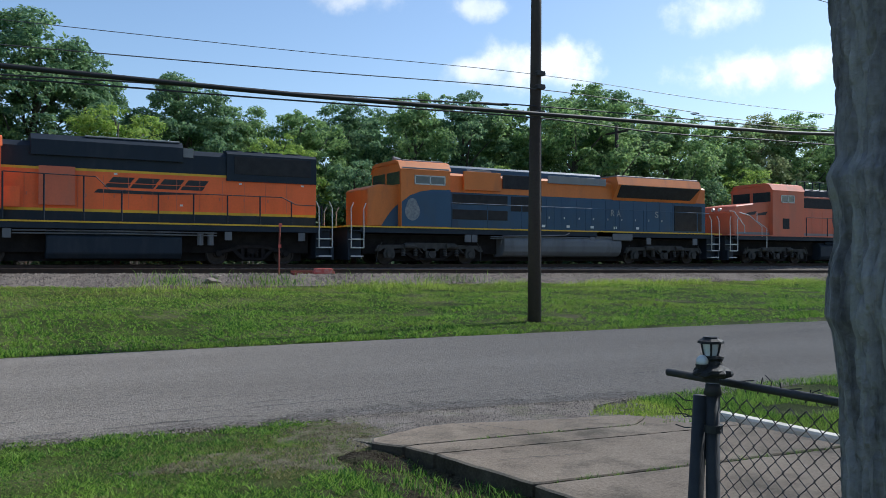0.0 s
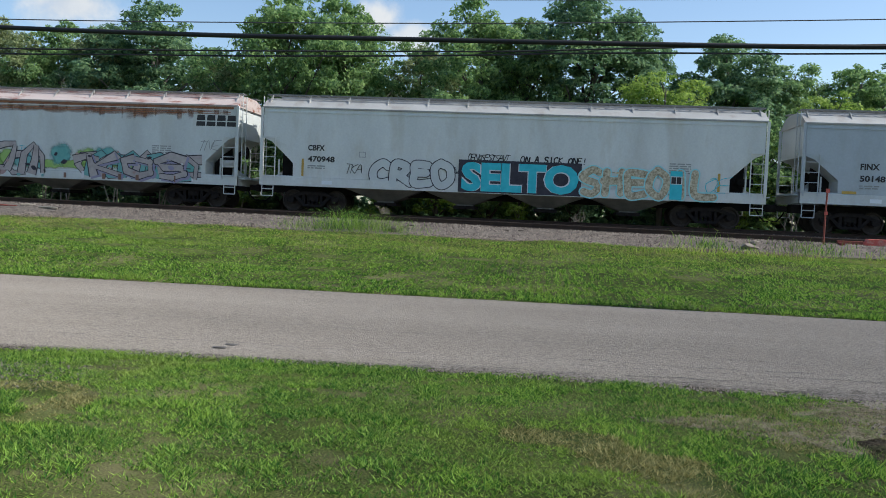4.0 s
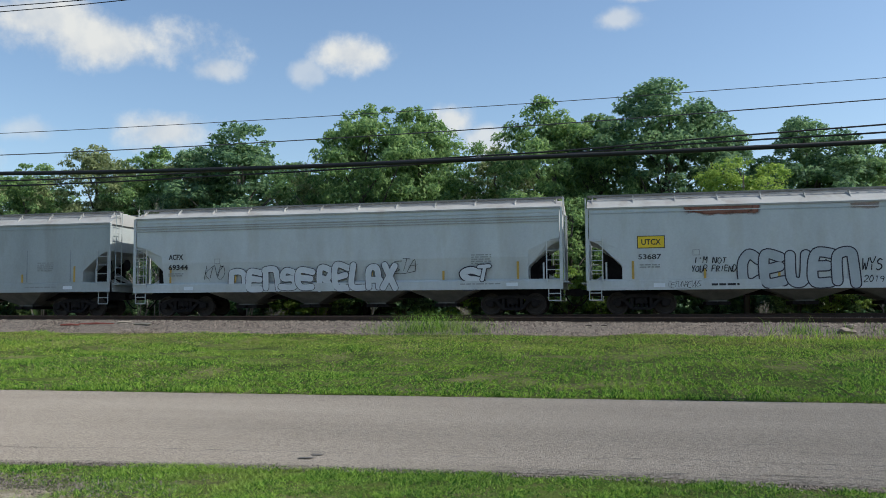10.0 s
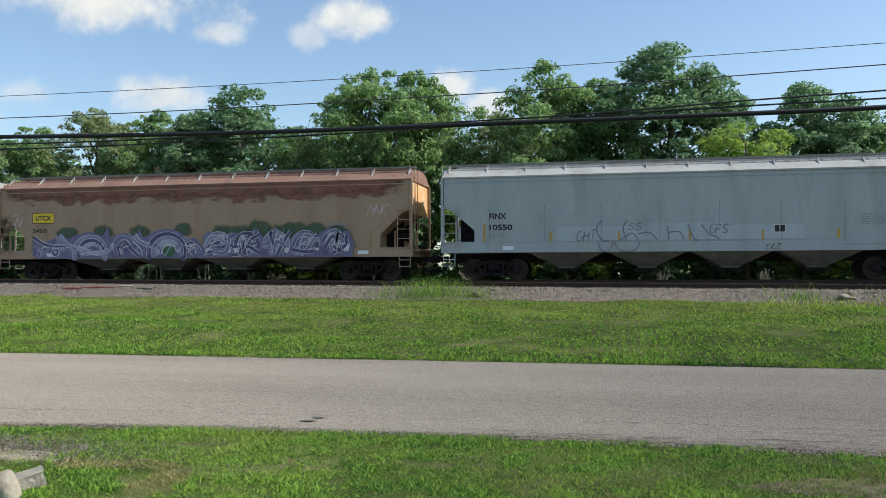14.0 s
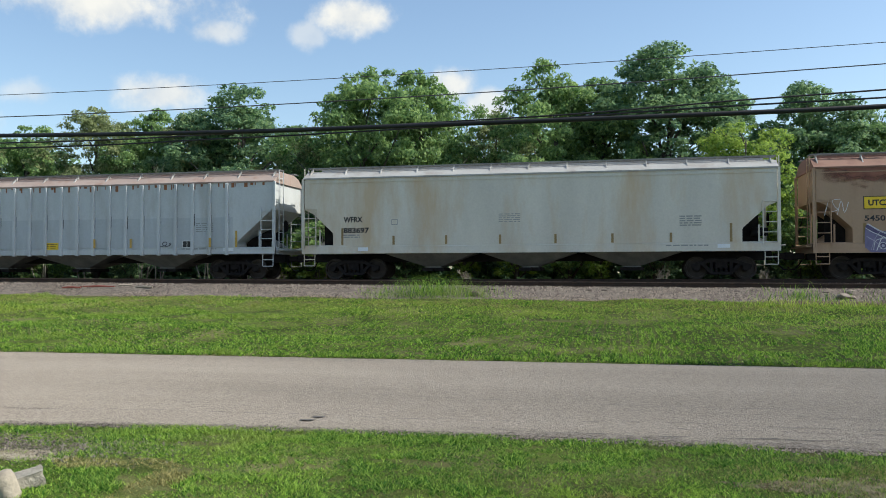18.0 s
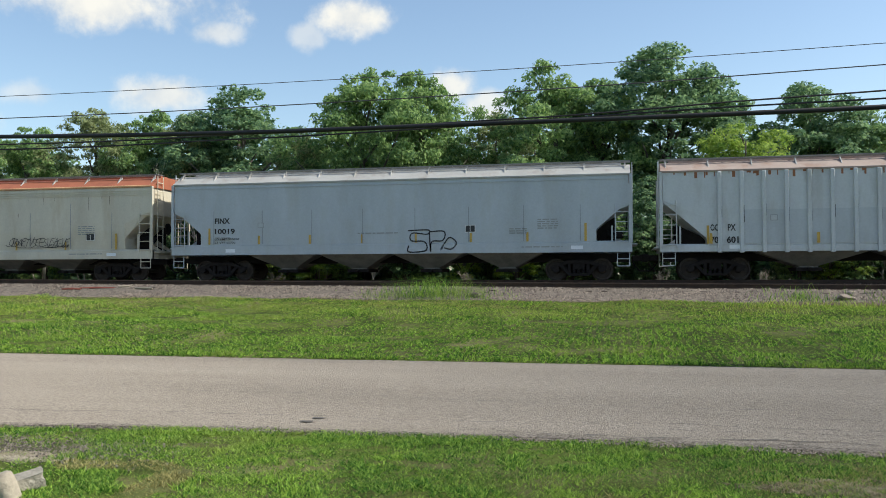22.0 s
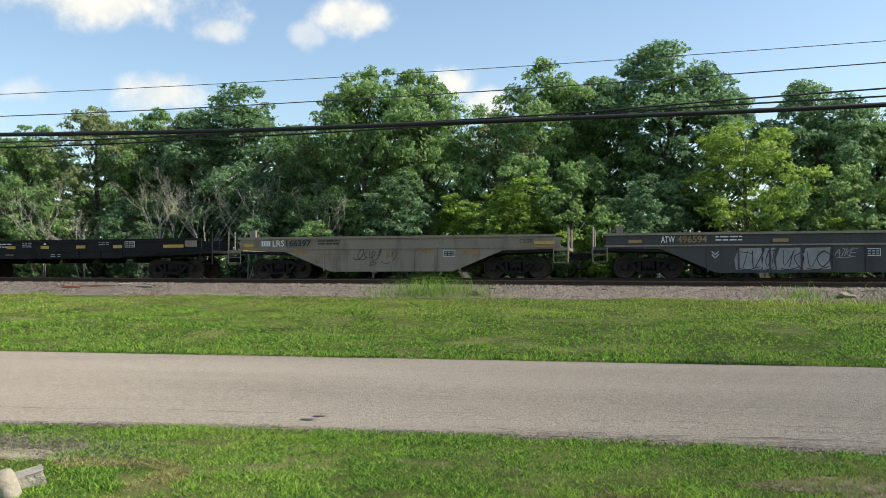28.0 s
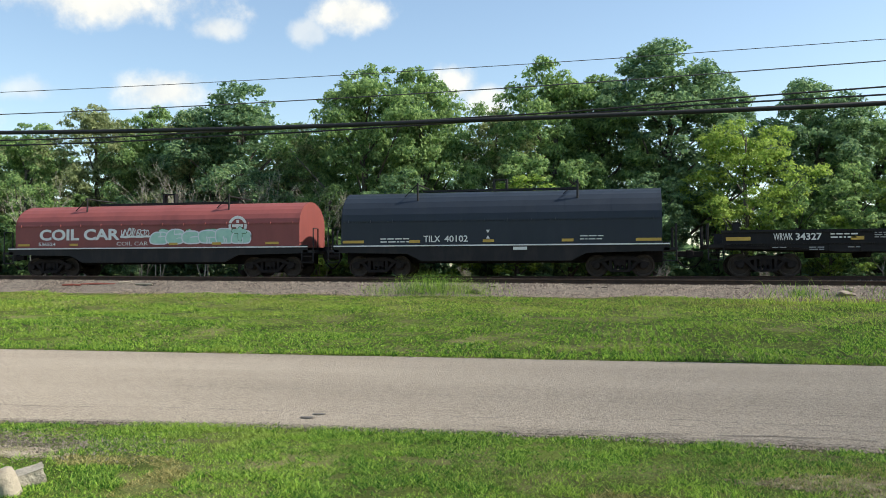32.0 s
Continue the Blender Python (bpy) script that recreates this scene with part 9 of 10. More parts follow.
# ---- trees ----
M_LEAF = [mat("leaf_mid", (0.125, 0.23, 0.095), (0.34, 0.48, 0.18), scale=0.8, rough=0.6, fine=2, bump=0, per="island", per_amount=0.8, spec=0.18, trans=0.55),
          mat("leaf_dark", (0.095, 0.185, 0.105), (0.265, 0.395, 0.185), scale=0.8, rough=0.6, fine=2, bump=0, per="island", per_amount=0.8, spec=0.18, trans=0.55),
          mat("leaf_lime", (0.16, 0.28, 0.055), (0.43, 0.55, 0.13), scale=0.8, rough=0.6, fine=2, bump=0, per="island", per_amount=0.6, spec=0.18, trans=0.55),
          mat("leaf_grey", (0.17, 0.22, 0.10), (0.40, 0.45, 0.22), scale=0.8, rough=0.6, fine=2, bump=0, per="island", per_amount=0.7, spec=0.18, trans=0.55)]
M_BARK = mat("grey_bark", (0.055, 0.048, 0.042), (0.15, 0.135, 0.115), scale=3, rough=0.95, fine=22, bump=0.9, stretch=(1, 1, 0.25))
M_DEADWOOD = mat("dead_branch", (0.26, 0.235, 0.20), (0.46, 0.42, 0.37), scale=3, rough=0.9, fine=20)


def leaf_cloud(lobes, per_area, size, seed, droop=0.55, sprays=9):
    """Leaves on a set of lobes (x, y, z, rx, rz), gathered on twig ends: domed sprays with gaps between them."""
    rng = np.random.default_rng(seed)
    P, Nn = [], []
    small = []
    for x, y, z, rx, rz in lobes:
        small.append((x, y, z, rx * 0.8, rz * 0.8, 0.22))
        for k in range(sprays):
            d = rng.normal(size=3) + np.array([0, 0, 0.35])
            d /= np.linalg.norm(d)
            f = rng.uniform(0.72, 1.14)
            q = rx * rng.uniform(0.20, 0.44)
            small.append((x + d[0] * rx * f, y + d[1] * rx * f, z + d[2] * rz * f, q, q * rng.uniform(0.45, 0.75), 0.9))
    for x, y, z, rx, rz, share in small:
        n = int(per_area * share * rx * (rx + rz) * 2)
        d = rng.normal(size=(n, 3))
        d[:, 2] = np.abs(d[:, 2]) * 1.1 - 0.55
        d /= np.linalg.norm(d, axis=1)[:, None]
        r = 1.15 - 0.62 * rng.random(n) ** 1.6
        P.append(np.array([x, y, z]) + d * np.array([rx, rx, rz]) * r[:, None])
        Nn.append(d)
    P, Nn = np.concatenate(P), np.concatenate(Nn)
    n = len(P)
    nrm = Nn * 0.75 + rng.normal(0, 0.5, (n, 3)) + np.array([0.1, 0, droop])
    nrm /= np.linalg.norm(nrm, axis=1)[:, None]
    t = np.cross(nrm, rng.normal(size=(n, 3)))
    t /= np.linalg.norm(t, axis=1)[:, None]
    b = np.cross(nrm, t)
    s = size * rng.uniform(0.55, 1.35, n)[:, None]
    V = np.stack([P - t * s - b * s * 0.35, P + t * s * 1.1 - b * s * 0.2, P + b * s * 0.75], 1)
    F = np.arange(n * 3).reshape(n, 3)
    return V.reshape(-1, 3), F


def make_tree(height, radius, seed, leaf, label, low=0.12, lobes_n=44, size=0.09, density=240, slim=1.0, sprays=11, rough=0.5):
    rng = random.Random(seed)
    t = thing("tree", pose(0, 0, -50), label, "tree", "railway trees")
    bm = bmesh.new()
    lean = rng.uniform(-0.4, 0.4)
    tube(bm, [(0, 0, -0.3), (lean * 0.3, 0, height * 0.3), (lean, 0.1, height * 0.62), (lean * 1.3, 0, height * 0.86)], [0.2, 0.16, 0.10, 0.03], 8)
    lobes = []
    for k in range(lobes_n):
        f = 1 - 2 * (k + 0.5) / lobes_n
        outer = k % 5 != 4
        a = k * 2.39996 + rng.uniform(-0.5, 0.5)
        top = height * 0.93
        bottom = height * low
        zc, zh = (top + bottom) / 2 + height * 0.03, (top - bottom) / 2
        ring = math.sqrt(max(0.0, 1 - f * f)) * (1.0 if f > -0.2 else 1.1)
        # the crown bulges and draws in round the trunk
        uneven = 1 + rough * 0.5 * math.sin(2 * a + 5 * f + seed) + rough * 0.35 * math.sin(3 * a - 8 * f + 2 * seed)
        rr = radius * slim * ring * uneven * (rng.uniform(0.5, 0.86) if outer else rng.uniform(0.0, 0.4))
        r = radius * slim * rng.uniform(0.16, 0.36)
        rz = r * rng.uniform(0.65, 0.9)
        x, y = lean * 0.7 + rr * math.cos(a), rr * math.sin(a)
        z = max(0.5, zc + f * (zh - rz * 0.95) + rng.uniform(-0.5, 0.5))
        lobes.append((x, y, z, r, rz))
        if k % 2 == 0:
            z0 = max(0.6, z - rr * 0.8 - 0.6)
            tube(bm, [(lean * z0 / height, 0, z0), (x * 0.5, y * 0.5, (z0 + z) / 2 + 0.1), (x, y, z)], [0.075, 0.045, 0.015], 5)
    part("trunk", bm, M_BARK, t, smooth=True)
    V, F = leaf_cloud(lobes, density, size, seed, sprays=sprays)
    place("crown", soup("crown", V, F, leaf), t)
    return t


TREE_KINDS = [
    make_tree(10.0, 3.7, 21, M_LEAF[0], "broad green deciduous tree behind the railway", density=235),
    make_tree(10.0, 3.2, 22, M_LEAF[1], "dark green deciduous tree behind the railway", rough=0.4),
    make_tree(10.0, 3.4, 23, M_LEAF[0], "leafy green deciduous tree with an uneven crown", lobes_n=50, rough=0.65),
    make_tree(10.0, 2.8, 24, M_LEAF[1], "tall slim dark green tree behind the railway", lobes_n=40, rough=0.7),
    make_tree(10.0, 3.4, 25, M_LEAF[2], "yellow-green young tree among the railway trees", lobes_n=30, density=170, sprays=13, rough=0.8, low=0.2),
    make_tree(10.0, 3.4, 26, M_LEAF[3], "grey-green feathery tree among the railway trees", lobes_n=40, density=190, rough=0.7),
    make_tree(10.0, 3.6, 27, M_LEAF[1], "dark green tree in the wood behind the railway", lobes_n=30, density=42, size=0.2),
    make_tree(10.0, 3.6, 28, M_LEAF[0], "low leafy green tree at the edge of the wood", lobes_n=36, density=95, size=0.14, low=0.06, rough=0.7),
    make_tree(10.0, 3.6, 29, M_LEAF[1], "low dark green tree at the edge of the wood", lobes_n=36, density=95, size=0.14, low=0.06, rough=0.7),
    make_tree(10.0, 3.6, 30, M_LEAF[2], "low yellow-green sapling at the edge of the wood", lobes_n=26, density=95, size=0.14, low=0.1, rough=0.9),
]


def tree_at(k, x, y, h, turn, wide=1.0):
    o = copy_thing(TREE_KINDS[k], pose(x, y, float(ground_z(x, y)), 0, 0, turn))
    o.scale = (wide * h / 10, wide * h / 10, h / 10)
    return o


# kind, x, y, height above the ground, width factor
TREES = [
    (6, -48, 47, 10.5, 1.1), (6, -43, 45, 9.8, 1.1), (5, -38, 46, 9.4, 1.0), (0, -34.5, 44, 10.0, 0.9), (5, -30.5, 45, 11.0, 0.85), (2, -27.8, 46, 11.4, 0.75), (5, -25.2, 46, 10.6, 0.85), (3, -20.9, 44.5, 12.0, 1.15), (1, -23.8, 45.5, 10.4, 0.9), (5, -18.0, 46, 9.4, 0.8),
    (2, -16.6, 46, 9.7, 0.8), (0, -13.4, 44, 12.5, 0.85), (2, -10.2, 44.5, 12.6, 0.8), (5, -6.8, 47, 10.2, 0.8), (0, -3.6, 45, 12.3, 0.9), (2, -0.6, 46, 11.9, 0.8), (1, 2.1, 46, 12.9, 1.12), (3, 5.0, 47, 11.8, 0.8),
    (4, 5.8, 41.6, 8.4, 1.0), (1, 9.6, 46, 10.6, 1.1), (0, 13.0, 47, 9.6, 1.0), (2, 16.2, 46, 9.9, 1.0), (4, 13.8, 42, 7.6, 0.9), (1, 19.5, 47, 10.2, 1.0), (0, 23.4, 46, 11.1, 0.9), (3, 27.0, 46, 11.8, 1.0), (2, 30.8, 47, 11.6, 1.0),
    (0, 35.4, 45, 12.9, 1.1), (1, 39.6, 47, 13.0, 1.0), (0, 44.2, 46, 12.2, 1.0), (4, 48.0, 42.5, 7.8, 1.2), (2, 50.0, 47, 12.3, 1.0), (5, 54.5, 46, 12.6, 1.0), (0, 59.5, 47, 13.4, 1.1), (2, 65.5, 46, 13.7, 1.1), (6, 72, 46, 13.2, 1.2), (6, 79, 47, 13.0, 1.2), (6, 86, 46, 13.0, 1.2),
    # the wood behind
    (6, -40, 52, 9.6, 1.4), (6, -31, 52, 9.5, 1.3), (6, -14, 52, 10.2, 1.3), (6, -4, 53, 10.0, 1.3), (6, 12, 53, 9.6, 1.4), (6, 24, 53, 10.8, 1.4), (6, 33, 54, 11.6, 1.4), (6, 48, 54, 12.0, 1.4), (6, -22, 52, 10.2, 1.3), (6, 41, 54, 12.0, 1.3),
    # lower trees in front
    (7, -31, 41.2, 6.0, 1.0), (8, -26, 41.5, 5.4, 1.1), (8, -18, 41.4, 5.8, 1.1), (7, -14.5, 41.0, 5.6, 1.1), (8, -10.6, 41.2, 6.4, 1.0), (9, -4.9, 40.9, 5.6, 1.25), (9, -7.6, 41.3, 4.9, 1.0), (7, -2.4, 41.2, 6.6, 0.9), (8, 1.6, 41.0, 5.9, 1.0), (7, 10.4, 41.4, 6.0, 1.0), (8, 17.5, 41.4, 6.6, 1.1), (7, 22.0, 41.4, 6.0, 1.1), (9, 26.4, 41.5, 6.6, 1.0), (8, 31.0, 41.3, 6.4, 1.1), (7, 39.5, 41.6, 6.5, 1.1), (8, 44, 41.6, 7.0, 1.0), (8, 54, 41.5, 7.2, 1.2), (7, 60, 41.6, 7.0, 1.2), (8, -36.5, 41.3, 5.8, 1.1), (8, -42, 41.4, 6.2, 1.2), (7, 67, 42, 7, 1.2),
    (9, -16.6, 40.6, 3.0, 1.2), (9, -15.0, 40.4, 2.7, 1.2), (9, -0.9, 40.5, 3.9, 0.9), (7, 8.0, 41.0, 5.2, 0.9), (9, 9.2, 40.6, 3.6, 1.1),
]
rng_t = random.Random(5)
for kind, x, y, h, wide in TREES:
    tree_at(kind, x, y, h, rng_t.uniform(0, 360), wide)


def make_shrub(seed, leaf, label):
    rng = random.Random(seed)
    t = thing("shrub", pose(0, 0, -50), label, "shrub", "trackside shrubs")
    bm = bmesh.new()
    lobes = []
    for k in range(9):
        x, y, z = rng.uniform(-1.1, 1.1), rng.uniform(-0.5, 0.5), rng.uniform(0.35, 1.5)
        tube(bm, [(x * 0.2, y * 0.2, -0.1), (x * 0.6, y * 0.6, z * 0.6), (x, y, z)], [0.03, 0.02, 0.008], 5)
        lobes.append((x, y, z, rng.uniform(0.35, 0.6), rng.uniform(0.3, 0.5)))
    part("stems", bm, M_BARK, t)
    V, F = leaf_cloud(lobes, 220, 0.085, seed, sprays=5)
    place("leaves", soup("leaves", V, F, leaf), t)
    return t


def undergrowth():
    """Dense dark brush that closes the wood near the ground."""
    rng = random.Random(77)
    lobes = []
    x = -70.0
    while x < 105:
        lobes.append((x, rng.uniform(43.5, 49), rng.uniform(0.9, 2.4), rng.uniform(0.9, 1.5), rng.uniform(0.7, 1.1)))
        x += 0.42
    V, F = leaf_cloud(lobes, 105, 0.2, 78, sprays=3)
    tagged(new("undergrowth", soup("undergrowth", V, F, M_LEAF[1])), "dark green undergrowth below the railway trees", "undergrowth", kind="stuff")


undergrowth()


def far_wood():
    """The wood's depth behind the first rows of trees."""
    rng = random.Random(79)
    lobes = []
    x = -130.0
    while x < 190:
        lobes.append((x, rng.uniform(56, 66), rng.uniform(0.8, 6.5), rng.uniform(1.6, 2.4), rng.uniform(1.3, 2.0)))
        x += 0.8
    V, F = leaf_cloud(lobes, 26, 0.36, 80, sprays=4)
    tagged(new("far_wood", soup("far_wood", V, F, M_LEAF[1])), "dense dark green wood far behind the railway", "wood", kind="stuff")


far_wood()
SHRUBS = [make_shrub(31, M_LEAF[0], "green trackside shrub with thin stems"), make_shrub(32, M_LEAF[1], "dark green leafy trackside shrub"), make_shrub(33, M_LEAF[2], "yellow-green leafy trackside shrub")]
rng_t = random.Random(6)
x = -40.0
while x < 66:
    k = rng_t.choice((1, 1, 1, 0, 1, 1, 1, 1))
    y = rng_t.uniform(39.6, 41.0)
    o = copy_thing(SHRUBS[k], pose(x, y, float(ground_z(x, y)), 0, 0, rng_t.uniform(0, 360)))
    s = rng_t.uniform(0.3, 0.6)
    o.scale = (s * 1.2, s, s)
    x += rng_t.uniform(1.4, 2.8)


def bare_bush(x, y, h, seed, lean=0.0):
    rng = random.Random(seed)
    bm = bmesh.new()

    def grow(p, d, length, r, depth):
        q = p + d * length
        tube(bm, [p, (p + q) / 2 + Vector((rng.uniform(-1, 1), rng.uniform(-1, 1), 0)) * length * 0.06, q], [r, r * 0.8, r * 0.55], 4)
        if depth:
            for _ in range(rng.choice((2, 3, 3))):
                d2 = (d + Vector((rng.uniform(-0.7, 0.7), rng.uniform(-0.7, 0.7), rng.uniform(-0.1, 0.4)))).normalized()
                grow(p.lerp(q, rng.uniform(0.5, 1.0)), d2, length * rng.uniform(0.5, 0.75), r * 0.55, depth - 1)

    for k in range(3):
        grow(Vector((0.15 * k, 0, -0.1)), Vector((lean + rng.uniform(-0.3, 0.3), rng.uniform(-0.2, 0.2), 1)).normalized(), h * 0.42, 0.035, 4)
    ob = new("bare_bush", finish(bm, "bare_bush", M_DEADWOOD))
    ob.matrix_basis = pose(x, y, float(ground_z(x, y)))
    tagged(ob, "leafless grey dead branches among the trees", "dead bush")


for args in ((-24.6, 40.0, 3.6, 1, 0.1), (-21.0, 40.0, 8.4, 2, -0.1), (-23.6, 39.9, 7.2, 3, 0.15), (-18.8, 40.2, 8.3, 5, 0.1), (-30.5, 40.0, 7.4, 4), (-28.0, 40.2, 5.8, 7, -0.1), (-14.8, 40.3, 7.6, 9, 0.1), (-12.0, 39.8, 3.0, 6), (11.5, 40.2, 3.2, 8), (-16.5, 38.6, 1.5, 10), (-7.0, 38.5, 1.4, 11), (1.5, 38.6, 1.6, 12), (6.0, 38.5, 1.4, 13)):
    bare_bush(*args)
# ---- pole, cables, trackside and yard things ----
M_POLE = mat("creosote_pole", (0.0248, 0.0193, 0.0165), (0.0605, 0.0495, 0.0413), scale=2, rough=0.9, fine=16, bump=0.7, stretch=(1, 1, 0.15))
M_CABLE = mat("black_cable", (0.012, 0.012, 0.014), (0.025, 0.025, 0.028), rough=0.6, fine=20, bump=0)
M_WIRE = mat("grey_wire", (0.06, 0.06, 0.065), (0.12, 0.12, 0.125), rough=0.5, metal=0.4, fine=20, bump=0)
M_DERAIL = mat("faded_red_paint", (0.42, 0.07, 0.06), (0.60, 0.13, 0.10), scale=4, rough=0.7, fine=20, dirt=(0.45, 0.38, 0.33), dirt_amount=0.5, dirt_scale=5)
M_POSTRUST = mat("rusty_post", (0.16, 0.04, 0.03), (0.28, 0.08, 0.06), scale=5, rough=0.85, fine=25)
M_GALV = mat("weathered_galvanised", (0.022, 0.023, 0.026), (0.06, 0.062, 0.066), scale=4, rough=0.65, metal=0.3, fine=30, dirt=(0.10, 0.07, 0.05), dirt_amount=0.5, dirt_scale=6)
M_BLACKPLASTIC = mat("black_plastic", (0.012, 0.012, 0.013), (0.025, 0.025, 0.027), rough=0.7, fine=20, bump=0.05)
M_LAMPGLASS = mat("clouded_lamp_glass", (0.55, 0.57, 0.58), (0.72, 0.74, 0.75), rough=0.15, fine=10, bump=0.1, spec=0.7)
M_TREEBARK = mat("yard_tree_bark", (0.0374, 0.0373, 0.0421), (0.312, 0.303, 0.309), scale=11, rough=0.95, fine=30, bump=1.0, stretch=(1.6, 1.6, 0.16), dirt=(0.36, 0.36, 0.33), dirt_amount=0.6, dirt_scale=5)
# Leaf green darkened to hold the crown's shade on the hanging sprays.
M_SHADELEAF = mat("shaded_yard_leaf", (0.022, 0.045, 0.013), (0.055, 0.095, 0.03), rough=0.6, fine=3, bump=0, per="island", trans=0.1)
M_RUBBLE = mat("pale_rubble", (0.23, 0.205, 0.165), (0.40, 0.365, 0.30), scale=6, rough=0.9, fine=35, bump=0.6)
M_LOG = mat("cut_log", (0.22, 0.19, 0.15), (0.42, 0.37, 0.29), scale=5, rough=0.9, fine=25, bump=0.5)


def utility_pole():
    t = thing("utility_pole", pose(11.66, 16.82, 0.05), "tall dark creosoted wooden utility pole on the verge", "utility pole")
    bm = bmesh.new()
    tube(bm, [(0, 0, -0.4), (0.02, 0, 3), (0.06, 0, 7), (0.08, 0, 10.4)], [0.165, 0.15, 0.13, 0.115], 14)
    part("shaft", bm, M_POLE, t, smooth=True)
    bm = bmesh.new()
    box(bm, -1.1, 1.2, -0.2, -0.1, 9.6, 9.72)
    part("crossarm", bm, M_POLE, t)
    for z in (5.05, 5.68, 6.0):
        bm = bmesh.new()
        box(bm, -0.05, 0.17, -0.22, -0.12, z - 0.06, z + 0.05)
        tube(bm, [(-0.1, -0.16, z), (0.22, -0.16, z)], 0.018, 6)
        part("bracket", bm, M_GALV, t)
    bm = bmesh.new()
    tube(bm, [(0.15, -0.06, 0.0), (0.155, -0.06, 4.9)], 0.018, 6)
    part("ground_wire", bm, M_WIRE, t)


utility_pole()


def cable(name, label, pts, r, material, twist=None):
    """A hanging line through points (x, y, z)."""
    out = []
    for i in range(len(pts) - 1):
        p0, p1, p2, p3 = pts[max(i - 1, 0)], pts[i], pts[i + 1], pts[min(i + 2, len(pts) - 1)]
        for k in range(8):
            t = k / 8
            out.append([0.5 * (2 * p1[j] + (p2[j] - p0[j]) * t + (2 * p0[j] - 5 * p1[j] + 4 * p2[j] - p3[j]) * t * t + (3 * p1[j] - p0[j] - 3 * p2[j] + p3[j]) * t ** 3) for j in range(3)])
    out.append(list(pts[-1]))
    bm = bmesh.new()
    tube(bm, out, r, 6)
    ob = new(name, finish(bm, name, material, smooth=True))
    return tagged(ob, label, "cable", "overhead lines")


YP = 16.85
cable("service_cable", "thick black service cable strung low across the yard", [(-16, 2.75, 3.4), (-7, 2.75, 2.42), (-4, 2.75, 2.19), (-2.27, 2.75, 2.135), (-1.34, 2.75, 2.115), (-0.6, 2.75, 2.112), (0.5, 2.75, 2.112), (1.1, 2.75, 2.12), (2.07, 2.75, 2.143), (2.7, 2.75, 2.157), (3.4, 2.75, 2.185), (6, 2.75, 2.35), (12, 2.75, 2.9), (18, 2.75, 3.8)], 0.0082, M_CABLE)
cable("overhead_cable", "black telephone cable between the poles", [(-60, YP, 5.9), (-30, YP, 4.8), (-14, YP, 4.51), (-8.3, YP, 4.54), (-5.75, YP, 4.57), (-2, YP, 4.66), (0.3, YP, 4.75), (2.2, YP, 4.80), (4.2, YP, 4.83), (5.6, YP, 4.86), (11.7, YP - 0.15, 4.98), (16, YP, 4.95), (23, YP, 5.1), (45, YP, 5.3), (80, YP, 6.2)], 0.018, M_CABLE)
cable("overhead_cable", "black spliced cable above the telephone cable", [(-60, YP, 6.1), (-30, YP, 4.95), (-14, YP, 4.63), (-8.3, YP, 4.64), (-2.5, YP, 4.73), (-0.5, YP, 4.78), (2.2, YP, 4.9), (4.9, YP, 4.99), (8, YP, 5.12), (10.8, YP, 5.23), (11.7, YP - 0.15, 5.26), (23, YP, 5.5), (45, YP, 5.8), (80, YP, 6.7)], 0.017, M_CABLE)
cable("splice_sleeve", "black splice sleeve on the telephone cable", [(9.9, YP - 0.01, 5.21), (10.3, YP - 0.01, 5.222), (10.8, YP - 0.01, 5.24)], 0.034, M_CABLE)
cable("overhead_wire", "thin grey wire above the cables", [(-60, YP, 6.4), (-30, YP, 5.5), (-14, YP, 5.23), (-3.5, YP, 5.27), (4.9, YP, 5.47), (11.7, YP - 0.15, 5.67), (16.9, YP, 5.60), (19.4, YP, 5.55), (45, YP, 5.9), (80, YP, 7.2)], 0.011, M_WIRE)
cable("overhead_wire", "thin grey wire high above the cables", [(-60, YP, 6.8), (-30, YP, 5.95), (-14, YP, 5.74), (-3.5, YP, 5.74), (4.9, YP, 5.87), (11.7, YP - 0.15, 6.02), (21, YP, 6.0), (45, YP, 6.5), (80, YP, 7.5)], 0.007, M_WIRE)
for k, dz in ((0, 0.0), (1, 0.13)):
    cable("power_line", "thin power line strung high over the verge", [(-60, YP - 0.4, 9.9 - dz), (-30, YP - 0.4, 8.95 - dz * 2), (-14, YP - 0.4, 8.60 - dz), (-7, YP - 0.4, 8.58), (-0.9, YP - 0.4, 8.55 + dz * 1.5), (5, YP - 0.4, 9.0 + dz), (11.7, YP - 0.3, 9.72), (30, YP, 9.4), (80, YP, 10.5)], 0.010, M_CABLE)


def far_pole():
    t = thing("utility_pole", pose(35.2, 41.0, 0.6), "slim far utility pole among the trees", "utility pole")
    bm = bmesh.new()
    tube(bm, [(0, 0, -0.3), (0, 0, 9.4)], [0.14, 0.11], 10)
    part("shaft", bm, M_POLE, t, smooth=True)
    bm = bmesh.new()
    box(bm, -0.06, 0.06, -1.0, 1.0, 8.9, 9.02)
    part("crossarm", bm, M_POLE, t)


far_pole()


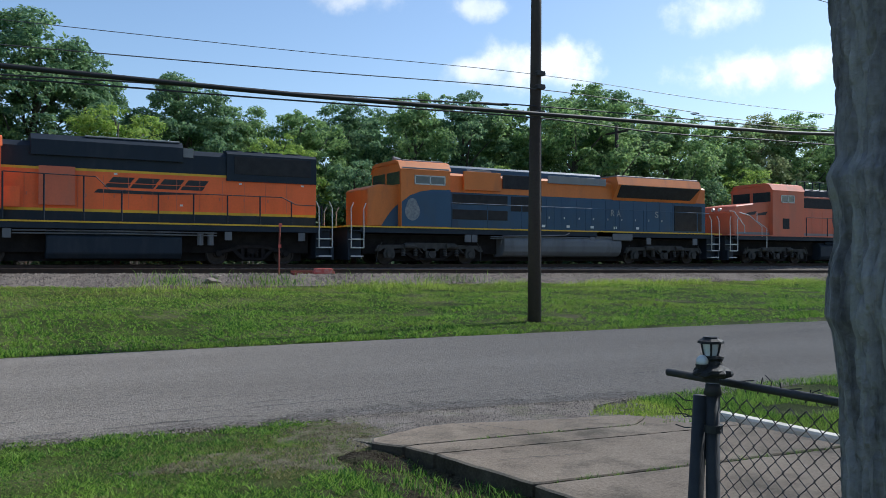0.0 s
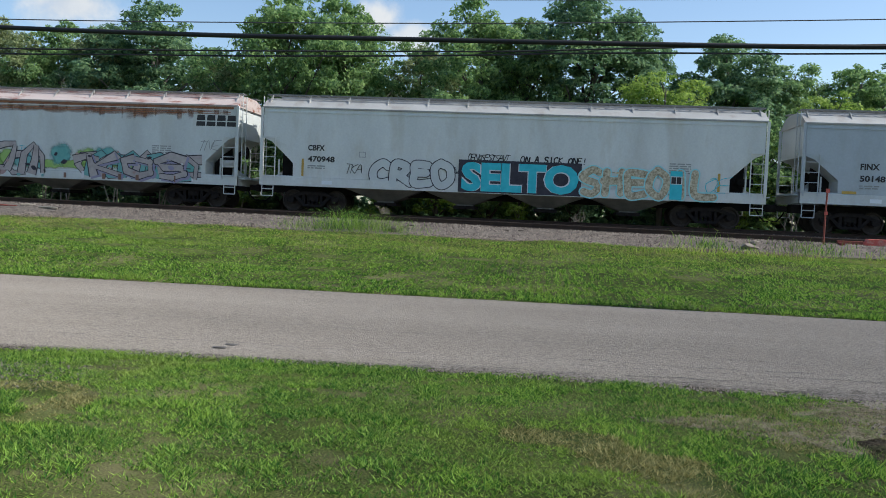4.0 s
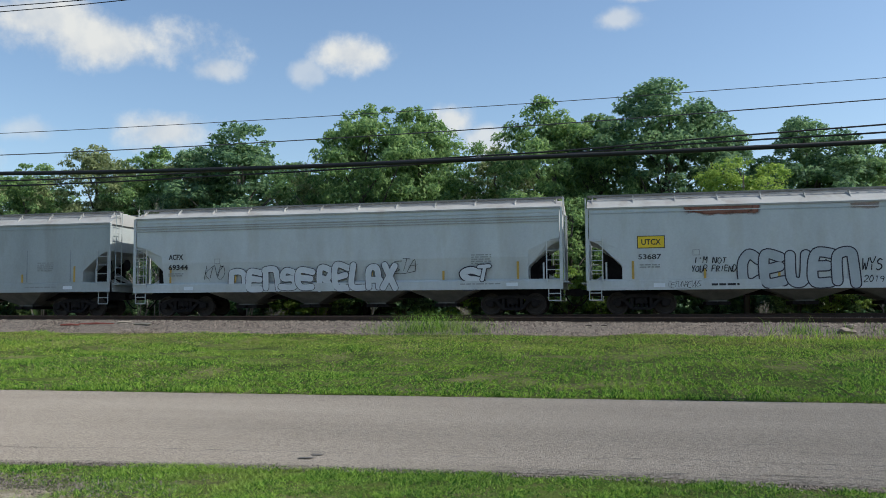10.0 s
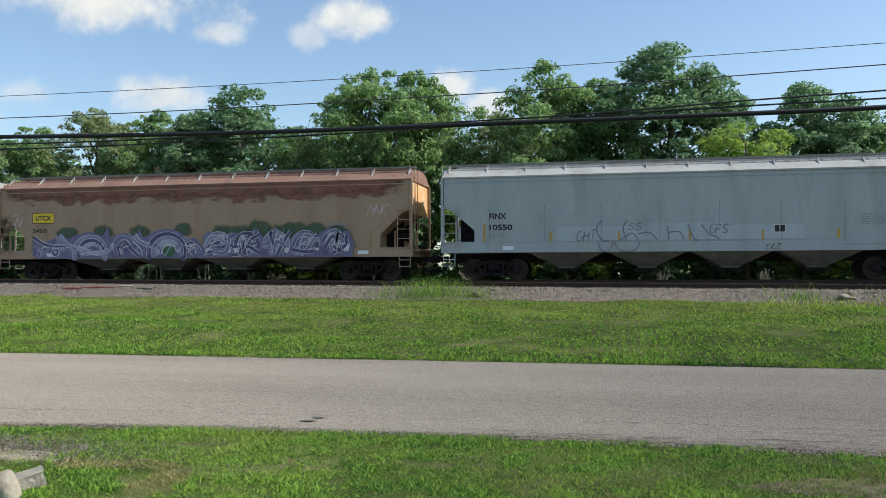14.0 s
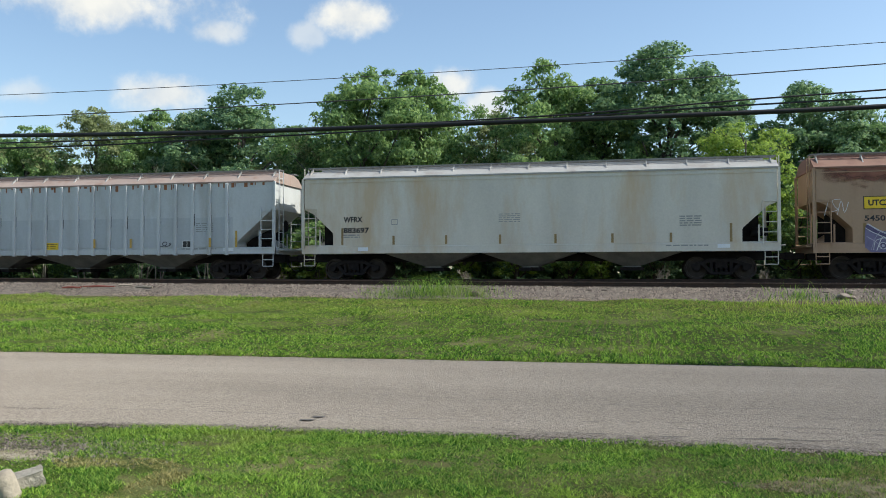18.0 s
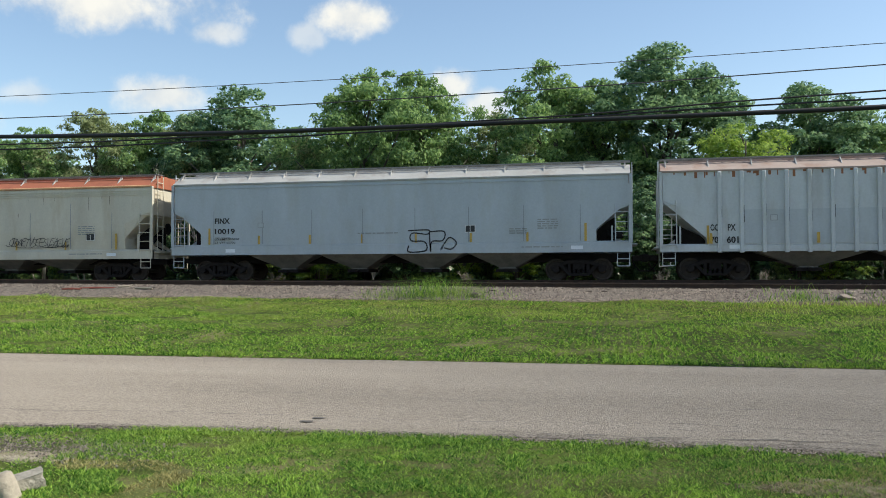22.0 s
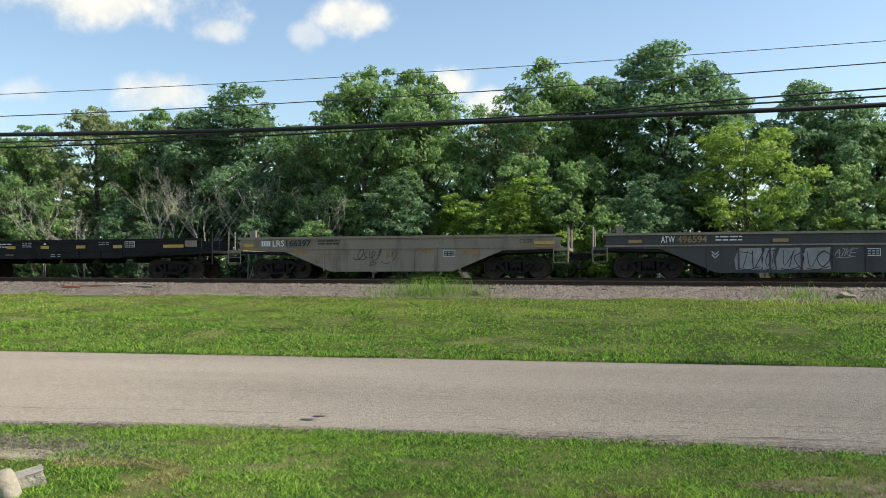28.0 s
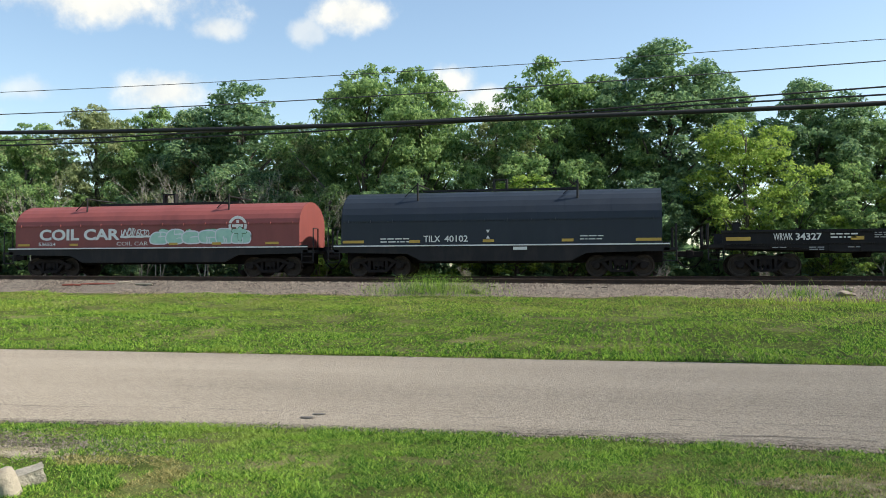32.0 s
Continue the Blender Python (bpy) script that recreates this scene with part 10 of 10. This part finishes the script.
def derail_and_sign():
    t = thing("derail", pose(11.25, SIDING_Y - 0.75, 1.0), "faded red steel derail beside the siding rail", "derail")
    bm = bmesh.new()
    prism_y(bm, [(-0.42, 0.0), (0.42, 0.0), (0.42, 0.12), (0.3, 0.26), (-0.3, 0.26), (-0.42, 0.12)], -0.22, 0.06)
    part("block", bm, M_DERAIL, t, bevel=0.015)
    bm = bmesh.new()
    box(bm, -1.25, -0.42, -0.12, -0.04, 0.04, 0.17)
    box(bm, -1.25, -1.1, -0.4, 0.3, 0.0, 0.1)
    part("rod", bm, M_POSTRUST, t, bevel=0.01)
    t = thing("marker_post", pose(9.48, 29.35, 0.75), "thin rusty red marker post in the ballast", "marker post")
    bm = bmesh.new()
    tube(bm, [(0, 0, -0.2), (0.0, 0, 1.2), (0.03, 0, 2.1)], 0.032, 7)
    part("post", bm, M_POSTRUST, t)
    bm = bmesh.new()
    box(bm, -0.045, 0.065, -0.045, -0.03, 1.25, 1.36)
    box(bm, -0.03, 0.09, -0.045, -0.03, 1.98, 2.12)
    part("reflector", bm, M_DERAIL, t)


derail_and_sign()


def stone_and_sticks():
    for x, y, w, d, h, label in ((6.95, 28.6, 0.34, 0.2, 0.1, "flat pale stone at the ballast edge"), (-4.85, 28.5, 0.2, 0.14, 0.13, "dark clod of earth at the grass edge"), (7.2, 29.0, 0.16, 0.1, 0.1, "broken pale stone by the rail")):
        bm = bmesh.new()
        bmesh.ops.create_icosphere(bm, subdivisions=2, radius=1)
        r = random.Random(int(x * 10))
        for v in bm.verts:
            v.co = Vector((v.co.x * w, v.co.y * d, v.co.z * h)) * r.uniform(0.8, 1.15)
        ob = new("rock", finish(bm, "rock", M_STONE if "pale" in label else M_TIE))
        ob.matrix_basis = pose(x, y, float(ground_z(x, y)) + h * 0.4, 0, 8, 20)
        tagged(ob, label, "rock")
    for k, (x, y, a, l) in enumerate(((-19.6, 29.0, 4, 1.4), (-17.6, 28.9, -8, 0.8), (-20.6, 28.8, 12, 0.7), (-18.5, 29.15, 25, 0.5))):
        bm = bmesh.new()
        tube(bm, [(-l / 2, 0, 0), (0, 0.03, 0.015), (l / 2, 0, 0)], [0.03, 0.045, 0.03], 6)
        ob = new("broken_timber", finish(bm, "broken_timber", M_POSTRUST if k % 2 == 0 else M_LOG))
        ob.matrix_basis = pose(x, y, float(ground_z(x, y)) + 0.03, 0, 0, a)
        tagged(ob, "weathered scrap of timber lying on the ballast", "scrap wood")


stone_and_sticks()


def logs():
    t = thing("log", pose(-4.34, 5.36, 0.06, 0, 68, 25), "short cut log with a rounded pale end in the grass", "log", "rubble on the lawn")
    bm = bmesh.new()
    l, r = 0.26, 0.085
    tube(bm, [(-l / 2, 0, 0), (-l / 2 + 0.02, 0, 0), (-l / 4, 0.004, 0), (l / 4, -0.004, 0), (l / 2 - 0.03, 0, 0), (l / 2, 0, 0)], [r * 0.6, r * 0.93, r, r * 0.98, r * 0.93, r * 0.6], 18)
    part("bark", bm, M_LOG, t, smooth=True)
    bm = bmesh.new()
    bmesh.ops.create_icosphere(bm, subdivisions=3, radius=1)
    for v in bm.verts:
        k = 1 + 0.15 * noise.noise(v.co * 1.7) + 0.07 * noise.noise(v.co * 5)
        v.co = Vector((max(-0.6, min(0.62, v.co.x + 0.2 * v.co.z)) * 0.19, max(-0.55, min(0.55, v.co.y)) * 0.15, max(-0.6, min(0.5, v.co.z)) * 0.12)) * k
    ob = new("rubble_block", finish(bm, "rubble_block", M_RUBBLE))
    ob.matrix_basis = pose(-4.40, 5.66, 0.045, 6, -14, 40)
    tagged(ob, "broken pale concrete lump beside a log on the lawn", "rubble", "rubble on the lawn")


logs()


def fence():
    t = thing("chain_link_fence", pose(0, 0, 0), "old chain-link fence with dark pipe posts and top rail", "fence")
    px, py = 1.857, 2.09
    bm = bmesh.new()
    tube(bm, [(px, py, -0.3), (px, py, 1.19)], 0.0225, 12)
    tube(bm, [(px, py, 1.165), (px, py, 1.2)], [0.029, 0.022], 12)
    part("post", bm, M_GALV, t, smooth=True)
    bm = bmesh.new()
    tube(bm, [(px - 0.10, py + 0.06, -0.3), (px - 0.018, py + 0.032, 1.16)], 0.0245, 12)
    part("brace_post", bm, M_GALV, t, smooth=True)
    bm = bmesh.new()
    a, b = Vector((1.93, 2.36, 1.20)), Vector((1.87, 0.2, 1.19))
    tube(bm, [a, a.lerp(b, 0.3), a.lerp(b, 0.6), b], 0.0125, 10)
    part("top_rail", bm, M_GALV, t, smooth=True)
    for z in (1.06, 0.76, 0.36):
        bm = bmesh.new()
        tube(bm, [(px, py, z - 0.012), (px, py, z + 0.012)], 0.031, 12)
        part("tension_band", bm, M_GALV, t)
    # woven wire: two families of zigzag wires
    step, n, rows = 0.0265, 41, 43
    d = (b - a).normalized()
    o = Vector((px, py, 1.17)) + d * 0.03
    bm = bmesh.new()
    for k in range(n * 2):
        pts = []
        for j in range(rows + 1):
            q = o + d * (step * (k + ((j + k) % 2)))
            pts.append((q.x + (0.003 if (j + k) % 2 else -0.003), q.y, q.z - j * step * 1.02))
        tube(bm, pts, 0.0024, 3)
    part("wire_mesh", bm, M_GALV, t, "rusty diamond wire mesh")
    r = random.Random(8)
    for k in range(26):
        q = a.lerp(b, 0.16 + 0.02 * k)
        h = r.uniform(0.02, 0.12 if k > 12 else 0.06)
        bm = bmesh.new()
        tube(bm, [(q.x, q.y, q.z - 0.02), (q.x, q.y + r.uniform(-0.02, 0.02), q.z + h * 0.4), (q.x, q.y + r.uniform(-0.04, 0.04), q.z + h * 0.7)], 0.0022, 3)
        part("wire_end", bm, M_GALV, t)
    for k in range(5):
        q = Vector((px - 0.02, py + 0.03, 1.06 + 0.02 * k))
        bm = bmesh.new()
        tube(bm, [q, q + Vector((-0.03, 0.04, r.uniform(-0.02, 0.03))), q + Vector((-0.04, 0.07, r.uniform(0.0, 0.05)))], 0.0022, 3)
        part("wire_end", bm, M_GALV, t)
    S = 0.52
    lamp = thing("solar_lamp", pose(px - 0.008, py + 0.0, 1.236), "small black solar lantern tied to the fence post", "solar lamp")
    lamp.scale = (S, S, S)
    bm = bmesh.new()
    tube(bm, [(0, 0, 0.175), (0, 0, 0.19), (0, 0, 0.205), (0, 0, 0.215)], [0.078, 0.076, 0.05, 0.045], 8)
    part("cap", bm, M_BLACKPLASTIC, lamp)
    bm = bmesh.new()
    tube(bm, [(0, 0, 0.09), (0, 0, 0.178)], [0.034, 0.052], 8)
    part("glass", bm, M_LAMPGLASS, lamp)
    for k in range(4):
        a2 = math.pi / 4 + k * math.pi / 2
        bm = bmesh.new()
        tube(bm, [(0.036 * math.cos(a2), 0.036 * math.sin(a2), 0.085), (0.056 * math.cos(a2), 0.056 * math.sin(a2), 0.18)], 0.007, 5)
        part("strut", bm, M_BLACKPLASTIC, lamp)
    bm = bmesh.new()
    tube(bm, [(0, 0, -0.05), (0, 0, 0.02), (0, 0, 0.07), (0, 0, 0.10)], [0.05, 0.062, 0.05, 0.03], 10)
    r = random.Random(2)
    rings = []
    for j in range(9):
        z, ring = -0.03 + 0.0165 * j, []
        for k in range(22):
            a2 = 2 * math.pi * k / 22
            q = Vector((math.cos(a2), math.sin(a2), 0))
            rr = (0.075 + 0.03 * math.sin(j * 0.8)) * (1 + 0.3 * noise.noise(q * 2.2 + Vector((0, 0, z * 30)))) * (0.75 if j in (0, 8) else 1)
            ring.append((rr * q.x * 1.25 + 0.015, rr * q.y, z - 0.018 * max(0, q.x)))
        rings.append(ring)
    loft(bm, rings)
    part("tape_wrap", bm, M_BLACKPLASTIC, lamp, "black tape and bag wrapped round the stem")
    ball = thing("spotlight", pose(px - 0.04, py + 0.005, 1.272), "small silver-domed light on the fence post", "lamp")
    ball.scale = (S, S, S)
    bm = bmesh.new()
    bmesh.ops.create_uvsphere(bm, u_segments=14, v_segments=8, radius=0.038)
    for v in bm.verts:
        v.co.z = max(v.co.z, -0.018)
    part("dome", bm, M_LAMPGLASS, ball, smooth=True)
    bm = bmesh.new()
    tube(bm, [(0, 0, -0.05), (0, 0, -0.018)], [0.032, 0.042], 10)
    part("base", bm, M_BLACKPLASTIC, ball)


fence()


def yard_tree():
    t = thing("yard_tree", pose(1.97, 1.32, 0.0), "thick grey-barked yard tree leaning over the fence", "tree")
    bm = bmesh.new()
    rings = []
    shape = [(-0.3, 0.46), (0.2, 0.37), (0.96, 0.32), (1.1, 0.32), (1.25, 0.324), (1.34, 0.329), (1.4, 0.338), (1.42, 0.346), (1.45, 0.357), (1.51, 0.353), (1.55, 0.356), (1.59, 0.346), (1.63, 0.336), (1.71, 0.337), (1.75, 0.345), (1.8, 0.353), (1.82, 0.344), (1.85, 0.328), (2.04, 0.329), (2.16, 0.334), (2.25, 0.345), (2.9, 0.345), (3.5, 0.33), (4.2, 0.28)]
    n = 380
    for z in np.concatenate([np.arange(-0.3, 0.7, 0.08), np.arange(0.7, 2.5, 0.011), np.arange(2.5, 4.21, 0.08)]):
        z, x = float(z), float(np.interp(z, [2.2, 4.2], [0, 0.15]))
        r = float(np.interp(z, [q[0] for q in shape], [q[1] for q in shape]))
        # the swellings sit on the side towards the road; the rest of the trunk is even
        plain = float(np.interp(z, [-0.3, 0.2, 0.8, 4.2], [0.46, 0.37, 0.30, 0.28]))
        ring = []
        for k in range(n):
            a = 2 * math.pi * k / n
            ca, sa = math.cos(a), math.sin(a)
            rr = plain + (r - plain) * math.cos((a - 2.2) / 2) ** 2
            # long fissures that fork and close between narrow plates
            warp = 0.35 * noise.noise(Vector((ca * 2, sa * 2, z * 5)))
            f1 = abs(noise.noise(Vector((ca * 9 + warp, sa * 9 + warp, z * 3.2))))
            f2 = abs(noise.noise(Vector((ca * 19 + warp, sa * 19, z * 6.5 + 7))))
            rr += 0.010 - 0.017 * max(0, 1 - f1 * 6) - 0.013 * max(0, 1 - f2 * 4) + 0.008 * noise.noise(Vector((ca * 3, sa * 3, z * 3))) + 0.004 * noise.noise(Vector((ca * 34, sa * 34, z * 24)))
            ring.append((x + rr * ca, rr * sa, z))
        rings.append(ring)
    loft(bm, rings)
    part("trunk", bm, M_TREEBARK, t, smooth=True)
    r = random.Random(12)
    lobes = []
    for k in range(11):
        a = k * 0.7 + r.uniform(-0.2, 0.2)
        e = Vector((math.cos(a) * 1.15 + 0.25, math.sin(a) * 1.15 - 0.35, 0)) * r.uniform(1.5, 2.7)
        z = r.uniform(6.4, 9.0)
        bm = bmesh.new()
        tube(bm, [(0.15, 0, 3.7), (0.15 + e.x * 0.35, e.y * 0.35, 4.6 + (z - 5) * 0.3), (0.15 + e.x * 0.75, e.y * 0.75, z - 0.5), (0.15 + e.x, e.y, z)], [0.2, 0.14, 0.08, 0.03], 8)
        part("limb", bm, M_TREEBARK, t, smooth=True)
        lobes.append((0.15 + e.x, e.y, z, r.uniform(0.9, 1.4), r.uniform(0.6, 0.9)))
    # low sprays that hang into view
    lobes += [(-0.41, 0.23, 2.23, 0.035, 0.028), (-0.36, 0.22, 2.26, 0.03, 0.02), (-1.10, 2.68, 3.31, 0.12, 0.07), (-1.02, 2.68, 3.24, 0.06, 0.05), (-1.2, 2.68, 3.3, 0.06, 0.03)]
    V, F = leaf_cloud(lobes[:11], 110, 0.085, 40, sprays=4)
    place("crown", soup("crown", V, F, M_LEAF[1]), t)
    V, F = leaf_cloud(lobes[13:], 900, 0.045, 41, sprays=2)
    V2, F2 = leaf_cloud(lobes[11:13], 2500, 0.02, 42, sprays=2)
    V, F = np.concatenate([V, V2]), np.concatenate([F, F2 + len(V)])
    place("hanging_leaves", soup("hanging_leaves", V, F, M_SHADELEAF), t)
    bm = bmesh.new()
    tube(bm, [(0.1, 0.1, 4.1), (-0.2, 0.12, 3.2), (-0.41, 0.23, 2.24)], [0.02, 0.008, 0.003], 5)
    tube(bm, [(-0.6, 1.6, 5.2), (-1.0, 2.45, 4.6), (-1.08, 2.68, 3.3)], [0.05, 0.02, 0.004], 5)
    tube(bm, [(0.15, 0, 3.9), (-0.2, 0.8, 4.7), (-0.6, 1.6, 5.2)], [0.1, 0.07, 0.05], 6)
    part("twigs", bm, M_TREEBARK, t)


yard_tree()

# templates of the repeated plants are no longer needed
for template in TREE_KINDS + SHRUBS:
    for o in (*template.children_recursive, template):
        bpy.data.objects.remove(o)

# ---- movement ----
# how far the train has come, by the clock
RUN = [(0, -109.53), (1, -101.26), (2, -92.84), (3, -84.23), (5.5, -62.97), (7, -50.38), (8.5, -37.79), (10, -25.28), (11.5, -12.72), (13, 0.0), (14.5, 12.76), (16.5, 29.88), (18, 42.71), (19.5, 55.68),
       (21, 68.84), (22.5, 81.88), (24, 94.95), (25.5, 108.10), (27.5, 125.71), (29, 138.93), (30.5, 152.14), (32, 165.19)]


def run_at(t):
    return float(np.interp(t, [r[0] for r in RUN], [r[1] for r in RUN]))


def motions():
    for car, u in CARS:
        walk(car, [(t, pose(u + s, TRACK_Y, RAIL_Z)) for t, s in RUN])
    # wheels roll while their car is on the stretch before the camera
    for wheel, a, u in SPIN:
        rows, start, turn = [], None, 0.0
        for k in range(0, 961, 2):
            t = k / 30
            near = -42 < u + run_at(t) < 62
            if near:
                start = run_at(t) if start is None else start
                turn = math.degrees((run_at(t) - start) / 0.42)
            if near or k in (0, 960):
                rows.append((t, pose(a, 0, 0.42, 0, turn % 360, 0)))
        walk(wheel, rows)


motions()
